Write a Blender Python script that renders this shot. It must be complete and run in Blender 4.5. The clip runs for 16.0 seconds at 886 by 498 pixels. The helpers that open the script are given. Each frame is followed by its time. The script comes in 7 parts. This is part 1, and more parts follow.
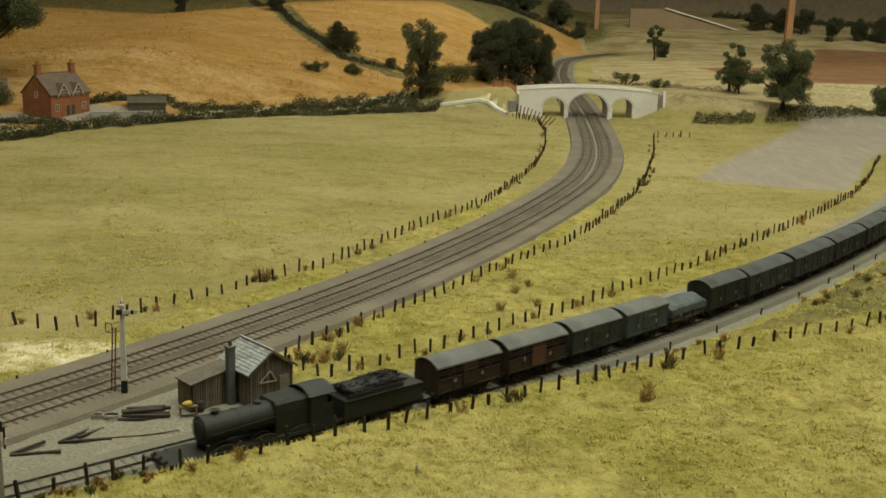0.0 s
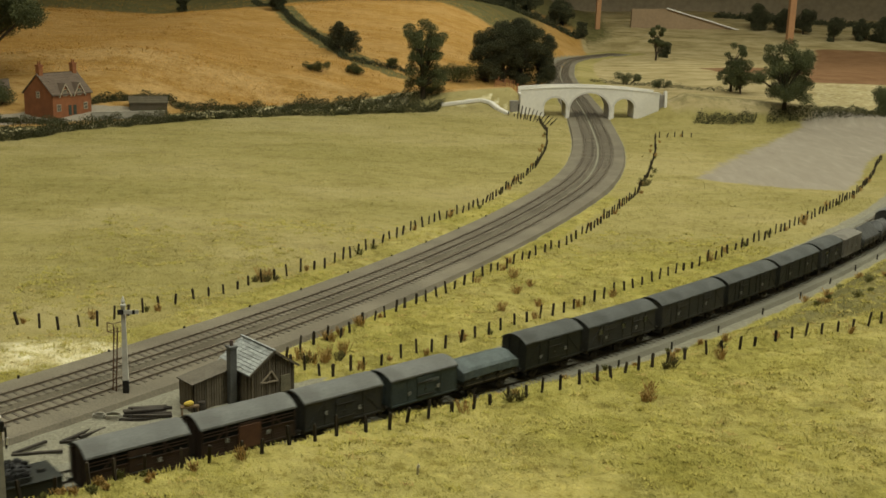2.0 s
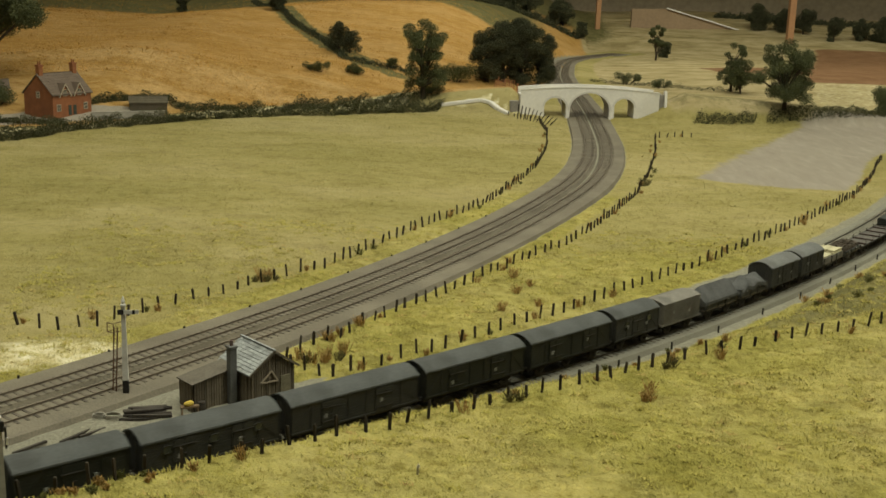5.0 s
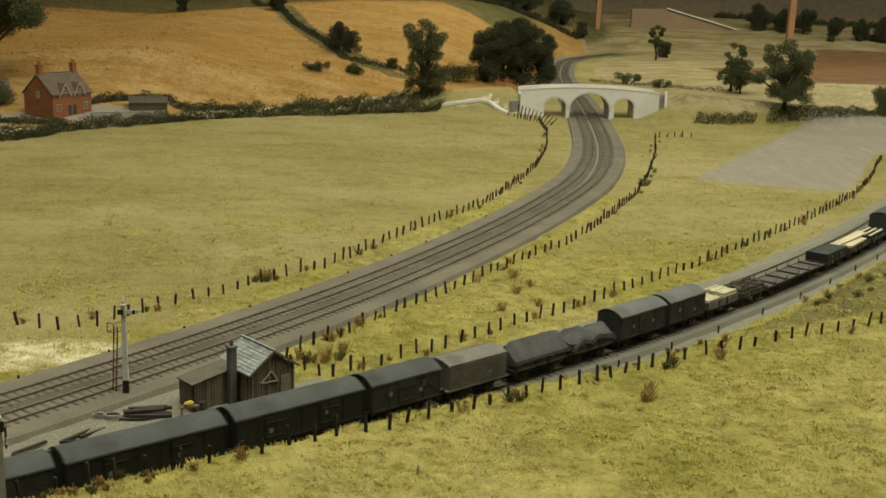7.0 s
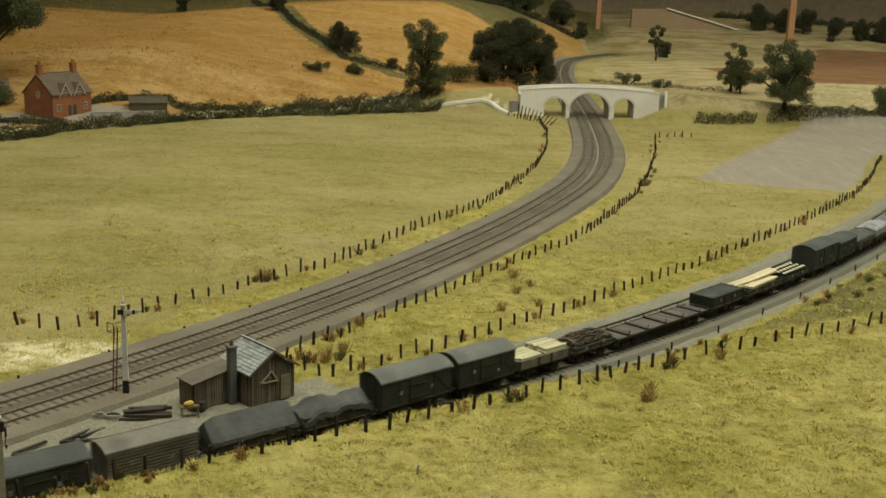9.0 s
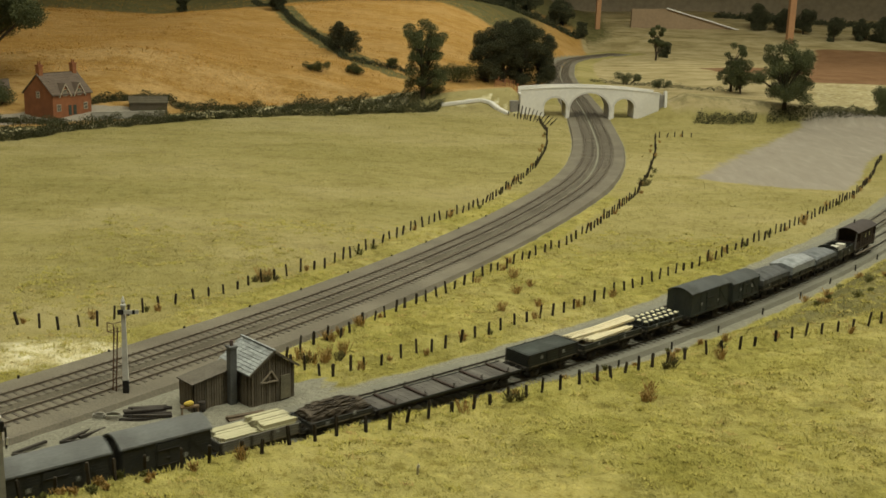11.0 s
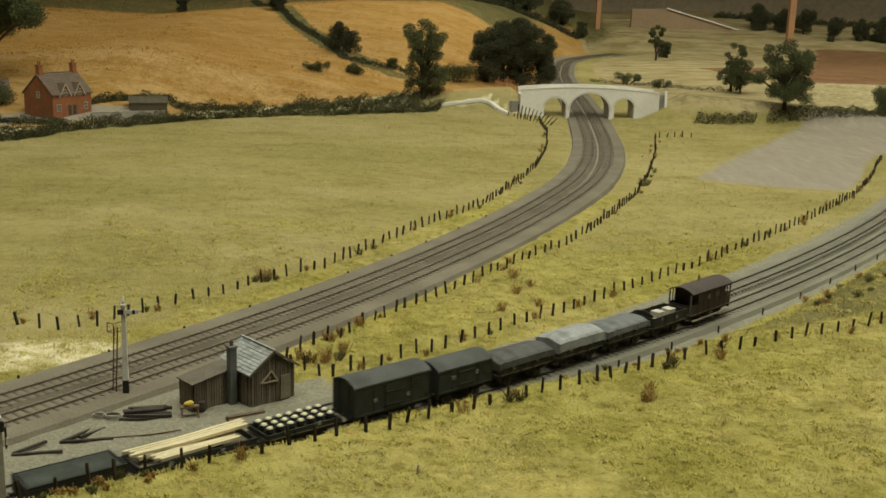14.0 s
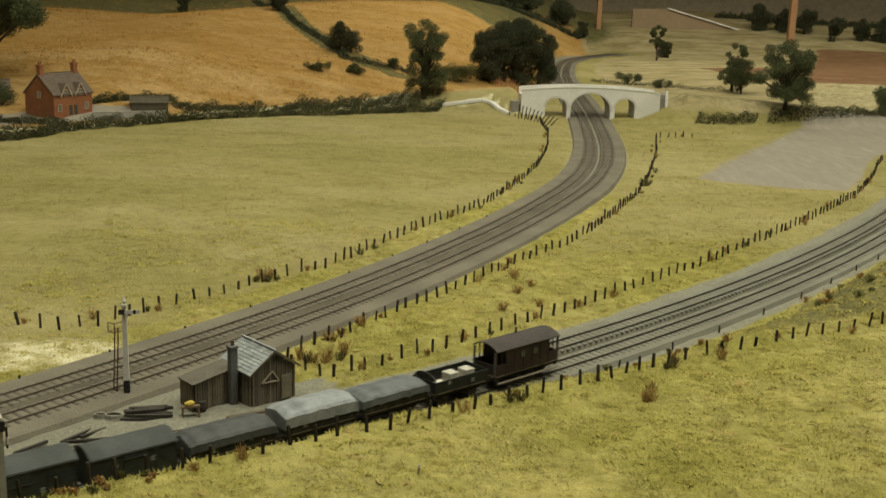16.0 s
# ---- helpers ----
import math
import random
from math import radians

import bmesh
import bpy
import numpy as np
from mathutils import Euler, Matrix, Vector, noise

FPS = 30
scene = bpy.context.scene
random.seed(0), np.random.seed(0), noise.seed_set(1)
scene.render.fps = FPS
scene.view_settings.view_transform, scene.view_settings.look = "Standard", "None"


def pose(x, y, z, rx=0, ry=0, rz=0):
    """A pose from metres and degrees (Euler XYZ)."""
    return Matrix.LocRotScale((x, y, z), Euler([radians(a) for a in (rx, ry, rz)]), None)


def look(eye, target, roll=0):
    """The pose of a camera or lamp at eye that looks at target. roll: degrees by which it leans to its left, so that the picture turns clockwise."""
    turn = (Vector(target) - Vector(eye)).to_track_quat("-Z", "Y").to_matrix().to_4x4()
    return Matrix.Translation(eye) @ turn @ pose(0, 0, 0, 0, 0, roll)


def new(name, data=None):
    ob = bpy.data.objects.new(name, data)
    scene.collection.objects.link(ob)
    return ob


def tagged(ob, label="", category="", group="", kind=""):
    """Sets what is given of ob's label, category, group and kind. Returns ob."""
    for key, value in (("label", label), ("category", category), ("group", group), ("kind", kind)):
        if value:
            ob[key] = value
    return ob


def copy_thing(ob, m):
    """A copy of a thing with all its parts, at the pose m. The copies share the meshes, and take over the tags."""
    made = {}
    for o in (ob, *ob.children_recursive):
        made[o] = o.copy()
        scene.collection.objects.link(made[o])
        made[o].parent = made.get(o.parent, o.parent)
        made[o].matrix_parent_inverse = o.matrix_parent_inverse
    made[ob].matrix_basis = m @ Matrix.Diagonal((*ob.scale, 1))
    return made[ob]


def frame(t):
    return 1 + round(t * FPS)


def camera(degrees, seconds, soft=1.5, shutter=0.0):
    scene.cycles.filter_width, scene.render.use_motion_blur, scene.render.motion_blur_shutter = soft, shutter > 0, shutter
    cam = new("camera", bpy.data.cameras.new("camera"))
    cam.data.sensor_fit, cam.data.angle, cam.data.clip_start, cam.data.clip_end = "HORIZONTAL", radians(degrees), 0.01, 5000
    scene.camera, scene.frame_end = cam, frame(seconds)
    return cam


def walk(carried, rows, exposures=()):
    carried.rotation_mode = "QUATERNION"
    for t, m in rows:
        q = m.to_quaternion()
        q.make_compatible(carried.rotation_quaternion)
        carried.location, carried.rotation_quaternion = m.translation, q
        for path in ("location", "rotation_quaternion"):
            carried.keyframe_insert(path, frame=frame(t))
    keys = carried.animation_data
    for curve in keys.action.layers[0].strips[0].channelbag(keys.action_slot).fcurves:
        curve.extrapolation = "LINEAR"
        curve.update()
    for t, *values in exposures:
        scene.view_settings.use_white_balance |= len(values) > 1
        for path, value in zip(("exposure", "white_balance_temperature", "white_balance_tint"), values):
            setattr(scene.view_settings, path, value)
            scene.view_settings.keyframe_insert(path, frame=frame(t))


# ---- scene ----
FOV = 43.51
cam = camera(FOV, 16.0, soft=1.6, shutter=0.5)
EYE_Z, TILT, ROLL = 0.38945, 0.23379, math.degrees(0.03217)


def aim(shift):
    """Camera pose; shift is a tiny sideways turn in 1/1965 rad, as the tripod head settles."""
    a = -shift / 1964.64
    return look((0, 0, EYE_Z), (-math.sin(a) * math.cos(TILT), math.cos(a) * math.cos(TILT), EYE_Z - math.sin(TILT)), ROLL)


walk(cam, [(t, aim(-d)) for t, d in ((0, -2.6), (0.5, -2.8), (1, -1.6), (1.5, -1.4), (2, 0), (4, 0), (9, 0), (14.5, 0), (15, 1.4), (16, 1.5))])

# ---- light: gallery lamps high over the layout ----
scene.view_settings.exposure = 0.0
world = bpy.data.worlds.new("gallery_air")
scene.world = world
world.use_nodes = True
world.node_tree.nodes["Background"].inputs[0].default_value = (1.0, 0.86, 0.66, 1)
world.node_tree.nodes["Background"].inputs[1].default_value = 0.30


def area_lamp(name, at, target, sx, sy, watts, colour):
    data = bpy.data.lights.new(name, "AREA")
    data.shape, data.size, data.size_y, data.energy, data.color = "RECTANGLE", sx, sy, watts, colour
    ob = new(name, data)
    ob.matrix_world = look(at, target)
    return ob


LAMP = (0.95, 0.965, 0.80)
area_lamp("gallery_lamp_front", (0.30, 0.60, 2.40), (0.30, 1.1, 0), 3.0, 0.8, 73, LAMP)
area_lamp("gallery_lamp_middle", (0.9, 2.6, 2.45), (0.9, 2.6, 0), 3.8, 1.2, 62, LAMP)
area_lamp("gallery_lamp_back", (1.9, 5.7, 2.45), (1.9, 6.4, 0), 5.6, 1.2, 146, LAMP)

# ---- materials ----
MATS = {}


def mat(name, base, rough=0.8, var=0.25, scale=60.0, fine=600.0, bump=0.15, metal=0.0, dirt=None, dirt_amount=0.0, island=0.0, per_object=0.0, spec=0.3):
    """Procedural surface: two scales of tone variation, optional dirt patches, fine relief."""
    if name in MATS:
        return MATS[name]
    m = bpy.data.materials.new(name)
    m.use_nodes = True
    nt = m.node_tree
    n, l = nt.nodes, nt.links
    bsdf = n["Principled BSDF"]
    bsdf.inputs["Roughness"].default_value = rough
    bsdf.inputs["Metallic"].default_value = metal
    bsdf.inputs["Specular IOR Level"].default_value = spec
    co = n.new("ShaderNodeTexCoord")
    a = n.new("ShaderNodeTexNoise")
    a.inputs["Scale"].default_value, a.inputs["Detail"].default_value = scale, 4
    b = n.new("ShaderNodeTexNoise")
    b.inputs["Scale"].default_value, b.inputs["Detail"].default_value = fine, 3
    for t in (a, b):
        l.new(co.outputs["Object"], t.inputs["Vector"])
    mix = n.new("ShaderNodeMath")
    mix.operation = "ADD"
    l.new(a.outputs["Fac"], mix.inputs[0])
    l.new(b.outputs["Fac"], mix.inputs[1])
    src = mix.outputs[0]
    if island or per_object:
        if island:
            g = n.new("ShaderNodeNewGeometry")
            rnd, amount = g.outputs["Random Per Island"], island
        else:
            g = n.new("ShaderNodeObjectInfo")
            rnd, amount = g.outputs["Random"], per_object
        k = n.new("ShaderNodeMath")
        k.operation, k.inputs[1].default_value, k.inputs[2].default_value = "MULTIPLY_ADD", amount, -amount / 2
        l.new(rnd, k.inputs[0])
        s = n.new("ShaderNodeMath")
        s.operation = "ADD"
        l.new(src, s.inputs[0])
        l.new(k.outputs[0], s.inputs[1])
        src = s.outputs[0]
    ramp = n.new("ShaderNodeMapRange")
    ramp.inputs["From Min"].default_value, ramp.inputs["From Max"].default_value = 0.6, 1.4
    ramp.inputs["To Min"].default_value, ramp.inputs["To Max"].default_value = 1 - var, 1 + var
    ramp.clamp = False
    l.new(src, ramp.inputs["Value"])
    mul = n.new("ShaderNodeVectorMath")
    mul.operation = "SCALE"
    mul.inputs[0].default_value = base
    l.new(ramp.outputs[0], mul.inputs["Scale"])
    col = mul.outputs[0]
    if dirt:
        d = n.new("ShaderNodeTexNoise")
        d.inputs["Scale"].default_value, d.inputs["Detail"].default_value = scale * 0.7, 6
        l.new(co.outputs["Object"], d.inputs["Vector"])
        r = n.new("ShaderNodeMapRange")
        r.inputs["From Min"].default_value, r.inputs["From Max"].default_value = 0.45, 0.65
        r.inputs["To Max"].default_value = dirt_amount
        l.new(d.outputs["Fac"], r.inputs["Value"])
        mx = n.new("ShaderNodeMix")
        mx.data_type = "RGBA"
        l.new(r.outputs[0], mx.inputs[0])
        l.new(col, mx.inputs[6])
        mx.inputs[7].default_value = (*dirt, 1)
        col = mx.outputs[2]
    l.new(col, bsdf.inputs["Base Color"])
    if bump:
        bp = n.new("ShaderNodeBump")
        bp.inputs["Strength"].default_value, bp.inputs["Distance"].default_value = bump, 0.001
        l.new(b.outputs["Fac"], bp.inputs["Height"])
        l.new(bp.outputs[0], bsdf.inputs["Normal"])
    MATS[name] = m
    return m


def ground_material(name="layout_ground", blade=False):
    """Static-grass turf, straw-coloured stubble, grey grit and bare plaster, blended by masks stored on the mesh."""
    m = bpy.data.materials.new(name)
    m.use_nodes = True
    nt = m.node_tree
    n, l = nt.nodes, nt.links
    bsdf = n["Principled BSDF"]
    bsdf.inputs["Roughness"].default_value = 0.95
    bsdf.inputs["Specular IOR Level"].default_value = 0.1
    co = n.new("ShaderNodeTexCoord")

    def tex(scale, detail=5, stretch=None):
        t = n.new("ShaderNodeTexNoise")
        t.inputs["Scale"].default_value, t.inputs["Detail"].default_value = scale, detail
        t.inputs["Roughness"].default_value = 0.65
        if stretch:
            mp = n.new("ShaderNodeMapping")
            mp.inputs["Scale"].default_value = stretch
            l.new(co.outputs["Object"], mp.inputs["Vector"])
            l.new(mp.outputs[0], t.inputs["Vector"])
        else:
            l.new(co.outputs["Object"], t.inputs["Vector"])
        return t.outputs["Fac"]

    def ramp(fac, stops):
        r = n.new("ShaderNodeValToRGB")
        e = r.color_ramp.elements
        while len(e) < len(stops):
            e.new(0.5)
        for el, (p, c) in zip(e, stops):
            el.position, el.color = p, (*c, 1)
        l.new(fac, r.inputs[0])
        return r.outputs[0]

    def blend(fac, a, b, mode="MIX"):
        x = n.new("ShaderNodeMix")
        x.data_type, x.blend_type = "RGBA", mode
        if isinstance(fac, float):
            x.inputs[0].default_value = fac
        else:
            l.new(fac, x.inputs[0])
        l.new(a, x.inputs[6])
        l.new(b, x.inputs[7])
        return x.outputs[2]

    def mask(name, scale=60.0, rag=0.6):
        at = n.new("ShaderNodeAttribute")
        at.attribute_name = name
        k = n.new("ShaderNodeMath")
        k.operation, k.inputs[1].default_value, k.inputs[2].default_value = "MULTIPLY_ADD", rag, -rag / 2
        l.new(tex(scale), k.inputs[0])
        s = n.new("ShaderNodeMath")
        s.operation = "ADD"
        l.new(at.outputs["Fac"], s.inputs[0])
        l.new(k.outputs[0], s.inputs[1])
        r = n.new("ShaderNodeMapRange")
        r.inputs["From Min"].default_value, r.inputs["From Max"].default_value = 0.35, 0.65
        l.new(s.outputs[0], r.inputs["Value"])
        return r.outputs[0]

    broad, mid, finen = tex(2.2), tex(26, 6), tex(260, 4)
    streak = tex(120, 5, (1.0, 0.6, 1.0))
    grass = ramp(mid, ((0.38, (0.200, 0.168, 0.038)), (0.47, (0.310, 0.266, 0.070)), (0.55, (0.390, 0.336, 0.092)), (0.64, (0.455, 0.385, 0.135))))
    grass = blend(0.45, grass, ramp(streak, ((0.36, (0.165, 0.136, 0.032)), (0.50, (0.318, 0.278, 0.072)), (0.64, (0.415, 0.352, 0.100)))))
    grass = blend(0.35, grass, ramp(broad, ((0.42, (0.255, 0.240, 0.062)), (0.58, (0.45, 0.385, 0.180)))))
    lea = ramp(tex(1.7, 4, (0.8, 1.3, 1.0)), ((0.40, (0.232, 0.204, 0.066)), (0.50, (0.310, 0.262, 0.098)), (0.60, (0.405, 0.338, 0.165))))
    lea = blend(0.40, lea, ramp(tex(11, 6, (0.7, 1.4, 1.0)), ((0.38, (0.190, 0.155, 0.055)), (0.50, (0.310, 0.262, 0.092)), (0.64, (0.39, 0.33, 0.150)))))
    lea = blend(0.30, lea, ramp(tex(62, 4), ((0.36, (0.15, 0.125, 0.042)), (0.46, (0.30, 0.255, 0.088)), (0.66, (0.39, 0.33, 0.135)))))
    straw = ramp(tex(26, 6), ((0.36, (0.27, 0.150, 0.036)), (0.5, (0.42, 0.245, 0.075)), (0.64, (0.55, 0.36, 0.14))))
    straw = blend(0.4, straw, ramp(streak, ((0.35, (0.31, 0.18, 0.05)), (0.7, (0.55, 0.36, 0.13)))))
    grit = ramp(tex(220, 4), ((0.3, (0.200, 0.186, 0.136)), (0.55, (0.250, 0.234, 0.174)), (0.75, (0.317, 0.299, 0.228))))
    plough = ramp(tex(45, 5, (1.0, 0.2, 1.0)), ((0.3, (0.265, 0.228, 0.178)), (0.55, (0.305, 0.266, 0.208)), (0.75, (0.35, 0.31, 0.245))))
    pale = ramp(tex(40), ((0.35, (0.40, 0.33, 0.13)), (0.5, (0.60, 0.53, 0.30)), (0.7, (0.78, 0.72, 0.52))))
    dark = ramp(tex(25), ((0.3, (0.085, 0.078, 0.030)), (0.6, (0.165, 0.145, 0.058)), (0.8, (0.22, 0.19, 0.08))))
    brown = ramp(tex(8), ((0.3, (0.16, 0.085, 0.040)), (0.7, (0.25, 0.14, 0.07))))
    straw = blend(0.45, straw, ramp(tex(4.5, 4, (0.6, 1.5, 1.0)), ((0.42, (0.33, 0.185, 0.050)), (0.58, (0.56, 0.38, 0.18)))))
    upper_straw = blend(0.5, straw, ramp(tex(30, 5, (0.5, 1.2, 1.0)), ((0.36, (0.31, 0.165, 0.038)), (0.5, (0.41, 0.228, 0.056)), (0.64, (0.49, 0.29, 0.09)))))
    spots = ramp(tex(75, 4, (0.8, 0.8, 1.0)), ((0.34, (0.52, 0.47, 0.30)), (0.45, (0.92, 0.91, 0.85)), (0.58, (1.0, 1.0, 1.0)), (0.68, (1.24, 1.20, 1.08))))
    patch = ramp(tex(9, 5, (1.0, 0.8, 1.0)), ((0.36, (0.74, 0.74, 0.60)), (0.50, (0.98, 0.98, 0.96)), (0.66, (1.14, 1.10, 1.04))))
    grass = blend(0.75, blend(0.68, grass, spots, "MULTIPLY"), patch, "MULTIPLY")
    straw = blend(0.55, straw, spots, "MULTIPLY")
    pasture = ramp(tex(7, 5, (0.7, 1.5, 1.0)), ((0.35, (0.235, 0.185, 0.082)), (0.5, (0.345, 0.280, 0.138)), (0.66, (0.45, 0.365, 0.205))))
    col = grass
    for name, c, sc, rg in (("lea", lea, 12.0, 0.7), ("pasture", pasture, 12.0, 0.6), ("straw", straw, 30.0, 0.5), ("upper_straw", upper_straw, 25.0, 0.3), ("dull", dark, 40.0, 0.7), ("board", brown, 20.0, 0.1), ("plough", plough, 25.0, 0.9), ("pale", pale, 50.0, 0.9), ("grit", grit, 120.0, 0.5)):
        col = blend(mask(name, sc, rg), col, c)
    if blade:
        g = n.new("ShaderNodeNewGeometry")
        col = blend(1.0, col, ramp(g.outputs["Random Per Island"], ((0.0, (0.82, 0.80, 0.72)), (0.4, (0.98, 0.98, 0.95)), (0.8, (1.06, 1.05, 1.0)), (1.0, (1.22, 1.18, 1.12)))), "MULTIPLY")
    l.new(col, bsdf.inputs["Base Color"])
    bp = n.new("ShaderNodeBump")
    bp.inputs["Strength"].default_value, bp.inputs["Distance"].default_value = 0.9, 0.004
    l.new(finen, bp.inputs["Height"])
    l.new(bp.outputs[0], bsdf.inputs["Normal"])
    return m


# ---- track alignment ----
S0, S1, DS = -3.4, 4.6, 0.02
SS = np.arange(S0, S1, DS)


def integrate(x0, y0, h0, k):
    """Points and headings along a line whose curvature k is given at SS; x0, y0, h0 hold at SS = 0."""
    h = np.concatenate([[0], np.cumsum((k[1:] + k[:-1]) / 2 * DS)])
    h += h0 - np.interp(0, SS, h)
    x = np.concatenate([[0], np.cumsum((np.cos(h[1:]) + np.cos(h[:-1])) / 2 * DS)])
    y = np.concatenate([[0], np.cumsum((np.sin(h[1:]) + np.sin(h[:-1])) / 2 * DS)])
    return x + x0 - np.interp(0, SS, x), y + y0 - np.interp(0, SS, y), h


def near_curvature(s):
    s = np.clip(s, -0.35, 1.8)
    return 0.12292 + 0.35592 * s - 0.46928 * s ** 2 + 0.18926 * s ** 3


K_NEAR = np.where(SS < -0.6, 0.0, np.where(SS > 2.05, np.where(SS < 2.9, -0.8, 0.0), near_curvature(SS)))
NEAR = integrate(-0.08368, 0.93270, 0.71397, K_NEAR)
SPACING = 0.0468


def on(line, s, w=0.0):
    """x, y and heading at arc length s of a line, w metres to its far side."""
    x, y, h = (np.interp(s, SS, a) for a in line)
    return x - np.sin(h) * w, y + np.cos(h) * w, h


def spline(points, step=0.02):
    """Catmull-Rom line through points, sampled at even steps: x, y, heading, arc length."""
    p = np.array(points, float)
    p = np.vstack([2 * p[0] - p[1], p, 2 * p[-1] - p[-2]])
    out = []
    for i in range(1, len(p) - 2):
        u = np.linspace(0, 1, 40, endpoint=False)[:, None]
        a, b, c, d = p[i - 1:i + 3]
        out.append(0.5 * (2 * b + (c - a) * u + (2 * a - 5 * b + 4 * c - d) * u ** 2 + (3 * b - a - 3 * c + d) * u ** 3))
    q = np.vstack(out + [p[-2:-1]])
    ln = np.concatenate([[0], np.cumsum(np.hypot(*np.diff(q, axis=0).T))])
    s = np.arange(0, ln[-1], step)
    x, y = np.interp(s, ln, q[:, 0]), np.interp(s, ln, q[:, 1])
    return x, y, np.unwrap(np.arctan2(np.gradient(y), np.gradient(x))), s


FAR = spline([(-2.47, -0.99), (-1.83, -0.41), (-1.09, 0.25), (-0.66, 0.645), (-0.399, 0.953), (-0.154, 1.318), (0.03, 1.66), (0.18, 2.0), (0.306, 2.37), (0.385, 2.80), (0.436, 3.41), (0.468, 4.06), (0.486, 4.66), (0.545, 5.47), (0.70, 6.4), (1.1, 7.2)])


def on_far(s, w=0.0):
    x, y, h = (np.interp(s, FAR[3], a) for a in FAR[:3])
    return x - np.sin(h) * w, y + np.cos(h) * w, h


def side_of(line, x, y):
    """Signed distance to a line (far side positive) and the index of its nearest sample."""
    lx, ly, lh = line[:3]
    dist, near = np.empty(len(x)), np.empty(len(x), int)
    for i in range(0, len(x), 20000):
        d2 = (x[i:i + 20000, None] - lx) ** 2 + (y[i:i + 20000, None] - ly) ** 2
        near[i:i + 20000] = d2.argmin(1)
    dx, dy = x - lx[near], y - ly[near]
    lat = -np.sin(lh[near]) * dx + np.cos(lh[near]) * dy
    dist = np.sign(lat) * np.hypot(dx, dy)
    return dist, near


def smooth(a, b, x):
    t = np.clip((x - a) / (b - a), 0, 1)
    return t * t * (3 - 2 * t)


def lumps(x, y, scale, seed):
    """Cheap smooth noise from a few sines, about -1 to 1."""
    r = np.random.RandomState(seed)
    v = np.zeros_like(x)
    for i in range(7):
        a, f, ph = r.uniform(0, 6.28), scale * r.uniform(0.5, 1.8), r.uniform(0, 6.28)
        v += np.sin((x * np.cos(a) + y * np.sin(a)) * f + ph)
    return v / 3.2


def bank_height(s):
    """Height of the grass bank on the viewer's side of the near line."""
    return np.interp(s, [-3, -0.6, -0.3, 0.0, 0.2, 0.35, 0.6, 0.9, 1.4, 4], [0.05, 0.046, 0.036, 0.019, 0.009, 0.004, 0.016, 0.028, 0.030, 0.02])


def beyond(x, y):
    """Distance behind the hedge that parts the meadow from the stubble hill."""
    hedge = np.interp(x, [-3, -1.04, -0.80, -0.59, -0.32, 0.0, 0.4, 0.7, 3], [2.2, 2.62, 2.95, 3.22, 3.36, 3.56, 3.75, 3.75, 3.9])
    return y - hedge


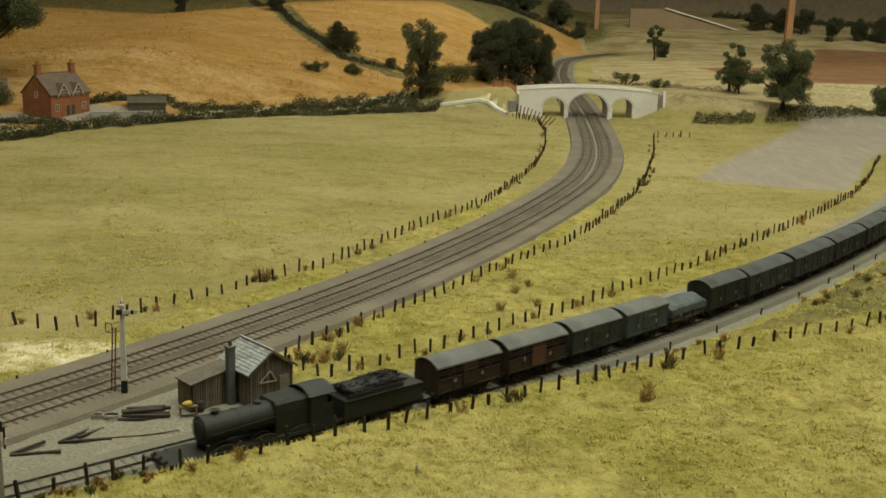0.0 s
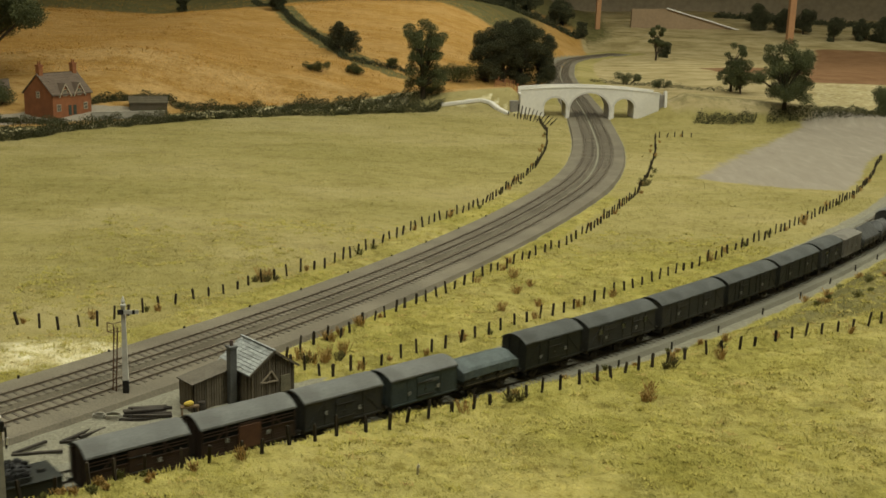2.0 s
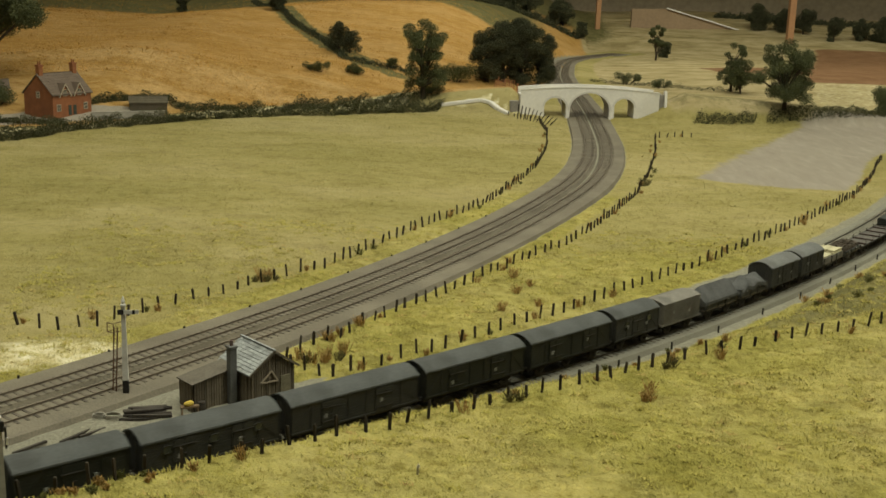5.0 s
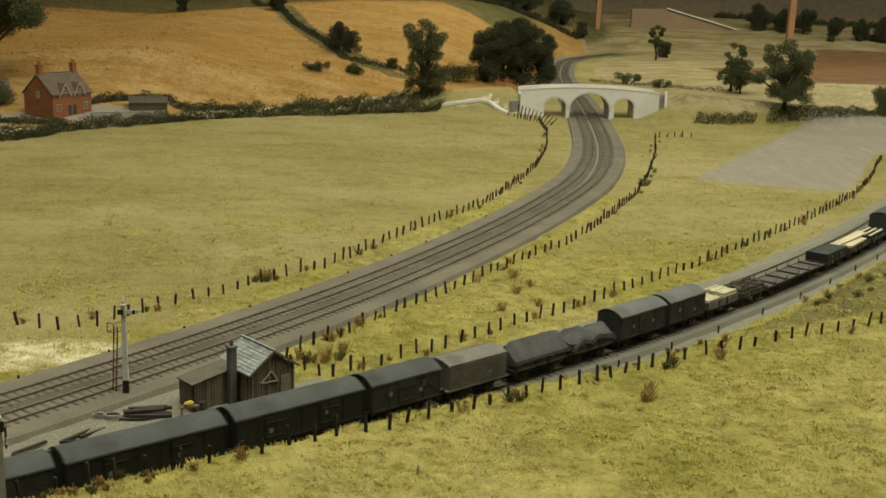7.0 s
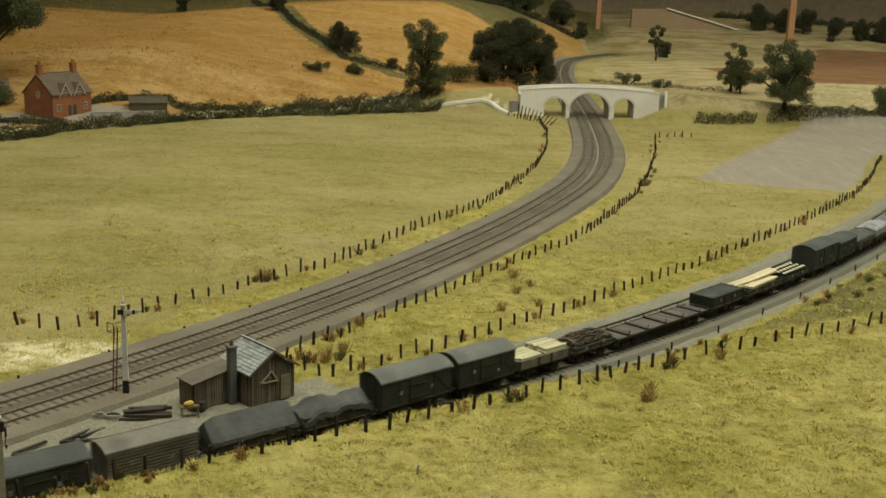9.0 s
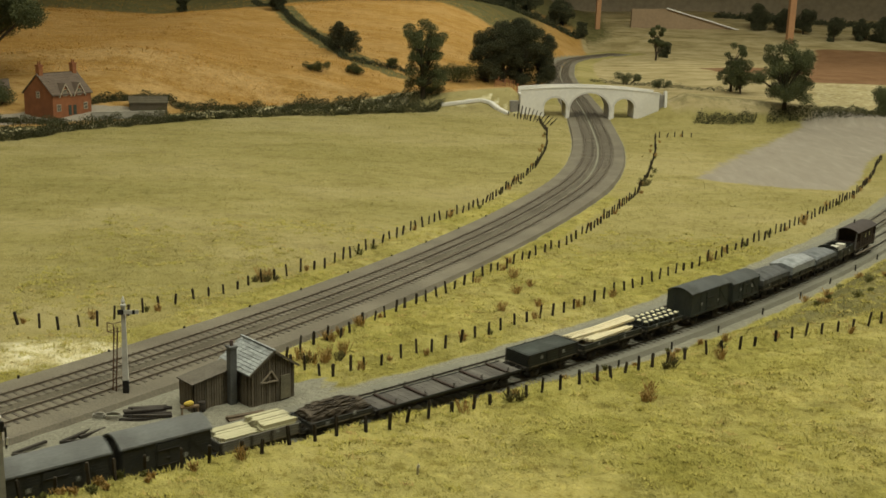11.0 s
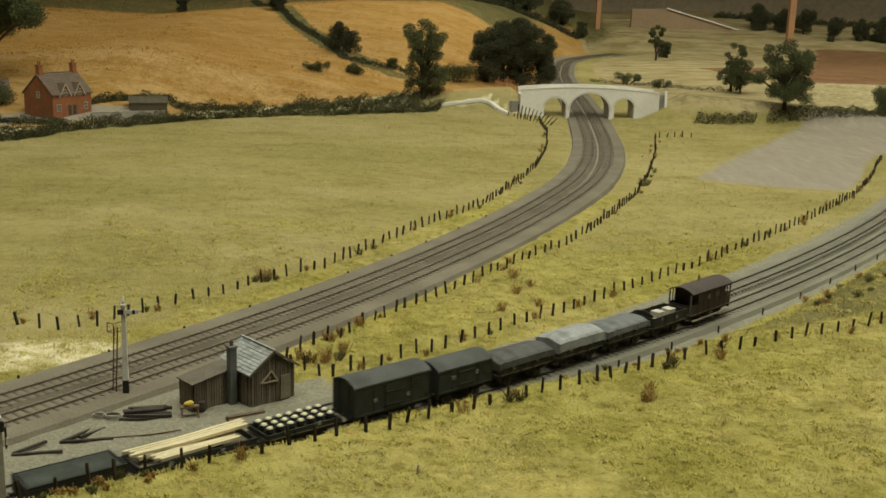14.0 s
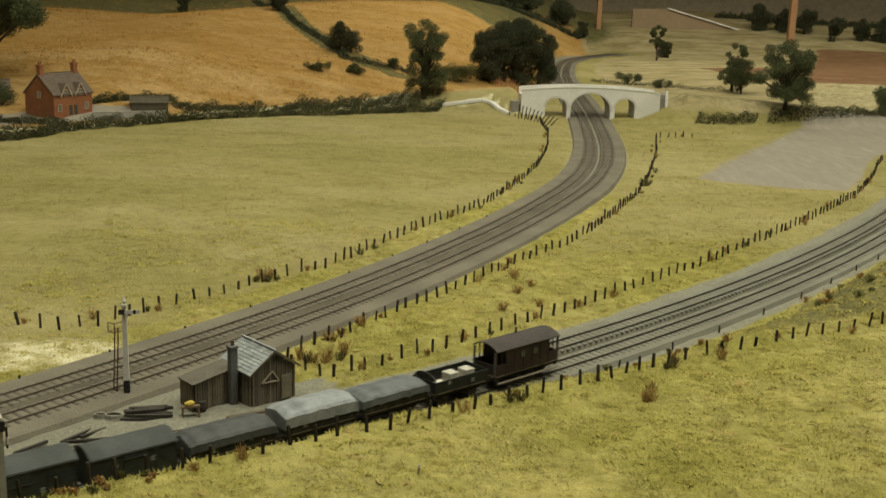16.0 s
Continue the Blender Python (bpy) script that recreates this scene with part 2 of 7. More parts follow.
def terrain(x, y):
    """Ground height and its masks."""
    dn, i = side_of(NEAR, x, y)
    df, j = side_of(FAR, x, y)
    s = SS[i]
    z = -0.004 + 0.0010 * lumps(x, y, 190, 21) + 0.0016 * lumps(x, y, 75, 22) + 0.0012 * lumps(x, y, 22, 1) + 0.0035 * lumps(x, y, 5, 2)
    # stubble hill to the back, falling away towards the bridge
    u = beyond(x, y)
    fall = smooth(0.65, -0.25, x - 0.10 * (y - 4.5))
    crest = np.interp(x, [-3, -1.9, -1.45, -1.0, -0.5, 0.2], [1.0, 1.0, 0.95, 1.18, 1.36, 1.36]) + 0.03 * np.sin(x * 5)
    hill = 0.088 * crest * np.clip(u - 0.35, 0, 2.1) * fall
    hill = hill + fall * 0.03 * smooth(0.3, 0.9, u)
    back = smooth(np.where(x > 0.9, 7.0, 5.9), 8.8, y) * 0.20 + 0.010 * smooth(4.0, 5.0, y)
    z = z + np.maximum(hill, 0) + back * smooth(0.12, 0.5, np.abs(df)) + 0.02 * lumps(x, y, 2.2, 4) * smooth(0.4, 1.5, u) * smooth(0.1, 0.4, np.abs(df))
    # brow of the lower stubble slope, with the ground dipping behind it
    brow = y - np.interp(x, [-3, -1.3, -0.75, -0.2, 0.1], [3.74, 3.74, 3.78, 3.80, 3.95]) - 0.02 * np.sin(x * 9)
    z = z + 0.040 * np.where(brow < 0, smooth(-0.34, 0, brow), smooth(0.17, 0.0, brow)) * smooth(0.1, -0.6, x)
    # bank beside the near line
    h = bank_height(s)
    z = z + (h + 0.004) * np.where(dn < 0, smooth(0, 1, (-dn - np.interp(s, [0.2, 0.5], [0.024, 0.046])) / np.interp(s, [0.2, 0.5], [0.021, 0.06])), 0)
    z = z + 0.004 * lumps(x, y, 90, 12) * smooth(0.4, 0.7, s) * np.where(dn < 0, smooth(0.05, 0.07, -dn) * smooth(0.14, 0.10, -dn), 0)
    # embankments that carry the lane up to the bridge
    lane = smooth(0.13, 0.04, np.abs(y - np.interp(x, [-0.4, 0.1, 0.45, 0.9, 1.6], [3.72, 3.62, 3.52, 3.56, 3.6])))
    ramp = np.interp(x, [-0.4, -0.05, 0.2, 0.30, 0.60, 0.75, 1.2, 1.7], [0.0, 0.05, 0.075, 0.0, 0.0, 0.075, 0.045, 0.0])
    z = np.maximum(z, z * (1 - lane) + lane * ramp)
    # formation of both lines
    bed = np.minimum(smooth(0.055, 0.085, np.abs(df)), np.where(dn > 0, smooth(0.075, 0.105, dn), smooth(0.026, 0.04, -dn)))
    z = z * bed + (-0.0085) * (1 - bed)
    # masks
    straw = smooth(0.05, 0.12, u - 0.18) * smooth(0.12, -0.02, x - np.interp(y, [3.5, 4.2, 5.2, 6.2, 7], [0.25, 0.30, 0.42, 0.65, 0.8]))
    straw = np.maximum(straw, smooth(3.575, 3.61, y) * smooth(4.0, 3.9, y) * smooth(-0.12, -0.05, x) * smooth(0.27, 0.22, x))
    dull = smooth(5.75, 6.15, y + 0.25 * np.sin(x * 2.1)) * smooth(0.9, 0.2, x)
    dull = np.maximum(dull, smooth(7.2, 7.8, y) * smooth(1.3, 0.9, x))
    track = np.abs(x - np.interp(y, [4.12, 4.20, 4.45, 5.0, 5.5, 6.4], [-0.17, -0.30, -0.452, -0.680, -0.83, -1.10]))
    dull = np.maximum(dull, smooth(0.075, 0.045, track) * smooth(4.08, 4.14, y) * smooth(6.7, 6.5, y))
    board = smooth(0.0, 0.04, x - 1.60 - 0.335 * (y - 5.06)) * smooth(5.07, 5.10, y) * smooth(7.50, 7.42, y)
    board = np.maximum(board, 0.8 * smooth(0.0, 0.05, x - 1.24 - 0.2 * (5.84 - y)) * smooth(5.40, 5.45, y) * smooth(5.84, 5.78, y))
    field = smooth(0.0, 0.1, x - 1.30 - 0.3 * (y - 4.2)) * smooth(3.85, 4.0, y) * smooth(5.10, 5.06, y)
    pasture = smooth(0.62, 0.75, x) * smooth(3.65, 3.85, y) * smooth(0.12, 0.2, np.abs(df))
    lea = np.maximum(np.where(df > 0.12, 1.0, np.where(df < -0.1, smooth(1.3, 2.1, y), 0.0)), smooth(1.9, 2.5, y))
    # deeper orange straw above the brow
    upper_straw = straw * smooth(-0.01, 0.03, brow) * smooth(0.0, 0.06, u - 0.2)
    plough = smooth(-0.05, 0.09, (x - 0.575) - 0.53 * (y - 2.50)) * smooth(2.33, 2.45, y + 0.33 * (x - 0.58)) * smooth(3.60, 3.44, y - 0.1 * (x - 1.1))
    plough = plough * smooth(0.15, 0.19, dn)
    plough = np.maximum(plough, smooth(0.05, 0.0, np.abs(y - 3.06 - 0.75 * (x + 1.05)) - 0.055) * smooth(-1.42, -1.36, x) * smooth(-0.80, -0.88, x))
    pale = np.exp(-(((x + 0.40) / 0.09) ** 2 + ((y - 1.125) / 0.05) ** 2)) * 1.0
    pale = np.maximum(pale, np.exp(-(((x + 0.47) / 0.08) ** 2 + ((y - 1.09) / 0.04) ** 2)))
    pale = np.maximum(pale, 0.68 * smooth(0.06, 0.12, u) * smooth(0.30, 0.22, u) * smooth(0.1, -0.2, x))
    edge = np.interp(x, [-0.06, 0.13, 0.16, 0.20], [3.556, 3.540, 3.512, 3.480])
    pale = np.maximum(pale, 0.7 * smooth(0.012, 0.006, np.abs(y - edge)) * smooth(-0.08, -0.03, x) * smooth(0.24, 0.21, x))
    pale = np.maximum(pale, 0.42 * field)
    yard = smooth(0.26, 0.23, dn) * smooth(0.055, 0.01, s - 0.03 * (dn < 0.13)) * np.where(dn > 0, 1, 0)
    grit = np.maximum(yard, np.where(dn > 0, smooth(0.105, 0.085, dn), smooth(0.058, 0.036, -dn) * smooth(0.2, 0.4, s) + smooth(0.034, 0.028, -dn)))
    grit = np.maximum(grit, smooth(0.076, 0.060, np.abs(df)))
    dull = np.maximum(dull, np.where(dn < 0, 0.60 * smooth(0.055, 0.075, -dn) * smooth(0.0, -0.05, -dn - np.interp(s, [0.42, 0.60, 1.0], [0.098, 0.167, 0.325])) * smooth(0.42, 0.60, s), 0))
    dull = np.maximum(dull, 0.50 * lane * smooth(0.66, 0.72, x))
    pasture = np.maximum(pasture, lane * smooth(0.66, 0.72, x))
    return z, dict(upper_straw=upper_straw, lea=lea, pasture=pasture, straw=straw, dull=dull, board=board, plough=plough, pale=pale, grit=np.clip(grit, 0, 1))


def ground_z(x, y):
    return float(terrain(np.array([float(x)]), np.array([float(y)]))[0][0])


def mesh_object(name, verts, faces, material, parent=None):
    me = bpy.data.meshes.new(name)
    me.from_pydata([tuple(v) for v in verts], [], [tuple(f) for f in faces])
    me.materials.append(material)
    ob = new(name, me)
    if parent:
        ob.parent = parent
    return ob


def build_ground():
    ys = np.concatenate([np.linspace(-2.6, 0.4, 30)[:-1], np.arange(0.4, 2.0, 0.011), np.arange(2.0, 4.4, 0.022), np.arange(4.4, 9.6, 0.07)])
    xs = np.concatenate([np.linspace(-4.5, -1.6, 42)[:-1], np.arange(-1.6, -0.75, 0.03), np.arange(-0.75, 1.0, 0.0115), np.arange(1.0, 1.9, 0.03), np.linspace(1.9, 5.0, 42)])
    gx, gy = np.meshgrid(xs, ys)
    x, y = gx.ravel(), gy.ravel()
    z, masks = terrain(x, y)
    nx, ny = len(xs), len(ys)
    a = (np.arange(ny - 1)[:, None] * nx + np.arange(nx - 1)).ravel()
    faces = np.stack([a, a + 1, a + nx + 1, a + nx], 1)
    me = bpy.data.meshes.new("ground")
    me.from_pydata(np.stack([x, y, z], 1).tolist(), [], faces.tolist())
    for k, v in masks.items():
        at = me.attributes.new(k, "FLOAT", "POINT")
        at.data.foreach_set("value", np.asarray(v, np.float32))
    me.materials.append(ground_material())
    me.polygons.foreach_set("use_smooth", np.ones(len(me.polygons), bool))
    return tagged(new("ground", me), "modelled farmland of dry green turf and golden stubble hills", "ground", kind="structure")


GROUND = build_ground()


# ---- mesh helpers ----
def box(bm, x0, x1, y0, y1, z0, z1):
    v = [bm.verts.new((x, y, z)) for x in (x0, x1) for y in (y0, y1) for z in (z0, z1)]
    for f in ((0, 1, 3, 2), (4, 6, 7, 5), (0, 4, 5, 1), (2, 3, 7, 6), (0, 2, 6, 4), (1, 5, 7, 3)):
        bm.faces.new([v[i] for i in f])


def rod(bm, p0, p1, r0, r1=None, seg=8):
    """Round bar from p0 to p1."""
    r1 = r0 if r1 is None else r1
    p0, p1 = Vector(p0), Vector(p1)
    q = (p1 - p0).to_track_quat("Z", "Y").to_matrix()
    rings = []
    for p, r in ((p0, r0), (p1, r1)):
        rings.append([bm.verts.new(p + q @ Vector((r * math.cos(2 * math.pi * i / seg), r * math.sin(2 * math.pi * i / seg), 0))) for i in range(seg)])
    for i in range(seg):
        bm.faces.new((rings[0][i], rings[0][(i + 1) % seg], rings[1][(i + 1) % seg], rings[1][i]))
    bm.faces.new(rings[0][::-1])
    bm.faces.new(rings[1])


def bar(bm, p0, p1, w, h):
    """Square bar from p0 to p1."""
    p0, p1 = Vector(p0), Vector(p1)
    q = (p1 - p0).to_track_quat("Z", "Y").to_matrix()
    r = [[bm.verts.new(p + q @ Vector((a * w / 2, b * h / 2, 0))) for a, b in ((-1, -1), (1, -1), (1, 1), (-1, 1))] for p in (p0, p1)]
    for i in range(4):
        bm.faces.new((r[0][i], r[0][(i + 1) % 4], r[1][(i + 1) % 4], r[1][i]))
    bm.faces.new(r[0][::-1])
    bm.faces.new(r[1])


def extrude(bm, pts, x0, x1):
    """Polygon of (y, z) points drawn out along x."""
    a = [bm.verts.new((x0, y, z)) for y, z in pts]
    b = [bm.verts.new((x1, y, z)) for y, z in pts]
    k = len(pts)
    for i in range(k):
        bm.faces.new((a[i], a[(i + 1) % k], b[(i + 1) % k], b[i]))
    bm.faces.new(a[::-1])
    bm.faces.new(b)


def part(name, bm, material, parent=None, label="", bevel=0.0, smooth_faces=False):
    bmesh.ops.recalc_face_normals(bm, faces=bm.faces)
    if bevel:
        bmesh.ops.bevel(bm, geom=bm.edges[:] + bm.verts[:], offset=bevel, segments=1, affect="EDGES")
    me = bpy.data.meshes.new(name)
    bm.to_mesh(me)
    bm.free()
    if smooth_faces:
        me.polygons.foreach_set("use_smooth", np.ones(len(me.polygons), bool))
    me.materials.append(material)
    ob = new(name, me)
    if parent:
        ob.parent = parent
    if label:
        ob["label"] = label
    return ob


def thing(name, m, label, category, group=""):
    ob = new(name)
    ob.matrix_basis = m
    ob.empty_display_size = 0.02
    return tagged(ob, label, category, group)


def B():
    return bmesh.new()
# ---- tracks ----
GAUGE = 0.01883
RAIL = mat("weathered_rail_steel", (0.135, 0.106, 0.074), 0.6, 0.3, 80, 900, 0.1, metal=0.1)
SLEEPER = mat("grey_sleeper_timber", (0.125, 0.104, 0.076), 0.9, 0.35, 120, 900, 0.3, per_object=0.5)
SLEEPER_JOINED = mat("grey_sleeper_timber_joined", (0.140, 0.118, 0.086), 0.9, 0.35, 120, 900, 0.3, island=0.5)
BALLAST = mat("grey_stone_ballast", (0.190, 0.180, 0.136), 0.95, 0.35, 14, 520, 0.9, dirt=(0.150, 0.138, 0.104), dirt_amount=0.7)


def ribbon(name, line_at, s0, s1, step, section, material, parent):
    """Draws a closed (offset, height) section along a line."""
    st = np.arange(s0, s1, step)
    k = len(section)
    verts = []
    for w, z in section:
        x, y, _ = line_at(st, w)
        verts.append(np.stack([x, y, np.full_like(x, z)], 1))
    v = np.stack(verts, 1).reshape(-1, 3)
    n = len(st)
    i, j = np.meshgrid(np.arange(n - 1), np.arange(k), indexing="ij")
    a, b = i * k + j, i * k + (j + 1) % k
    faces = np.stack([a, b, b + k, a + k], -1).reshape(-1, 4).tolist()
    faces += [list(range(k))[::-1], [(n - 1) * k + q for q in range(k)]]
    ob = mesh_object(name, v.tolist(), faces, material, parent)
    return ob


BALLAST_BROWN = mat("brown_stone_ballast", (0.166, 0.144, 0.104), 0.95, 0.35, 14, 520, 0.9, dirt=(0.132, 0.112, 0.080), dirt_amount=0.7)


RAIL_DARK = mat("dark_rail_steel", (0.062, 0.052, 0.040), 0.6, 0.3, 80, 900, 0.1, metal=0.1)
SLEEPER_PALE = mat("dusty_grey_sleeper", (0.158, 0.146, 0.110), 0.9, 0.3, 120, 900, 0.3, per_object=0.4)


def build_track(name, line_at, offset, s0, s1, label, near_from, near_to, shoulder, bed=None, rail=RAIL, tie=SLEEPER):
    """One track: rails, sleepers, ballast. Sleepers between near_from and near_to are pieces of their own."""
    top = thing(name, Matrix(), label, "railway track", "railway tracks")
    at = lambda s, w: line_at(s, w + offset)
    for w in (-GAUGE / 2, GAUGE / 2):
        ribbon("rail", at, s0, s1, 0.02, [(w - 0.00042, 0.0), (w - 0.00042, -0.0006), (w - 0.0002, -0.0008), (w - 0.0002, -0.0015), (w - 0.0006, -0.0019), (w + 0.0006, -0.0019), (w + 0.0002, -0.0015), (w + 0.0002, -0.0008), (w + 0.00042, -0.0006), (w + 0.00042, 0.0)], rail, top)
    ribbon("ballast_bed", at, s0, s1, 0.02, [(-shoulder[0], -0.012), (-shoulder[0] + 0.006, -0.0024), (shoulder[1] - 0.006, -0.0024), (shoulder[1], -0.012)], bed or BALLAST, top)
    bm = B()
    box(bm, -0.0016, 0.0016, -0.017, 0.017, -0.0047, -0.0019)
    for w in (-GAUGE / 2, GAUGE / 2):
        for d in (-0.0013, 0.0013):
            box(bm, -0.0008, 0.0008, w + d - 0.0007, w + d + 0.0007, -0.0019, -0.0013)
    pattern = part("sleeper", bm, tie, top)
    me = pattern.data
    base = np.array([v.co[:] for v in me.vertices])
    quads = [list(p.vertices) for p in me.polygons]
    verts, faces, first = [], [], True
    rng = random.Random(len(name))
    for s in np.arange(s0 + 0.005, s1 - 0.005, 0.0100):
        x, y, h = at(s, rng.uniform(-0.0004, 0.0004))
        h = h + rng.uniform(-0.02, 0.02)
        if near_from < s < near_to:
            ob = pattern if first else new("sleeper", me)
            first = False
            ob.parent = top
            ob.matrix_basis = Matrix.Translation((x, y, 0)) @ Matrix.Rotation(h, 4, "Z")
        else:
            c, sn = math.cos(h), math.sin(h)
            k = len(verts) * len(base)
            verts.append(np.stack([base[:, 0] * c - base[:, 1] * sn + x, base[:, 0] * sn + base[:, 1] * c + y, base[:, 2]], 1))
            faces += [[q + k for q in f] for f in quads]
    if verts:
        tagged(mesh_object("sleeper_run", np.vstack(verts).tolist(), faces, SLEEPER_JOINED, top), kind="stuff")
    return top


near_at = lambda s, w: on(NEAR, s, w)
far_at = lambda s, w: on_far(s, w)
FAR_MID = 0.0228
FS = float(FAR[3][np.argmin((FAR[0] + 0.399) ** 2 + (FAR[1] - 0.953) ** 2)])
build_track("railway_track", near_at, 0.0, -3.3, 4.4, "weathered running line with dark sleepers in grey ballast", -0.45, 1.35, (0.0325, 0.026), rail=RAIL_DARK, tie=SLEEPER_PALE)
build_track("railway_track", near_at, SPACING, -3.3, 4.4, "second weathered line beside the yard in grey ballast", -0.45, 1.35, (0.0207, 0.034), rail=RAIL_DARK, tie=SLEEPER_PALE)
build_track("railway_track", far_at, -FAR_MID, 0.05, FAR[3][-1] - 0.05, "curving weathered line leading under the white bridge", FS - 0.1, FS + 1.6, (0.047, 0.0226), BALLAST_BROWN)
build_track("railway_track", far_at, FAR_MID, 0.05, FAR[3][-1] - 0.05, "curving weathered line beside the meadow fence", FS - 0.1, FS + 1.6, (0.0227, 0.047), BALLAST_BROWN)
# ---- rolling stock ----
SPEED, SLOWING = 0.17052, -0.00006
DARK_GREY = mat("sooty_dark_grey_paint", (0.040, 0.040, 0.035), 0.7, 0.3, 50, 500, 0.15, dirt=(0.045, 0.040, 0.032), dirt_amount=0.5)
BROWN = mat("faded_brown_paint", (0.044, 0.026, 0.018), 0.75, 0.35, 60, 600, 0.2, dirt=(0.05, 0.04, 0.03), dirt_amount=0.5)
BLACKISH = mat("grimy_black_green_paint", (0.022, 0.0235, 0.019), 0.6, 0.4, 50, 500, 0.1, dirt=(0.032, 0.029, 0.022), dirt_amount=0.45)
TEAL = mat("weathered_blue_grey_paint", (0.055, 0.070, 0.068), 0.75, 0.3, 50, 500, 0.15, dirt=(0.05, 0.052, 0.045), dirt_amount=0.5)
PALE_GREY = mat("pale_grey_weathered_paint", (0.165, 0.152, 0.125), 0.8, 0.3, 50, 500, 0.2, dirt=(0.07, 0.065, 0.055), dirt_amount=0.6)
GREEN_GREY = mat("dull_green_grey_paint", (0.036, 0.041, 0.034), 0.7, 0.3, 50, 500, 0.15, dirt=(0.05, 0.045, 0.035), dirt_amount=0.5)
MAROON = mat("dark_maroon_paint", (0.034, 0.022, 0.018), 0.7, 0.3, 50, 500, 0.15, dirt=(0.06, 0.045, 0.035), dirt_amount=0.4)
ROOF = mat("grey_canvas_roof", (0.135, 0.136, 0.126), 0.85, 0.25, 40, 500, 0.25, dirt=(0.085, 0.082, 0.074), dirt_amount=0.6)
ROOF_DARK = mat("sooty_canvas_roof", (0.072, 0.075, 0.070), 0.8, 0.25, 40, 500, 0.25, dirt=(0.035, 0.035, 0.03), dirt_amount=0.6)
SHEET = mat("blue_grey_tarpaulin", (0.124, 0.129, 0.128), 0.65, 0.35, 70, 450, 0.35, dirt=(0.06, 0.065, 0.062), dirt_amount=0.6)
SHEET_DARK = mat("dark_grey_tarpaulin", (0.070, 0.070, 0.066), 0.7, 0.35, 70, 450, 0.35, dirt=(0.035, 0.035, 0.03), dirt_amount=0.6)
SHEET_PALE = mat("faded_pale_tarpaulin", (0.255, 0.262, 0.258), 0.65, 0.35, 60, 400, 0.35, dirt=(0.10, 0.11, 0.105), dirt_amount=0.7)
IRON = mat("grimy_underframe_iron", (0.030, 0.027, 0.022), 0.75, 0.35, 80, 700, 0.15, dirt=(0.05, 0.04, 0.03), dirt_amount=0.4)
TYRE = mat("worn_wheel_steel", (0.06, 0.05, 0.042), 0.5, 0.3, 120, 800, 0.05, metal=0.6)
WHITE_MARK = mat("faded_white_lettering", (0.26, 0.255, 0.225), 0.85, 0.3, 200, 900, 0.05)
TIMBER = mat("fresh_sawn_timber", (0.60, 0.52, 0.33), 0.7, 0.2, 30, 400, 0.25, island=0.35)
OLD_TIMBER = mat("weathered_grey_timber", (0.15, 0.125, 0.09), 0.9, 0.4, 60, 500, 0.35, island=0.4)
COAL = mat("loose_coal", (0.016, 0.015, 0.014), 0.6, 0.5, 160, 600, 0.8)
SCRAP = mat("rusty_brown_scrap", (0.092, 0.072, 0.050), 0.9, 0.5, 160, 700, 0.8, island=0.8)
GLASS = mat("dusty_window_glass", (0.05, 0.055, 0.05), 0.15, 0.2, 60, 500, 0.0, spec=0.6)

# near-black colour that paints in the shade behind open wagon slats
OPENING_SHADE = mat("painted_opening_shade", (0.006, 0.006, 0.005), 0.95, 0.2, 60, 500, 0.0)

VEHICLES = []          # thing and its centre along the train


def underframe(t, L, mat_frame=IRON, wheels=None, r=0.006):
    """Solebars, headstocks, axle guards, wheelsets, buffers and couplings of a wagon of length L."""
    h = L / 2
    for y in (-0.0115, 0.0115):
        bm = B()
        box(bm, -h + 0.0015, h - 0.0015, y - 0.0009, y + 0.0009, 0.0100, 0.0140)
        part("solebar", bm, mat_frame, t)
    for x in (-h, h - 0.0016):
        bm = B()
        box(bm, x, x + 0.0016, -0.0155, 0.0155, 0.0098, 0.0139)
        part("headstock", bm, mat_frame, t)
    wheels = wheels or (-h * 0.56, h * 0.56)
    for x in wheels:
        bm = B()
        rod(bm, (x, -0.0125, r), (x, 0.0125, r), 0.0010, seg=6)
        for y in (-GAUGE / 2, GAUGE / 2):
            rod(bm, (x, y - 0.0010, r), (x, y + 0.0010, r), r, seg=16)
            sgn = 1 if y < 0 else -1
            rod(bm, (x, y + sgn * 0.0011, r), (x, y + sgn * 0.0016, r), r + 0.0006, seg=16)
        part("wheelset", bm, TYRE, t)
        for y in (-0.0122, 0.0122):
            bm = B()
            bar(bm, (x - 0.0050, y, 0.0105), (x - 0.0012, y, 0.0050), 0.0010, 0.0008)
            bar(bm, (x + 0.0050, y, 0.0105), (x + 0.0012, y, 0.0050), 0.0010, 0.0008)
            box(bm, x - 0.0017, x + 0.0017, y - 0.0012, y + 0.0012, 0.0042, 0.0078)
            box(bm, x - 0.0065, x + 0.0065, y - 0.0006, y + 0.0006, 0.0080, 0.0090)
            part("axle_guard", bm, mat_frame, t)
    for x, d in ((-h, -1), (h, 1)):
        for y in (-0.0113, 0.0113):
            bm = B()
            rod(bm, (x, y, 0.0133), (x + d * 0.0035, y, 0.0133), 0.0012, 0.0009, 8)
            rod(bm, (x + d * 0.0035, y, 0.0133), (x + d * 0.0043, y, 0.0133), 0.0023, seg=10)
            part("buffer", bm, mat_frame, t)
        bm = B()
        bar(bm, (x, 0, 0.0128), (x + d * 0.0058, 0, 0.0108), 0.0012, 0.0008)
        part("coupling", bm, mat_frame, t)
    bm = B()
    for y in (-0.0128, 0.0128):
        bar(bm, (-wheels[-1] * 0.2, y, 0.0100), (h * 0.80, y, 0.0052), 0.0007, 0.0005)
    part("brake_lever", bm, mat_frame, t)


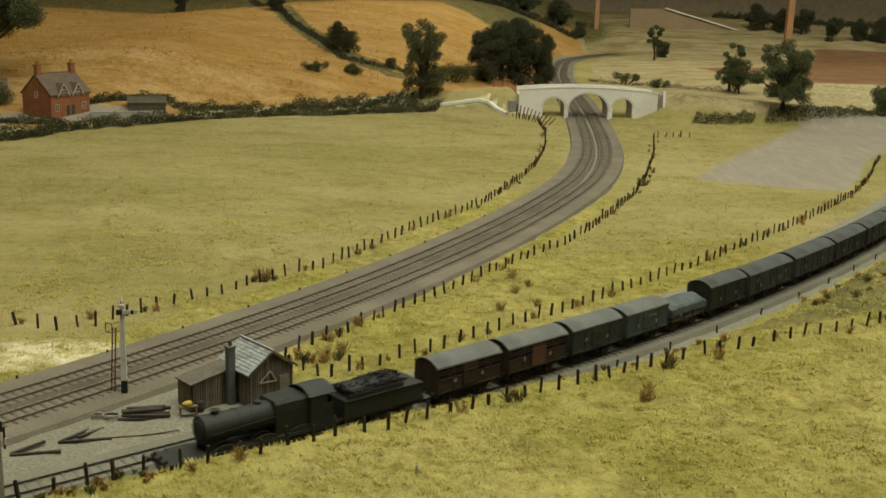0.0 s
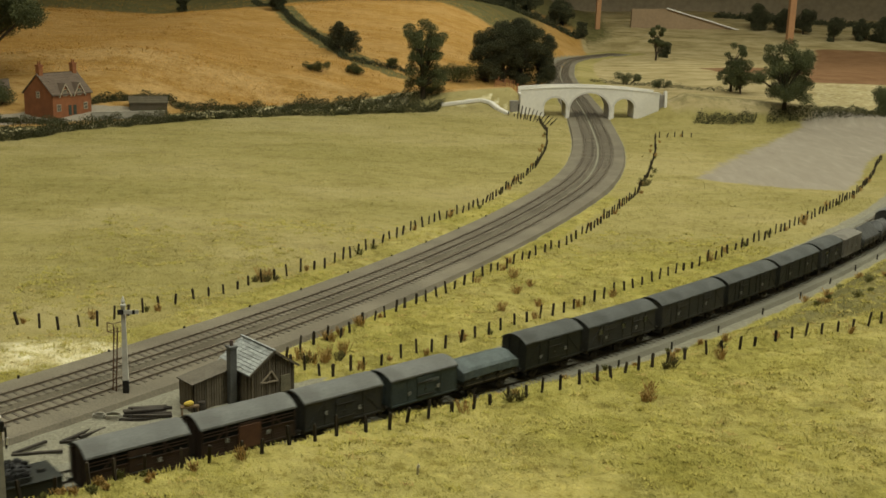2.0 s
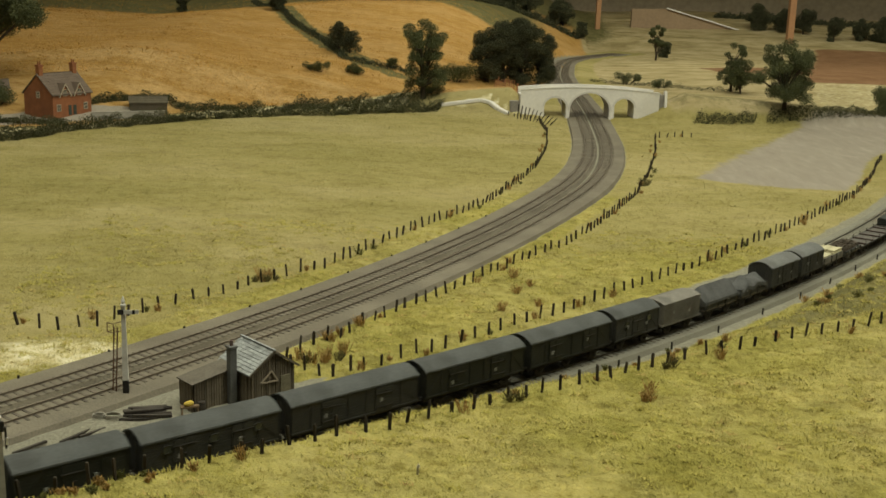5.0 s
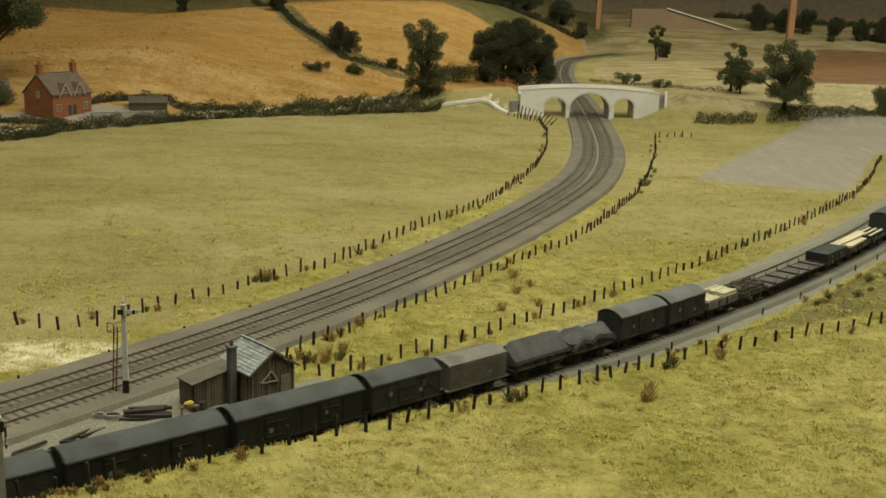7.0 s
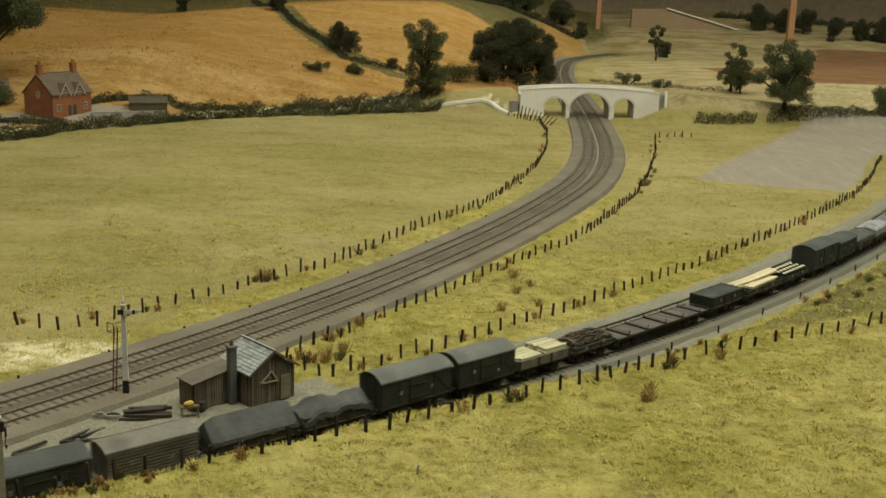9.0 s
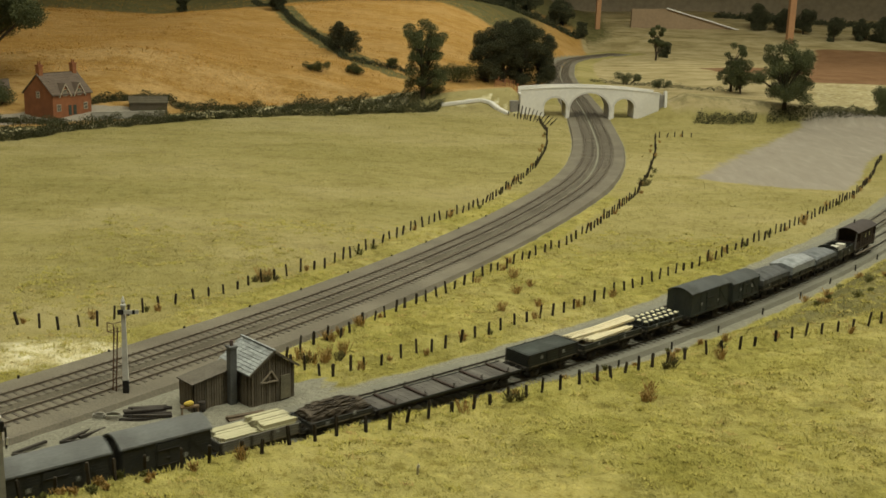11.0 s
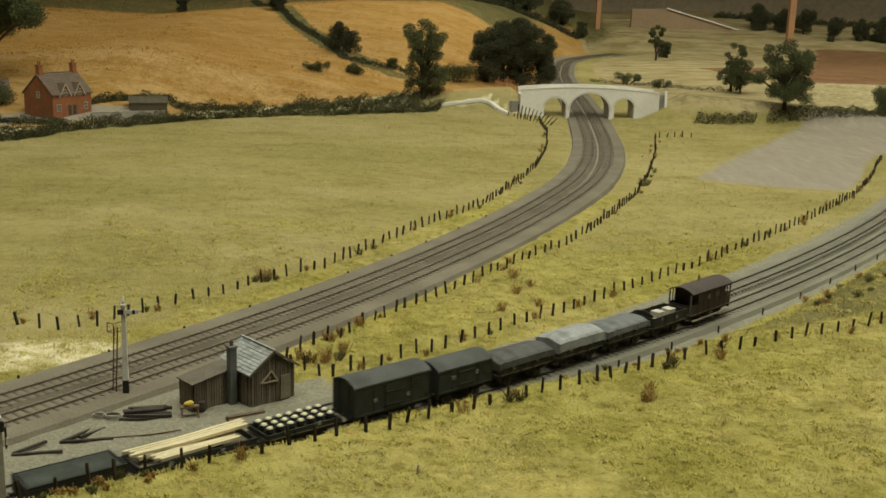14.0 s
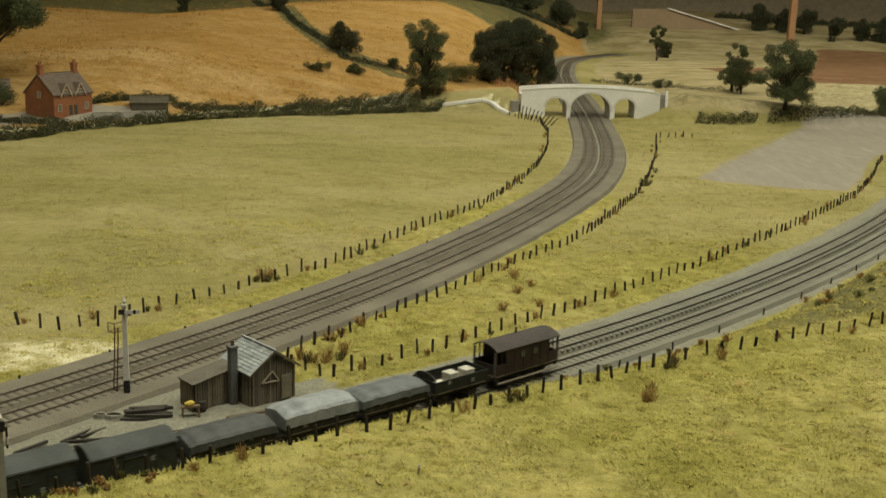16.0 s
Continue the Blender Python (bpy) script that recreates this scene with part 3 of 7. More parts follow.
def arch(width, eave, rise, n=9, thick=0.0):
    """Points of a roof arc from the near eave to the far one."""
    return [(-width / 2 + width * i / (n - 1), eave + thick + rise * (1 - (2 * i / (n - 1) - 1) ** 2)) for i in range(n)]


def marks(t, h, y, z, count, seed):
    """Lettering too small to read: short faded bars on the side."""
    r = random.Random(seed)
    bm = B()
    for x in (-h * 0.52, h * 0.36)[:max(1, count - 1)]:
        zz = z + r.uniform(-0.001, 0.004)
        for q in range(3):
            box(bm, x, x + r.uniform(0.0022, 0.0034), y - 0.00045, y - 0.00005, zz + q * 0.0013, zz + q * 0.0013 + 0.0009)
    part("lettering", bm, WHITE_MARK, t, "faded white lettering")


def van(t, L, body, roof, seed, eave=0.0385, rise=0.0065, width=0.0325, windows=0, slats=False, doors=1, bracing=True):
    h = L / 2
    w = width / 2
    underframe(t, L, wheels=None if L < 0.1 else (-h * 0.68, 0.0, h * 0.68))
    bm = B()
    prof = [(-w, 0.0140), (w, 0.0140)] + [(y, z) for y, z in arch(width, eave, rise)][::-1]
    extrude(bm, prof, -h, h)
    part("body", bm, body, t)
    for side in (-1, 1):
        bm = B()
        top = eave - 0.0005
        if slats:
            for i in range(5):
                a, b = sorted((side * (w - 0.0004), side * (w + 0.0003)))
                box(bm, -h + 0.0005, h - 0.0005, a, b, 0.0154 + i * 0.0023, 0.0175 + i * 0.0023)
                part("side_plank", bm, body, t)
                bm = B()
            for i in range(2):
                z = 0.0318 + i * 0.0026
                a, b = sorted((side * (w + 0.0003), side * (w + 0.0008)))
                box(bm, -h + 0.0005, h - 0.0005, a, b, z, z + 0.0008)
                part("slat", bm, body, t)
                bm = B()
            a, b = sorted((side * w, side * (w + 0.0009)))
            box(bm, -h, h, a, b, 0.0268, 0.0278)
        else:
            step = (top - 0.0153) / 9
            for i in range(9):
                a, b = sorted((side * (w - 0.0004), side * (w + 0.0002)))
                box(bm, -h + 0.0005, h - 0.0005, a, b, 0.0153 + i * step + 0.00015, 0.0153 + (i + 1) * step - 0.00015)
                part("side_plank", bm, body, t)
                bm = B()
        if slats:
            part("middle_rail", bm, body, t)
        else:
            bm.free()
        if slats:
            bm = B()
            # solid strip on the body, coloured as the shade between the slats
            a, b = sorted((side * (w - 0.0002), side * (w + 0.0002)))
            box(bm, -h + 0.0010, h - 0.0010, a, b, 0.0279, top - 0.0004)
            part("opening", bm, OPENING_SHADE, t, "near-black strip painted as shade along the open upper side")
        bm = B()
        a, b = sorted((side * w, side * (w + 0.0010)))
        n = max(4, int(L / 0.0185))
        for i in range(n + 1):
            x = -h + i * L / n
            box(bm, max(-h, x - 0.0007), min(h, x + 0.0007), a, b, 0.0153, top)
            part("side_post", bm, body, t)
            bm = B()
        if bracing:
            for i in range(n):
                if i in (0, n - 1):
                    x0, x1 = -h + i * L / n, -h + (i + 1) * L / n
                    z0, z1 = (0.0145, top - 0.002) if i == 0 else (top - 0.002, 0.0145)
                    bar(bm, (x0, side * (w + 0.0004), z0), (x1, side * (w + 0.0004), z1), 0.0008, 0.0011)
                    part("side_brace", bm, body, t)
                    bm = B()
        box(bm, -h, h, a, b, 0.0138, 0.0152)
        part("bottom_rail", bm, body, t)
        for k in range(doors):
            xc = (k - (doors - 1) / 2) * L / max(doors, 1) * 0.85
            bm = B()
            a, b = sorted((side * (w + 0.0003), side * (w + 0.0012)))
            for d in (-1, 1):
                box(bm, *sorted((xc + d * 0.0003, xc + d * 0.0095)), a, b, 0.0150, top - 0.0012)
            part("door", bm, body, t)
            bm = B()
            a, b = sorted((side * (w + 0.0012), side * (w + 0.0020)))
            for z in (0.0185, 0.0310):
                box(bm, xc - 0.0095, xc + 0.0095, a, b, z, z + 0.0007)
            box(bm, xc - 0.0016, xc + 0.0016, a, b, 0.0240, 0.0248)
            part("door_strap", bm, IRON, t)
        for k in range(windows):
            xc = -h + (k + 0.5) * L / windows
            bm = B()
            a, b = sorted((side * (w + 0.0003), side * (w + 0.0011)))
            box(bm, xc - 0.0034, xc + 0.0034, a, b, 0.0275, 0.0335)
            pane = part("window", bm, GLASS, t, "small dusty window")
            bm = B()
            a, b = sorted((side * (w + 0.0008), side * (w + 0.0016)))
            for x0, x1, z0, z1 in ((-0.0038, 0.0038, 0.0333, 0.0338), (-0.0038, 0.0038, 0.0271, 0.0276), (-0.0038, -0.0033, 0.0271, 0.0338), (0.0033, 0.0038, 0.0271, 0.0338)):
                box(bm, xc + x0, xc + x1, a, b, z0, z1)
            part("window_frame", bm, body, pane)
    for x in (-h, h):
        for y in (-w * 0.45, w * 0.45):
            bm = B()
            box(bm, x - 0.0011 if x < 0 else x, x if x < 0 else x + 0.0011, y - 0.0008, y + 0.0008, 0.0140, eave + 0.003)
            part("end_post", bm, body, t)
        for i in range(8):
            z = 0.0142 + i * 0.0031
            bm = B()
            box(bm, x - 0.0003 if x < 0 else x, x if x < 0 else x + 0.0003, -w + 0.0003, w - 0.0003, z, z + 0.0028)
            part("end_plank", bm, body, t)
    bm = B()
    outer = arch(width + 0.0024, eave - 0.0002, rise + 0.0004, 13, 0.0009)
    inner = arch(width + 0.0024, eave - 0.0002, rise + 0.0004, 13, 0.0)
    extrude(bm, outer + inner[::-1], -h - 0.0012, h + 0.0012)
    part("roof", bm, roof, t)
    bm = B()
    for side in (-1, 1):
        bar(bm, (-h, side * (width / 2 + 0.0006), eave + 0.0012), (h, side * (width / 2 + 0.0006), eave + 0.0012), 0.0007, 0.0007)
    part("rain_strip", bm, roof, t)
    marks(t, h, -w - 0.0011, 0.022, 3, seed)


def open_body(t, L, body, height=0.0255, width=0.0320, rows=4, floor=0.0148):
    """Open wagon box with planked sides, ends, corner plates and a floor."""
    h, w = L / 2, width / 2
    underframe(t, L)
    bm = B()
    box(bm, -h, h, -w, w, 0.0140, floor)
    part("floor", bm, OLD_TIMBER, t)
    for y0, y1 in ((-w, -w + 0.0012), (w - 0.0012, w)):
        bm = B()
        step = (height - floor) / rows
        for i in range(rows):
            box(bm, -h, h, y0, y1, floor + i * step + 0.0001, floor + (i + 1) * step - 0.0002)
        part("side", bm, body, t)
        s = -1 if y0 < 0 else 1
        for x in (-h + 0.001, -0.0095, 0.0095, h - 0.001):
            bm = B()
            a, b = sorted((s * w, s * (w + 0.0008)))
            box(bm, x - 0.0009, x + 0.0009, a, b, 0.0138, height + 0.0001)
            part("side_knee", bm, IRON, t)
    for x0, x1 in ((-h, -h + 0.0012), (h - 0.0012, h)):
        bm = B()
        step = (height - floor) / rows
        for i in range(rows):
            box(bm, x0, x1, -w + 0.0012, w - 0.0012, floor + i * step + 0.0001, floor + (i + 1) * step - 0.0002)
        part("end", bm, body, t)
    marks(t, h, -w, (height + floor) / 2 - 0.002, 3, int(L * 1e5))


def sheeted(t, L, body, sheet, top=0.034, peak=0.0, seed=1, side=0.0215, sag=0.0007, freq=110):
    """Open wagon under a roped tarpaulin, with folds and drooping hem."""
    open_body(t, L, body, 0.0255)
    h, w = L / 2 + 0.0008, 0.0170
    r = random.Random(seed)
    nx, ny = 25, 15
    verts = []
    for i in range(nx):
        u = i / (nx - 1)
        x = -h + 2 * h * u
        end = min(1.0, min(u, 1 - u) / 0.10)
        for j in range(ny):
            v = 2 * j / (ny - 1) - 1
            flat = 0.66
            if abs(v) < flat:
                y = w * v / flat
                z = top + peak * (1 - abs(v / flat)) - 0.0010 * (v / flat) ** 2
            else:
                k = (abs(v) - flat) / (1 - flat)
                y = (w + 0.0006 * k) * (1 if v > 0 else -1)
                z = top - 0.0010 - k * (top - 0.0010 - side)
            z -= (1 - end) * 0.0030 * (1 if abs(v) < flat else 0.3)
            z += sag * noise.noise((x * freq + seed * 7, y * freq, seed)) + 0.0009 * noise.noise((x * 260, seed, 3.1)) * (1 if abs(v) >= flat else 0.3)
            y += 0.0007 * noise.noise((x * 300, seed * 3.3, z * 90)) * (1 if abs(v) >= flat else 0)
            verts.append((x, y, max(z, 0.0160)))
    faces = [(i * ny + j, (i + 1) * ny + j, (i + 1) * ny + j + 1, i * ny + j + 1) for i in range(nx - 1) for j in range(ny - 1)]
    k = len(verts)
    for e, x in ((0, -h - 0.0004), ((nx - 1) * ny, h + 0.0004)):
        base = len(verts)
        for j in range(ny):
            vx = verts[e + j]
            verts.append((x, vx[1] * 0.98, max(0.0195, vx[2] - 0.012)))
        for j in range(ny - 1):
            faces.append((e + j, e + j + 1, base + j + 1, base + j))
    ob = mesh_object("tarpaulin", verts, faces, sheet, t)
    sol = ob.modifiers.new("thickness", "SOLIDIFY")
    sol.thickness = 0.0004
    bm = B()
    for x in np.linspace(-h * 0.8, h * 0.8, 5):
        for s in (-1, 1):
            bar(bm, (x, s * 0.0178, side + 0.001), (x + r.uniform(-0.002, 0.002), s * 0.0170, 0.0150), 0.0003, 0.0003)
    part("tie_rope", bm, OLD_TIMBER, t)


def vehicle(name, a, b, label, category="wagon"):
    t = thing(name, Matrix(), label, category, "vehicles of the goods train")
    VEHICLES.append((t, (a + b) / 2))
    return t, b - a


def build_train():
    # locomotive
    t, L = vehicle("steam_locomotive", -0.178, -0.015, "grimy dark goods steam locomotive with a round-topped boiler", "locomotive")
    h = L / 2
    bm = B()
    box(bm, -h, h, -0.0160, 0.0160, 0.0140, 0.0152)
    box(bm, -h, -h + 0.0016, -0.0160, 0.0160, 0.0098, 0.0152)
    for y in (-0.0155, 0.0155):
        box(bm, -h, h, y - 0.0006, y + 0.0006, 0.0122, 0.0140)
    part("running_plate", bm, BLACKISH, t)
    bm = B()
    for y in (-0.0065, 0.0065):
        box(bm, -h + 0.002, h - 0.002, y - 0.0006, y + 0.0006, 0.0050, 0.0140)
    part("main_frame", bm, IRON, t)
    bm = B()
    rod(bm, (-h + 0.058, 0, 0.0312), (-h + 0.084, 0, 0.0312), 0.0114, 0.0118, 28)
    rod(bm, (-h + 0.084, 0, 0.0312), (-h + 0.110, 0, 0.0312), 0.0119, 0.0120, 28)
    for x in (-h + 0.068, -h + 0.080, -h + 0.094):
        rod(bm, (x, 0, 0.0312), (x + 0.0008, 0, 0.0312), 0.0121, 0.0121, 28)
    part("boiler", bm, BLACKISH, t, smooth_faces=False)
    bm = B()
    rod(bm, (-h + 0.036, 0, 0.0312), (-h + 0.058, 0, 0.0312), 0.0122, 0.0122, 28)
    box(bm, -h + 0.038, -h + 0.056, -0.0095, 0.0095, 0.0150, 0.0300)
    smokebox = part("smokebox", bm, BLACKISH, t)
    bm = B()
    rod(bm, (-h + 0.0342, 0, 0.0312), (-h + 0.0362, 0, 0.0312), 0.0080, 0.0100, 20)
    bar(bm, (-h + 0.0336, -0.003, 0.0312), (-h + 0.0336, 0.003, 0.0312), 0.0006, 0.0006)
    part("smokebox_door", bm, BLACKISH, smokebox)
    bm = B()
    rod(bm, (-h + 0.0500, 0, 0.0420), (-h + 0.0500, 0, 0.0455), 0.0036, 0.0033, 14)
    rod(bm, (-h + 0.0500, 0, 0.0455), (-h + 0.0500, 0, 0.0465), 0.0040, 0.0040, 14)
    part("chimney", bm, BLACKISH, t)
    bm = B()
    rod(bm, (-h + 0.090, 0, 0.0425), (-h + 0.090, 0, 0.0452), 0.0038, 0.0030, 14)
    rod(bm, (-h + 0.090, 0, 0.0452), (-h + 0.090, 0, 0.0460), 0.0030, 0.0012, 14)
    part("safety_valve_cover", bm, BLACKISH, t)
    bm = B()
    extrude(bm, [(-0.0128, 0.0150), (0.0128, 0.0150), (0.0135, 0.0360), (0.0130, 0.0425), (0.0105, 0.0450), (-0.0105, 0.0450), (-0.0130, 0.0425), (-0.0135, 0.0360)], -h + 0.100, h - 0.028)
    part("firebox", bm, BLACKISH, t)
    for side in (-1, 1):
        bm = B()
        a, b = sorted((side * 0.0152, side * 0.0160))
        box(bm, h - 0.030, h - 0.007, a, b, 0.0150, 0.0350)
        box(bm, h - 0.030, h - 0.013, a, b, 0.0350, 0.0440)
        part("cab_side", bm, BLACKISH, t)
        bm = B()
        a, b = sorted((side * 0.0128, side * 0.0150))
        for x in (-h + 0.052, -h + 0.090, -h + 0.126):
            pts = [(x + 0.0115 * math.cos(q), 0.0152 + 0.0046 * math.sin(q)) for q in np.linspace(0, math.pi, 9)]
            va = [bm.verts.new((px, a, pz)) for px, pz in pts]
            vb = [bm.verts.new((px, b, pz)) for px, pz in pts]
            for i in range(9):
                bm.faces.new((va[i], va[(i + 1) % 9], vb[(i + 1) % 9], vb[i]))
            bm.faces.new(va[::-1])
            bm.faces.new(vb)
        part("splasher", bm, BLACKISH, t)
    bm = B()
    box(bm, h - 0.030, h - 0.029, -0.0152, 0.0152, 0.0150, 0.0440)
    part("cab_front", bm, BLACKISH, t)
    bm = B()
    box(bm, h - 0.0075, h - 0.0065, -0.0150, 0.0150, 0.0150, 0.0400)
    part("cab_back_sheet", bm, BLACKISH, t)
    bm = B()
    outer = arch(0.0345, 0.0432, 0.0060, 11, 0.0008)
    inner = arch(0.0345, 0.0432, 0.0060, 11)
    extrude(bm, outer + inner[::-1], h - 0.032, h - 0.005)
    part("cab_roof", bm, mat("sooty_cab_roof", (0.038, 0.040, 0.037), 0.7, 0.3, 40, 500, 0.2), t)
    for x, r in ((-h + 0.022, 0.0062), (-h + 0.052, 0.0110), (-h + 0.089, 0.0110), (-h + 0.126, 0.0110)):
        bm = B()
        rod(bm, (x, -0.0110, r), (x, 0.0110, r), 0.0012, seg=8)
        for y in (-GAUGE / 2, GAUGE / 2):
            for k in range(12):
                q = 2 * math.pi * k / 12
                bar(bm, (x, y, r), (x + (r - 0.001) * math.cos(q), y, r + (r - 0.001) * math.sin(q)), 0.0007, 0.0007)
            ring_a = [(x + r * math.cos(q), r + r * math.sin(q)) for q in np.linspace(0, 2 * math.pi, 25)[:-1]]
            ring_b = [(x + (r - 0.0013) * math.cos(q), r + (r - 0.0013) * math.sin(q)) for q in np.linspace(0, 2 * math.pi, 25)[:-1]]
            vs = [[bm.verts.new((px, yy, pz)) for px, pz in rg] for yy in (y - 0.001, y + 0.001) for rg in (ring_a, ring_b)]
            for i in range(24):
                j = (i + 1) % 24
                for p, q2 in ((0, 2), (2, 3), (3, 1), (1, 0)):
                    bm.faces.new((vs[p][i], vs[p][j], vs[q2][j], vs[q2][i]))
        part("driving_wheelset" if r > 0.008 else "pony_wheelset", bm, TYRE, t)
    bm = B()
    for y in (-0.0112, 0.0112):
        bar(bm, (-h + 0.050, y, 0.0075), (-h + 0.128, y, 0.0075), 0.0006, 0.0014)
    part("coupling_rod", bm, TYRE, t)
    for side in (-1, 1):
        bm = B()
        rod(bm, (-h + 0.013, side * 0.0138, 0.0118), (-h + 0.033, side * 0.0138, 0.0118), 0.0046, seg=16)
        part("cylinder", bm, BLACKISH, t)
        bm = B()
        bar(bm, (-h + 0.038, side * 0.0130, 0.0305), (h - 0.030, side * 0.0130, 0.0345), 0.0005, 0.0005)
        part("handrail", bm, IRON, t)
        bm = B()
        rod(bm, (-h, side * 0.0113, 0.0133), (-h - 0.0040, side * 0.0113, 0.0133), 0.0013, 0.0010, 8)
        rod(bm, (-h - 0.0040, side * 0.0113, 0.0133), (-h - 0.0050, side * 0.0113, 0.0133), 0.0027, seg=12)
        part("buffer", bm, IRON, t)
    for y in (-0.010, 0.0, 0.010):
        bm = B()
        box(bm, -h + 0.0004, -h + 0.0024, y - 0.0009, y + 0.0009, 0.0152, 0.0182)
        part("lamp_iron", bm, IRON, t)
    # tender
    t, L = vehicle("tender", -0.009, 0.079, "grimy dark tender heaped with coal", "tender")
    h = L / 2
    underframe(t, L, wheels=(-h * 0.66, 0.0, h * 0.66), r=0.0078)
    bm = B()
    extrude(bm, [(-0.0155, 0.0140), (0.0155, 0.0140), (0.0155, 0.0290), (0.0168, 0.0310), (0.0155, 0.0312), (-0.0155, 0.0312), (-0.0168, 0.0310), (-0.0155, 0.0290)], -h, h)
    part("tank", bm, BLACKISH, t)
    for i in range(4):
        z = 0.0320 + i * 0.0011
        for y in (-0.0152, 0.0152):
            bm = B()
            box(bm, -h + 0.002, h - 0.022, y - 0.0004, y + 0.0004, z, z + 0.0006)
            part("coal_rail", bm, BLACKISH, t)
    rng = random.Random(5)
    bm = B()
    for i in range(260):
        x, y = rng.uniform(-h + 0.004, h - 0.020), rng.uniform(-0.0135, 0.0135)
        z = 0.0330 + 0.0100 * (1 - 0.6 * (y / 0.015) ** 2) * math.sin(math.pi * min(0.8, max(0.25, (x + h) / (L - 0.014) * 0.75))) + rng.uniform(-0.001, 0.001)
        r = rng.uniform(0.0010, 0.0024)
        bmesh.ops.create_icosphere(bm, subdivisions=1, radius=r, matrix=Matrix.Translation((x, y, z - 0.0006)) @ Euler((rng.uniform(0, 3), rng.uniform(0, 3), 0)).to_matrix().to_4x4() @ Matrix.Diagonal((1, rng.uniform(0.6, 1), rng.uniform(0.5, 0.9), 1)))
    extrude(bm, [(-0.0138, 0.0310), (0.0138, 0.0310), (0.0115, 0.0385), (0, 0.0415), (-0.0115, 0.0385)], -h + 0.008, h - 0.022)
    tagged(part("coal", bm, COAL, t), kind="stuff")
    bm = B()
    rod(bm, (h - 0.010, 0, 0.0312), (h - 0.010, 0, 0.0335), 0.0035, 0.0030, 12)
    part("water_filler", bm, BLACKISH, t)
    # goods vehicles

    def v(a, b, label, *args, name="goods_van", **kw):
        t, L = vehicle(name, a, b, label)
        van(t, L, *args, seed=int(a * 1000) + 400, **kw)
        return t

    v(0.097, 0.180, "faded brown cattle wagon with open slatted upper sides", BROWN, ROOF, name="cattle_wagon", slats=True)
    t = v(0.191, 0.278, "faded brown slatted goods van with a rusty side door", BROWN, ROOF, name="cattle_wagon", slats=True)
    bm = B()
    box(bm, -0.0110, 0.0095, -0.0184, -0.0176, 0.0152, 0.0345)
    part("side_door", bm, mat("rusty_red_brown_door", (0.105, 0.050, 0.028), 0.8, 0.35, 90, 600, 0.2), t, "rusty red-brown side door")
    v(0.288, 0.370, "dark grey planked goods van with a grey arched roof", DARK_GREY, ROOF)
    t = v(0.381, 0.460, "blue-grey goods van with faded lettering", TEAL, ROOF, rise=0.0050, bracing=False)
    bm = B()
    for k in range(5):
        box(bm, -0.0005 + k * 0.0034, 0.0018 + k * 0.0034, -0.0180, -0.0174, 0.0300, 0.0330)
    part("side_lettering", bm, mat("ghosted_grey_lettering", (0.125, 0.135, 0.128), 0.85, 0.3, 200, 900, 0.05), t, "ghosted pale lettering")
    t, L = vehicle("sheeted_wagon", 0.470, 0.542, "open wagon under a ridged blue-grey tarpaulin")
    sheeted(t, L, DARK_GREY, mat("dull_teal_tarpaulin", (0.075, 0.092, 0.090), 0.65, 0.35, 70, 450, 0.35, dirt=(0.05, 0.058, 0.056), dirt_amount=0.6), 0.0315, 0.0055, 3, sag=0.0004)
    v(0.554, 0.640, "sooty dark goods van with small side vents", BLACKISH, ROOF_DARK, eave=0.0400)
    v(0.651, 0.773, "long dark six-wheeled parcels van with small windows", DARK_GREY, ROOF_DARK, windows=3, doors=2)
    v(0.785, 0.922, "long dark parcels van with a sooty roof", DARK_GREY, ROOF_DARK, windows=2, doors=2)
    v(0.932, 1.062, "long sooty parcels van with a plain roof", BLACKISH, ROOF_DARK, windows=2, doors=2)
    v(1.072, 1.199, "long dark parcels van with planked sides", BLACKISH, ROOF_DARK, doors=2)
    v(1.209, 1.289, "dark goods van with two small windows", DARK_GREY, ROOF_DARK, windows=2)
    t, L = vehicle("slatted_container_wagon", 1.302, 1.377, "pale grey framed container on a flat wagon")
    van(t, L, PALE_GREY, PALE_GREY, 77, eave=0.0375, rise=0.0036, doors=0, bracing=False, width=0.0300)
    for z in (0.0165, 0.0192, 0.0219, 0.0246, 0.0273, 0.0300, 0.0327, 0.0352):
        for s in (-1, 1):
            bm = B()
            a, b = sorted((s * 0.0153, s * 0.0163))
            box(bm, -L / 2, L / 2, a, b, z, z + 0.0011)
            part("lath", bm, PALE_GREY, t)
    bm = B()
    box(bm, -L / 2 - 0.004, L / 2 + 0.004, -0.0165, 0.0165, 0.0128, 0.0142)
    part("deck", bm, PALE_GREY, t)
    t, L = vehicle("sheeted_wagon", 1.391, 1.470, "open wagon under a peaked dark grey tarpaulin")
    sheeted(t, L, DARK_GREY, SHEET_DARK, 0.0265, 0.0145, 5, sag=0.0005)
    t, L = vehicle("sheeted_wagon", 1.477, 1.548, "open wagon with a lumpy load under dark tarpaulin")
    sheeted(t, L, DARK_GREY, SHEET_DARK, 0.0280, 0.0060, 8, sag=0.0085, freq=48)
    v(1.559, 1.643, "dark goods van with a pale grey arched roof", DARK_GREY, ROOF)
    v(1.652, 1.727, "dark goods van with vertical side framing", DARK_GREY, ROOF)
    t, L = vehicle("open_wagon", 1.735, 1.812, "grey open wagon stacked with pale sawn boards")
    open_body(t, L, PALE_GREY, 0.0235, rows=4)
    rng = random.Random(11)
    pale_board = mat("pale_stacked_boards", (0.46, 0.42, 0.26), 0.8, 0.22, 40, 500, 0.3, per_object=0.4)
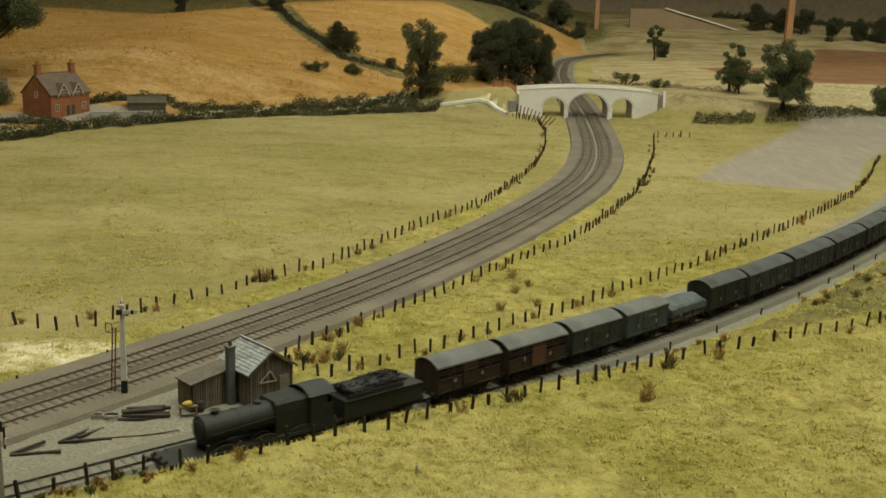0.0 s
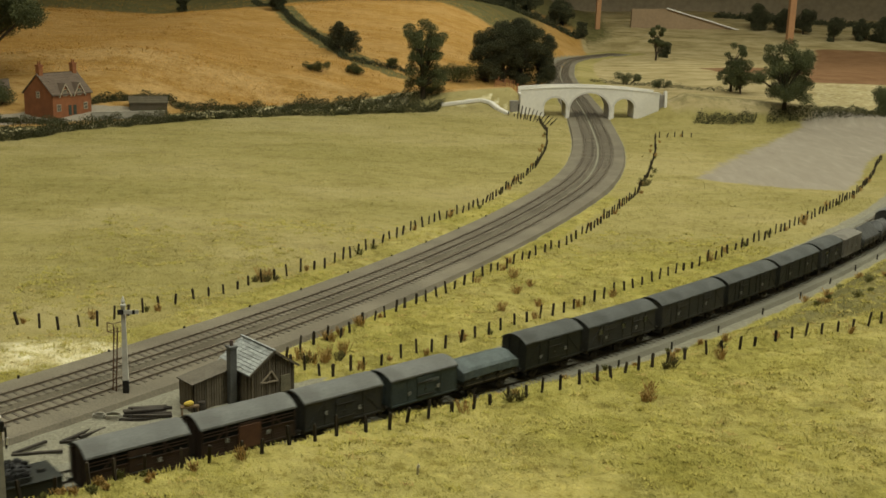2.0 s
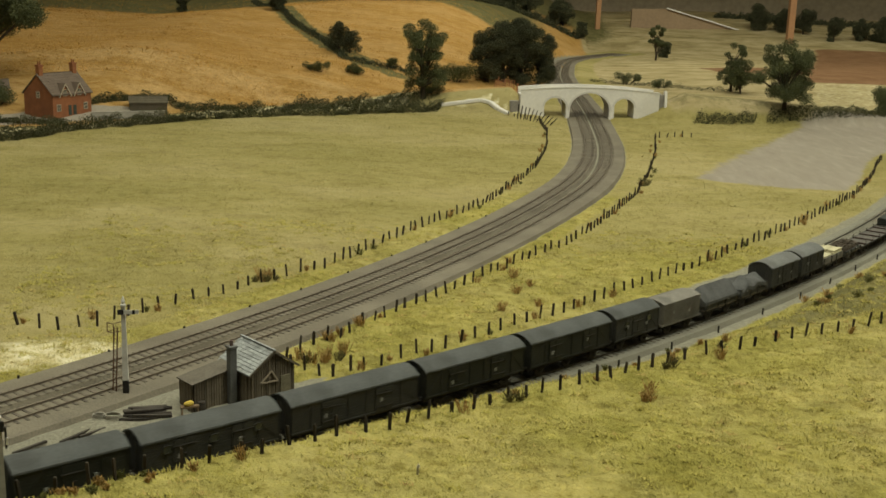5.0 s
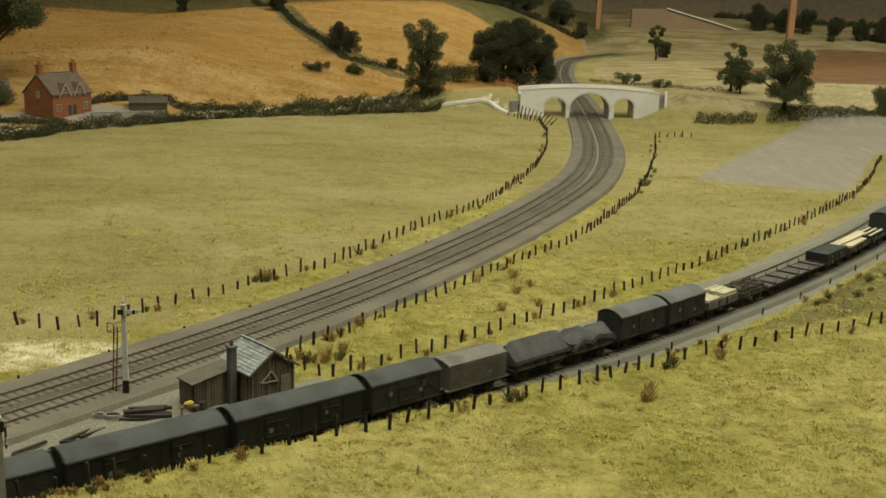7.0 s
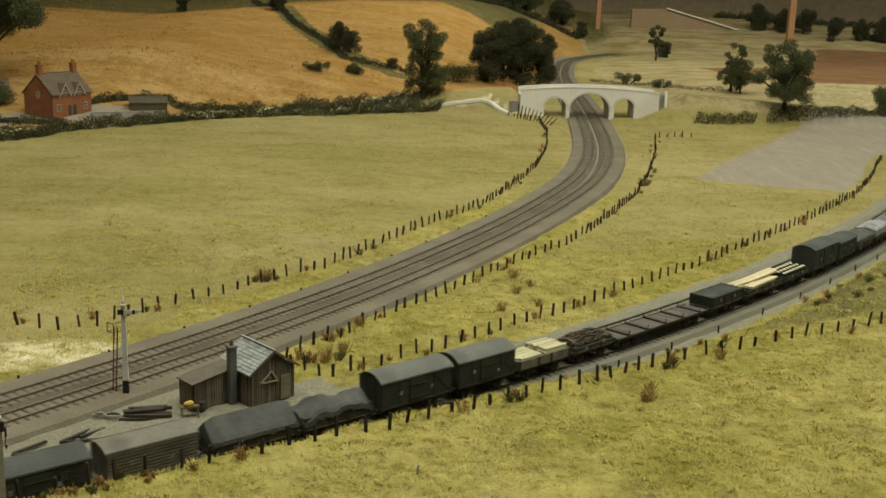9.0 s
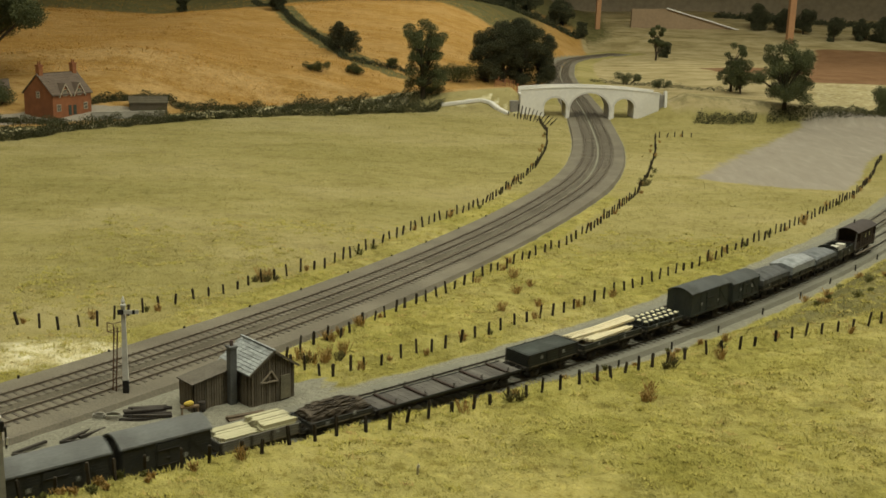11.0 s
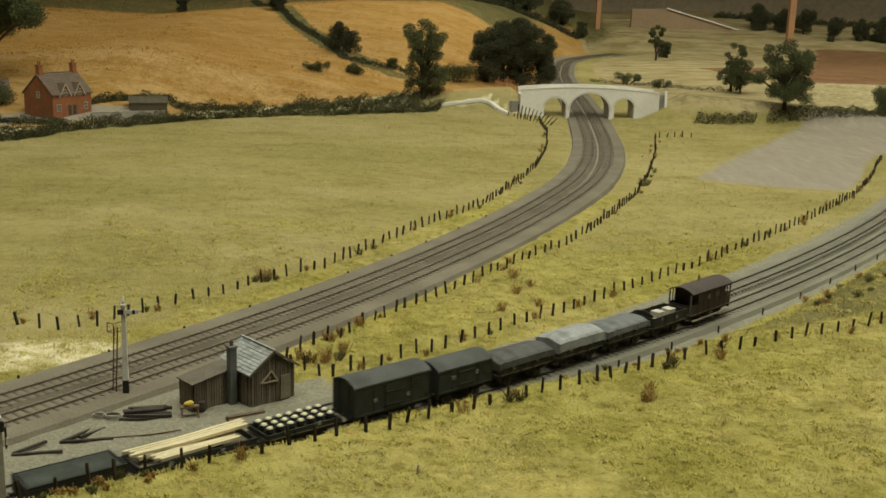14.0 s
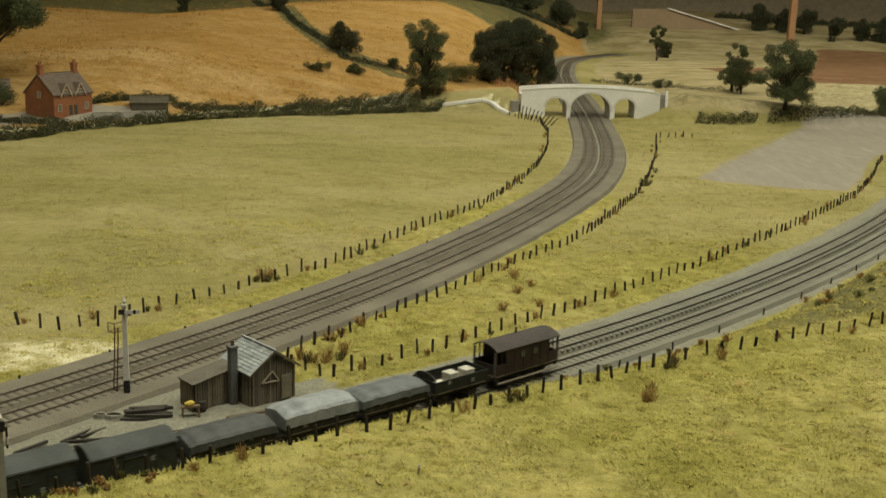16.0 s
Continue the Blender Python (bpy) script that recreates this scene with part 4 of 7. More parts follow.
    for x0, x1, levels in ((-L / 2 + 0.002, 0.000, 3), (0.0005, L / 2 - 0.002, 4)):
        for lvl in range(levels):
            for j in range(6):
                y = -0.0120 + j * 0.0048 + rng.uniform(-0.0005, 0.0005)
                bm = B()
                box(bm, x0 + rng.uniform(0, 0.004), x1 - rng.uniform(0, 0.003), y - 0.0021, y + 0.0021, 0.0150 + lvl * 0.0033, 0.0150 + lvl * 0.0033 + 0.0030)
                part("board", bm, pale_board, t)
    t, L = vehicle("open_wagon", 1.822, 1.888, "low open wagon heaped with rusty brown scrap")
    open_body(t, L, DARK_GREY, 0.0195, rows=2)
    bm = B()
    for i in range(300):
        x, y = rng.uniform(-L / 2 + 0.004, L / 2 - 0.004), rng.uniform(-0.0130, 0.0130)
        z = 0.0185 + 0.0110 * (1 - (y / 0.017) ** 2) * (1 - (2 * x / L) ** 4) * rng.uniform(0.5, 1)
        bar(bm, (x - rng.uniform(0.002, 0.006), y - rng.uniform(-0.003, 0.003), z), (x + rng.uniform(0.002, 0.006), y, z + rng.uniform(-0.001, 0.001)), rng.uniform(0.0007, 0.0015), 0.0011)
    extrude(bm, [(-0.0140, 0.0150), (0.0140, 0.0150), (0.0100, 0.0235), (0, 0.0262), (-0.0100, 0.0235)], -L / 2 + 0.003, L / 2 - 0.003)
    tagged(part("scrap", bm, SCRAP, t), kind="stuff")
    # long bogie flat
    DECK = mat("worn_grey_deck_boards", (0.098, 0.088, 0.074), 0.9, 0.35, 70, 600, 0.3, per_object=0.6)
    t, L = vehicle("bogie_flat_wagon", 1.896, 2.076, "long empty bogie flat wagon with cross bolsters")
    h = L / 2
    underframe(t, L, wheels=(-h * 0.80, -h * 0.58, h * 0.58, h * 0.80), r=0.0055)
    for i in range(24):
        bm = B()
        box(bm, -h + i * L / 24 + 0.0002, -h + (i + 1) * L / 24 - 0.0002, -0.0160, 0.0160, 0.0141, 0.0152)
        part("deck_plank", bm, DECK, t)
    for i in range(5):
        bm = B()
        x = -h + 0.018 + i * (L - 0.036) / 4
        box(bm, x - 0.0014, x + 0.0014, -0.0162, 0.0162, 0.0152, 0.0172)
        part("bolster", bm, BROWN, t)
        for s in (-1, 1):
            bm = B()
            bar(bm, (x, s * 0.0155, 0.0172), (x, s * 0.0155, 0.0215), 0.0008, 0.0008)
            part("stanchion", bm, IRON, t)
    bm = B()
    for s in (-1, 1):
        box(bm, -h, h, s * 0.0160 - 0.0004, s * 0.0160 + 0.0004, 0.0140, 0.0160)
    part("side_rail", bm, DARK_GREY, t)
    t, L = vehicle("open_wagon", 2.087, 2.163, "black open wagon with a dark green load inside")
    open_body(t, L, BLACKISH, 0.0275, rows=5)
    bm = B()
    box(bm, -L / 2 + 0.002, L / 2 - 0.002, -0.0147, 0.0147, 0.0149, 0.0274)
    part("load", bm, mat("dark_green_load", (0.030, 0.034, 0.028), 0.7, 0.4, 60, 400, 0.4, dirt=(0.085, 0.10, 0.085), dirt_amount=0.5), t, "dark green sheeted load", bevel=0.001)
    # timber wagon
    t, L = vehicle("timber_wagon", 2.173, 2.276, "dark low wagon carrying long pale sawn planks")
    open_body(t, L, BLACKISH, 0.0205, rows=2)
    h = L / 2
    for y0, y1, xa, xb, z0, z1, count in ((0.0075, -0.0020, -h - 0.002, h * 0.98, 0.0232, 0.0300, 4), (-0.0085, -0.0070, -h + 0.012, h * 0.80, 0.0215, 0.0232, 4), (0.0030, 0.0075, -h + 0.004, h * 0.55, 0.0212, 0.0222, 3)):
        for k in range(count):
            bm = B()
            off = (k - (count - 1) / 2) * 0.0029
            zk = rng.uniform(-0.0003, 0.0004)
            a, b = Vector((xa + rng.uniform(0, 0.008), y0 + off, z0 + zk)), Vector((xb - rng.uniform(0, 0.006), y1 + off * 1.15, z1 + zk))
            mid = a.lerp(b, 0.5) - Vector((0, 0, 0.0010 if z1 - z0 > 0.004 else 0))
            bar(bm, a, mid, 0.0029, 0.0026)
            bar(bm, mid, b, 0.0029, 0.0026)
            part("plank", bm, TIMBER, t, "pale sawn plank")
    for x in (-h * 0.55, h * 0.45):
        bm = B()
        box(bm, x - 0.0015, x + 0.0015, -0.0130, 0.0130, 0.0149, 0.0202)
        part("bearer", bm, OLD_TIMBER, t)
    # drums
    t, L = vehicle("drum_wagon", 2.286, 2.360, "dark open wagon packed with rows of pale-topped drums")
    open_body(t, L, BLACKISH, 0.0190, rows=2)
    drum_top = mat("pale_drum_lids", (0.68, 0.63, 0.42), 0.6, 0.2, 80, 500, 0.1)
    for i in range(7):
        for j in range(3):
            x, y = -L / 2 + 0.0065 + i * (L - 0.013) / 6, -0.0095 + j * 0.0095
            bm = B()
            rod(bm, (x, y, 0.0149), (x, y, 0.0225), 0.0040, 0.0040, 12)
            for z in (0.0172, 0.0200):
                rod(bm, (x, y, z), (x, y, z + 0.0005), 0.0043, 0.0043, 12)
            drum = part("drum", bm, BLACKISH, t)
            bm = B()
            rod(bm, (x, y, 0.0225), (x, y, 0.0236), 0.0026, 0.0020, 12)
            part("lid", bm, drum_top, drum, "pale cream lid")
    v(2.375, 2.461, "dull green-grey goods van with a flat-arched roof", GREEN_GREY, ROOF_DARK, eave=0.0405, rise=0.0055)
    v(2.472, 2.541, "dull green-grey short goods van", GREEN_GREY, ROOF_DARK, eave=0.0355, rise=0.0060)
    for a, b, sheet, top, peak, seed, lab in ((2.553, 2.631, SHEET_DARK, 0.0300, 0.0035, 21, "open wagon under a creased grey tarpaulin"), (2.641, 2.714, SHEET_PALE, 0.0335, 0.0030, 22, "open wagon under a faded pale tarpaulin"), (2.722, 2.796, SHEET, 0.0300, 0.0020, 23, "open wagon under a flat blue-grey tarpaulin")):
        t, L = vehicle("sheeted_wagon", a, b, lab)
        sheeted(t, L, BLACKISH, sheet, top, peak, seed)
    t, L = vehicle("open_wagon", 2.805, 2.873, "dark open wagon with crates and a rail over it")
    open_body(t, L, BLACKISH, 0.0262, rows=4)
    for x, y, sx, sy, z in ((-0.018, -0.003, 0.0060, 0.0050, 0.0205), (0.001, 0.002, 0.0058, 0.0060, 0.0255), (0.019, -0.001, 0.0060, 0.0060, 0.0265)):
        bm = B()
        box(bm, x - sx, x + sx, y - sy, y + sy, 0.0149, z)
        part("crate", bm, mat("pale_wooden_crate", (0.50, 0.47, 0.38), 0.85, 0.3, 60, 500, 0.3), t, "pale wooden crate", bevel=0.0004)
    for x in (-L / 2 + 0.001, ):
        bm = B()
        pts = [(0.0150 * math.cos(q), 0.0262 + 0.0065 * math.sin(q)) for q in np.linspace(0, math.pi, 9)]
        extrude(bm, pts, x, x + 0.0012)
        part("raised_end", bm, BLACKISH, t)
    # brake van
    t, L = vehicle("brake_van", 2.884, 2.974, "dark maroon brake van with open end verandas", "brake van")
    h = L / 2
    underframe(t, L)
    w = 0.0160
    bm = B()
    box(bm, -h, h, -w, w, 0.0140, 0.0152)
    part("floor", bm, OLD_TIMBER, t)
    bm = B()
    x0, x1 = -h + 0.014, h - 0.014
    extrude(bm, [(-w, 0.0152), (w, 0.0152)] + arch(2 * w, 0.0400, 0.0055)[::-1], x0, x1)
    part("cabin", bm, MAROON, t)
    for side in (-1, 1):
        a, b = sorted((side * w, side * (w + 0.0007)))
        for x in np.linspace(x0, x1, 6):
            bm = B()
            box(bm, x - 0.0006, x + 0.0006, a, b, 0.0150, 0.0400)
            part("side_post", bm, MAROON, t)
        for i in range(8):
            bm = B()
            box(bm, x0, x1, *sorted((side * w, side * (w + 0.0003))), 0.0154 + i * 0.0030, 0.0182 + i * 0.0030)
            part("side_plank", bm, MAROON, t)
        for e in (-1, 1):
            bm = B()
            for x in (e * (h - 0.0008), e * (h - 0.0075)):
                bar(bm, (x, side * (w - 0.0006), 0.0152), (x, side * (w - 0.0006), 0.0405), 0.0010, 0.0010)
            part("veranda_post", bm, MAROON, t)
            bm = B()
            a, b = sorted((side * (w - 0.0010), side * w))
            box(bm, *sorted((e * (h - 0.0002), e * (h - 0.0140))), a, b, 0.0152, 0.0262)
            part("veranda_panel", bm, MAROON, t)
        bm = B()
        box(bm, -h + 0.002, h - 0.002, *sorted((side * 0.0150, side * 0.0185)), 0.0070, 0.0078)
        part("footboard", bm, OLD_TIMBER, t)
        for xc in (-0.008, 0.010):
            bm = B()
            box(bm, xc - 0.0030, xc + 0.0030, *sorted((side * (w + 0.0003), side * (w + 0.0010))), 0.0290, 0.0350)
            part("window", bm, GLASS, t, "small dusty window")
    for e in (-1, 1):
        bm = B()
        box(bm, *sorted((e * (h - 0.0002), e * (h - 0.0012))), -w + 0.001, w - 0.001, 0.0152, 0.0255)
        part("veranda_end", bm, MAROON, t)
        bm = B()
        for y in (-0.0147, 0.0147):
            box(bm, *sorted((e * (h + 0.0002), e * (h + 0.0012))), y - 0.0010, y + 0.0010, 0.0150, 0.0400)
        part("end_handrail", bm, mat("dull_white_handrail", (0.11, 0.10, 0.09), 0.7, 0.3, 80, 500, 0.1), t, "dull white handrail")
    bm = B()
    outer, inner = arch(0.0348, 0.0400, 0.0060, 13, 0.0010), arch(0.0348, 0.0400, 0.0060, 13)
    extrude(bm, outer + inner[::-1], -h - 0.001, h + 0.001)
    part("roof", bm, mat("brown_grey_roof", (0.060, 0.048, 0.042), 0.85, 0.3, 40, 500, 0.2), t)
    bm = B()
    rod(bm, (0.004, 0.006, 0.0455), (0.004, 0.006, 0.0520), 0.0011, 0.0011, 8)
    part("stovepipe", bm, IRON, t)


build_train()


def train_pose(centre, t):
    s = centre - SPEED * t - SLOWING * t * t
    x, y, _ = on(NEAR, s)
    xa, ya, _ = on(NEAR, s - 0.03)
    xb, yb, _ = on(NEAR, s + 0.03)
    return Matrix.Translation((float(x), float(y), 0.0)) @ Matrix.Rotation(math.atan2(yb - ya, xb - xa), 4, "Z")

# ---- room: back scenery, walls, ceiling ----
WALL_PAINT = mat("dim_brown_gallery_wall", (0.19, 0.155, 0.10), 0.9, 0.25, 2, 30, 0.1)
CEILING_PAINT = mat("cream_gallery_ceiling", (0.55, 0.48, 0.38), 0.9, 0.1, 2, 30, 0.05)


def slab(name, x0, x1, y0, y1, z0, z1, material, label, category, kind="structure"):
    bm = B()
    box(bm, x0, x1, y0, y1, z0, z1)
    return tagged(part(name, bm, material), label, category, kind=kind)


slab("wall_north", -4.6, 5.1, 9.62, 9.72, -1.0, 2.5, WALL_PAINT, "dim brown gallery wall behind the layout", "wall")
slab("wall_south", -4.6, 5.1, -2.8, -2.7, -1.0, 2.5, WALL_PAINT, "dim brown gallery wall behind the viewer", "wall")
slab("wall_west", -4.7, -4.6, -2.8, 9.7, -1.0, 2.5, WALL_PAINT, "dim brown gallery side wall", "wall")
slab("wall_east", 5.1, 5.2, -2.8, 9.7, -1.0, 2.5, WALL_PAINT, "dim brown gallery side wall", "wall")
slab("ceiling", -4.7, 5.2, -2.8, 9.7, 2.5, 2.6, CEILING_PAINT, "plain cream gallery ceiling", "ceiling")

# ---- fences ----
POST = mat("dark_tarred_post", (0.035, 0.027, 0.018), 0.9, 0.4, 150, 900, 0.3, per_object=0.7)


def post_meshes():
    out = []
    rng = random.Random(3)
    for i in range(5):
        bm = B()
        w, hgt = rng.uniform(0.0021, 0.0027), rng.uniform(0.0140, 0.0180)
        r = [[bm.verts.new((sx * w / 2 * k, sy * w / 2 * k, z)) for sx, sy in ((-1, -1), (1, -1), (1, 1), (-1, 1))] for z, k in ((-0.006, 1), (hgt * 0.9, 1.0), (hgt, 0.75))]
        for a, b in ((0, 1), (1, 2)):
            for q in range(4):
                bm.faces.new((r[a][q], r[a][(q + 1) % 4], r[b][(q + 1) % 4], r[b][q]))
        bm.faces.new(r[2])
        bm.faces.new(r[0][::-1])
        bmesh.ops.recalc_face_normals(bm, faces=bm.faces)
        me = bpy.data.meshes.new("post")
        bm.to_mesh(me)
        bm.free()
        me.materials.append(POST)
        out.append(me)
    return out


POSTS = post_meshes()


def fence(pts, label, seed, lean=0.07, pitch=0.0235):
    """A line of separate posts along evenly spaced points of a path."""
    rng = random.Random(seed)
    top = thing("fence", Matrix(), label, "fence", "lineside fences")
    p = np.array(pts)
    ln = np.concatenate([[0], np.cumsum(np.hypot(*np.diff(p, axis=0).T))])
    q = np.arange(0, ln[-1], pitch) + np.array([rng.uniform(-0.003, 0.003) for _ in np.arange(0, ln[-1], pitch)])
    x, y = np.interp(q, ln, p[:, 0]), np.interp(q, ln, p[:, 1])
    z = terrain(x, y)[0]
    for a, b, c in zip(x, y, z):
        ob = new("post", rng.choice(POSTS))
        ob.parent = top
        ob.matrix_basis = Matrix.Translation((a, b, c)) @ Euler((rng.gauss(0, lean), rng.gauss(0, lean), rng.uniform(0, 3))).to_matrix().to_4x4() @ Matrix.Diagonal((1, 1, rng.uniform(0.75, 1.12), 1))
    return top, list(zip(x, y, z))


def along(s, w):
    x, y, _ = on(NEAR, np.asarray(s, float), np.asarray(w, float))
    return list(zip(x, y))


S4 = np.linspace(-0.42, 1.0, 72)
FENCE_NEAR = fence(along(S4, np.interp(S4, [-0.4, -0.28, -0.20, -0.14, -0.06, 0.0, 0.1, 0.2, 0.26, 0.36, 0.42, 0.48, 0.54, 0.60, 1.0], [-0.048, -0.044, -0.045, -0.057, -0.054, -0.062, -0.066, -0.068, -0.076, -0.074, -0.098, -0.119, -0.146, -0.167, -0.325])), "dark wooden posts on the grass bank beside the line", 1)
S3 = np.linspace(0.075, 2.2, 100)
FENCE_MID = fence(along(S3, np.interp(S3, [0.07, 0.3, 0.7, 1.2, 2.2], [0.126, 0.134, 0.147, 0.149, 0.146])), "dark wooden posts between the meadow and the line", 2)
FENCE_MEADOW = fence([(-0.60, 1.20), (-0.487, 1.213), (-0.437, 1.206), (-0.398, 1.230), (-0.358, 1.295), (-0.272, 1.392), (-0.211, 1.480), (-0.165, 1.525), (-0.122, 1.62), (-0.075, 1.715), (-0.024, 1.828), (0.066, 2.02), (0.127, 2.21), (0.203, 2.475), (0.249, 2.75), (0.279, 3.08), (0.278, 3.36), (0.23, 3.42), (0.18, 3.47)], "dark wooden posts curving along the far meadow", 4)
FENCE_FAR = fence([(-0.178, 1.118), (-0.145, 1.176), (-0.120, 1.210), (-0.093, 1.257), (-0.056, 1.321), (0.002, 1.412), (0.037, 1.468), (0.095, 1.563), (0.151, 1.652), (0.191, 1.708), (0.250, 1.828), (0.328, 2.04), (0.387, 2.21), (0.444, 2.41), (0.514, 2.715), (0.583, 3.10), (0.63, 3.11), (0.69, 3.125)], "dark wooden posts on the near side of the curving line", 5)
fence([(-0.178, 1.118), (-0.150, 1.100), (-0.120, 1.075)], "short run of dark posts beside the hut", 6)
TALL = thing("fence", Matrix(), "tall thin dark posts leaning down the bank to the bridge", "fence", "lineside fences")
for k in range(11):
    px, py = 0.215 + 0.0085 * k, 3.40 - 0.012 * k
    bm = B()
    gz = ground_z(px, py)
    bar(bm, (px, py, gz - 0.004), (px + 0.002 + 0.0022 * k, py - 0.004, gz + 0.044 - 0.0022 * k), 0.0024, 0.0024)
    part("post", bm, POST, TALL)
RED_PALE = mat("faded_red_paling", (0.30, 0.125, 0.060), 0.85, 0.3, 120, 600, 0.2, per_object=0.6)
PALING = thing("paling_fence", Matrix(), "reddish broken paling beside the lane", "fence", "lineside fences")
rngp = random.Random(19)
for k in range(15):
    px, py = 0.150 + 0.0062 * k, 3.66 - 0.004 * k
    gz = ground_z(px, py)
    bm = B()
    bar(bm, (px, py, gz - 0.004), (px + rngp.uniform(-0.004, 0.010), py, gz + rngp.uniform(0.018, 0.034)), 0.0026, 0.0022)
    part("pale", bm, RED_PALE, PALING)
STAKE = thing("marker_stake", pose(-0.014, 0.792, ground_z(-0.014, 0.792), 8, 0, 0), "short pale weathered stake standing in the field", "stake")
bm = B()
rod(bm, (0, 0, -0.003), (0, 0, 0.0060), 0.0011, 0.0008, 8)
rod(bm, (0.0003, 0, 0.0060), (0.0006, 0, 0.0085), 0.0015, 0.0006, 8)
part("stake", bm, mat("pale_weathered_stake", (0.46, 0.42, 0.32), 0.9, 0.25, 200, 900, 0.2), STAKE)

MARKER = mat("dark_marker_post", (0.03, 0.025, 0.02), 0.9, 0.3, 150, 900, 0.2)
bm = B()
box(bm, -0.0008, 0.0008, -0.0008, 0.0008, -0.004, 0.0085)
pattern = tagged(part("marker_post", bm, MARKER), "short dark marker post in the ballast edge", "post", "marker posts")
first = True
for s, w, line_at in [(q, -0.0365, near_at) for q in (0.34, 0.44, 0.54, 0.65, 0.76, 0.86, 0.96, 1.06, 1.2)] + [(FS + q, 0.062, far_at) for q in (-0.05, 0.06, 0.17, 0.28, 0.39, 0.49, 0.60, 0.72, 0.83, 0.95, 1.07)]:
    x, y, h = line_at(s, w)
    m4 = Matrix.Translation((float(x), float(y), ground_z(x, y))) @ Euler((random.uniform(-0.1, 0.1), random.uniform(-0.1, 0.1), float(h))).to_matrix().to_4x4()
    if first:
        pattern.matrix_basis = m4
        first = False
    else:
        copy_thing(pattern, m4)

# ---- white plaster bridge ----
PLASTER = mat("bare_white_plaster", (0.66, 0.63, 0.57), 0.9, 0.10, 12, 120, 0.25, dirt=(0.45, 0.42, 0.36), dirt_amount=0.35)
# grey of the wing walls; at the left it paints a shaded recess
WING_SHADE_GREY = mat("shaded_wing_wall_grey", (0.22, 0.20, 0.17), 0.9, 0.3, 40, 300, 0.4)


def build_bridge():
    top = thing("railway_bridge", pose(0.443, 3.475, 0, 0, 0, 2.0), "white unpainted three-arched bridge over the curving line", "bridge")
    arches = ((-0.108, 0.034, 0.058), (0.000, 0.0620, 0.075), (0.108, 0.031, 0.060))
    half, depth = 0.217, 0.10

    def wall(y0, y1, z_top, name):
        xs = [-half]
        for c, r, _ in arches:
            xs += [c - r] + [c - r * math.cos(math.pi * i / 16) for i in range(17)] + [c + r]
        xs.append(half)
        prof = []
        for k, x in enumerate(xs):
            zb = -0.012
            for ci, (c, r, crown) in enumerate(arches):
                if abs(x - c) < r + 1e-7 and (1 + ci * 19 < k < 1 + ci * 19 + 18):
                    spring = crown - r * 0.85
                    zb = spring + (crown - spring) * math.sqrt(max(0, 1 - ((x - c) / r) ** 2))
            prof.append((x, zb, z_top(x)))
        bm = B()
        rows = []
        for y in (y0, y1):
            rows.append([(bm.verts.new((x, y, a)), bm.verts.new((x, y, b))) for x, a, b in prof])
        for i in range(len(prof) - 1):
            f, b = rows
            bm.faces.new((f[i][0], f[i + 1][0], f[i + 1][1], f[i][1]))
            bm.faces.new((b[i][1], b[i + 1][1], b[i + 1][0], b[i][0]))
            bm.faces.new((f[i][1], f[i + 1][1], b[i + 1][1], b[i][1]))
            bm.faces.new((f[i][0], b[i][0], b[i + 1][0], f[i + 1][0]))
        for i in (0, -1):
            f, b = rows
            bm.faces.new((f[i][0], f[i][1], b[i][1], b[i][0]))
        return part(name, bm, PLASTER, top)

    crown = lambda x: 0.079 + 0.012 * (1 - (x / half) ** 2)
    wall(0.006, depth - 0.006, lambda x: crown(x) - 0.016, "arch_barrel")
    wall(0.0, 0.006, crown, "parapet")
    wall(depth - 0.006, depth, crown, "parapet")
    for y in (-0.0015, depth - 0.0065):
        bm = B()
        n = 24
        for i in range(n):
            xa, xb = -half + 2 * half * i / n, -half + 2 * half * (i + 1) / n
            a = [bm.verts.new((x, yy, crown(x) + dz)) for x in (xa, xb) for yy in (y, y + 0.008) for dz in (0, 0.003)]
            for f in ((0, 1, 3, 2), (4, 6, 7, 5), (0, 4, 5, 1), (2, 3, 7, 6), (1, 5, 7, 3), (0, 2, 6, 4)):
                bm.faces.new([a[k] for k in f])
        part("coping", bm, PLASTER, top)
    for c, r, cr in arches:
        bm = B()
        spring = cr - r * 0.85
        q = np.linspace(0, math.pi, 15)
        ring = [[bm.verts.new((c + (r + d) * math.cos(t), y, spring + (cr - spring + d) * math.sin(t))) for t in q] for y in (-0.0012, 0.001) for d in (0.0, 0.006)]
        for i in range(14):
            for a, b in ((0, 1), (1, 3), (3, 2), (2, 0)):
                bm.faces.new((ring[a][i], ring[a][i + 1], ring[b][i + 1], ring[b][i]))
        part("arch_ring", bm, mat("greyer_plaster_ring", (0.55, 0.52, 0.47), 0.9, 0.1, 20, 150, 0.2), top)
    for x0, x1, y1 in ((half, half + 0.018, 0.12), (-half - 0.03, -half, 0.12)):
        bm = B()
        box(bm, x0, x1, 0.012, y1, -0.01, 0.074 if x0 > 0 else 0.042)
        part("wing_wall", bm, WING_SHADE_GREY, top)
    bm = B()
    extrude(bm, [(0.0, -0.008), (0.03, -0.008), (0.03, 0.085), (0.012, 0.088), (0.004, 0.05)], half + 0.018, half + 0.026)
    part("plaster_edge", bm, PLASTER, top)


build_bridge()


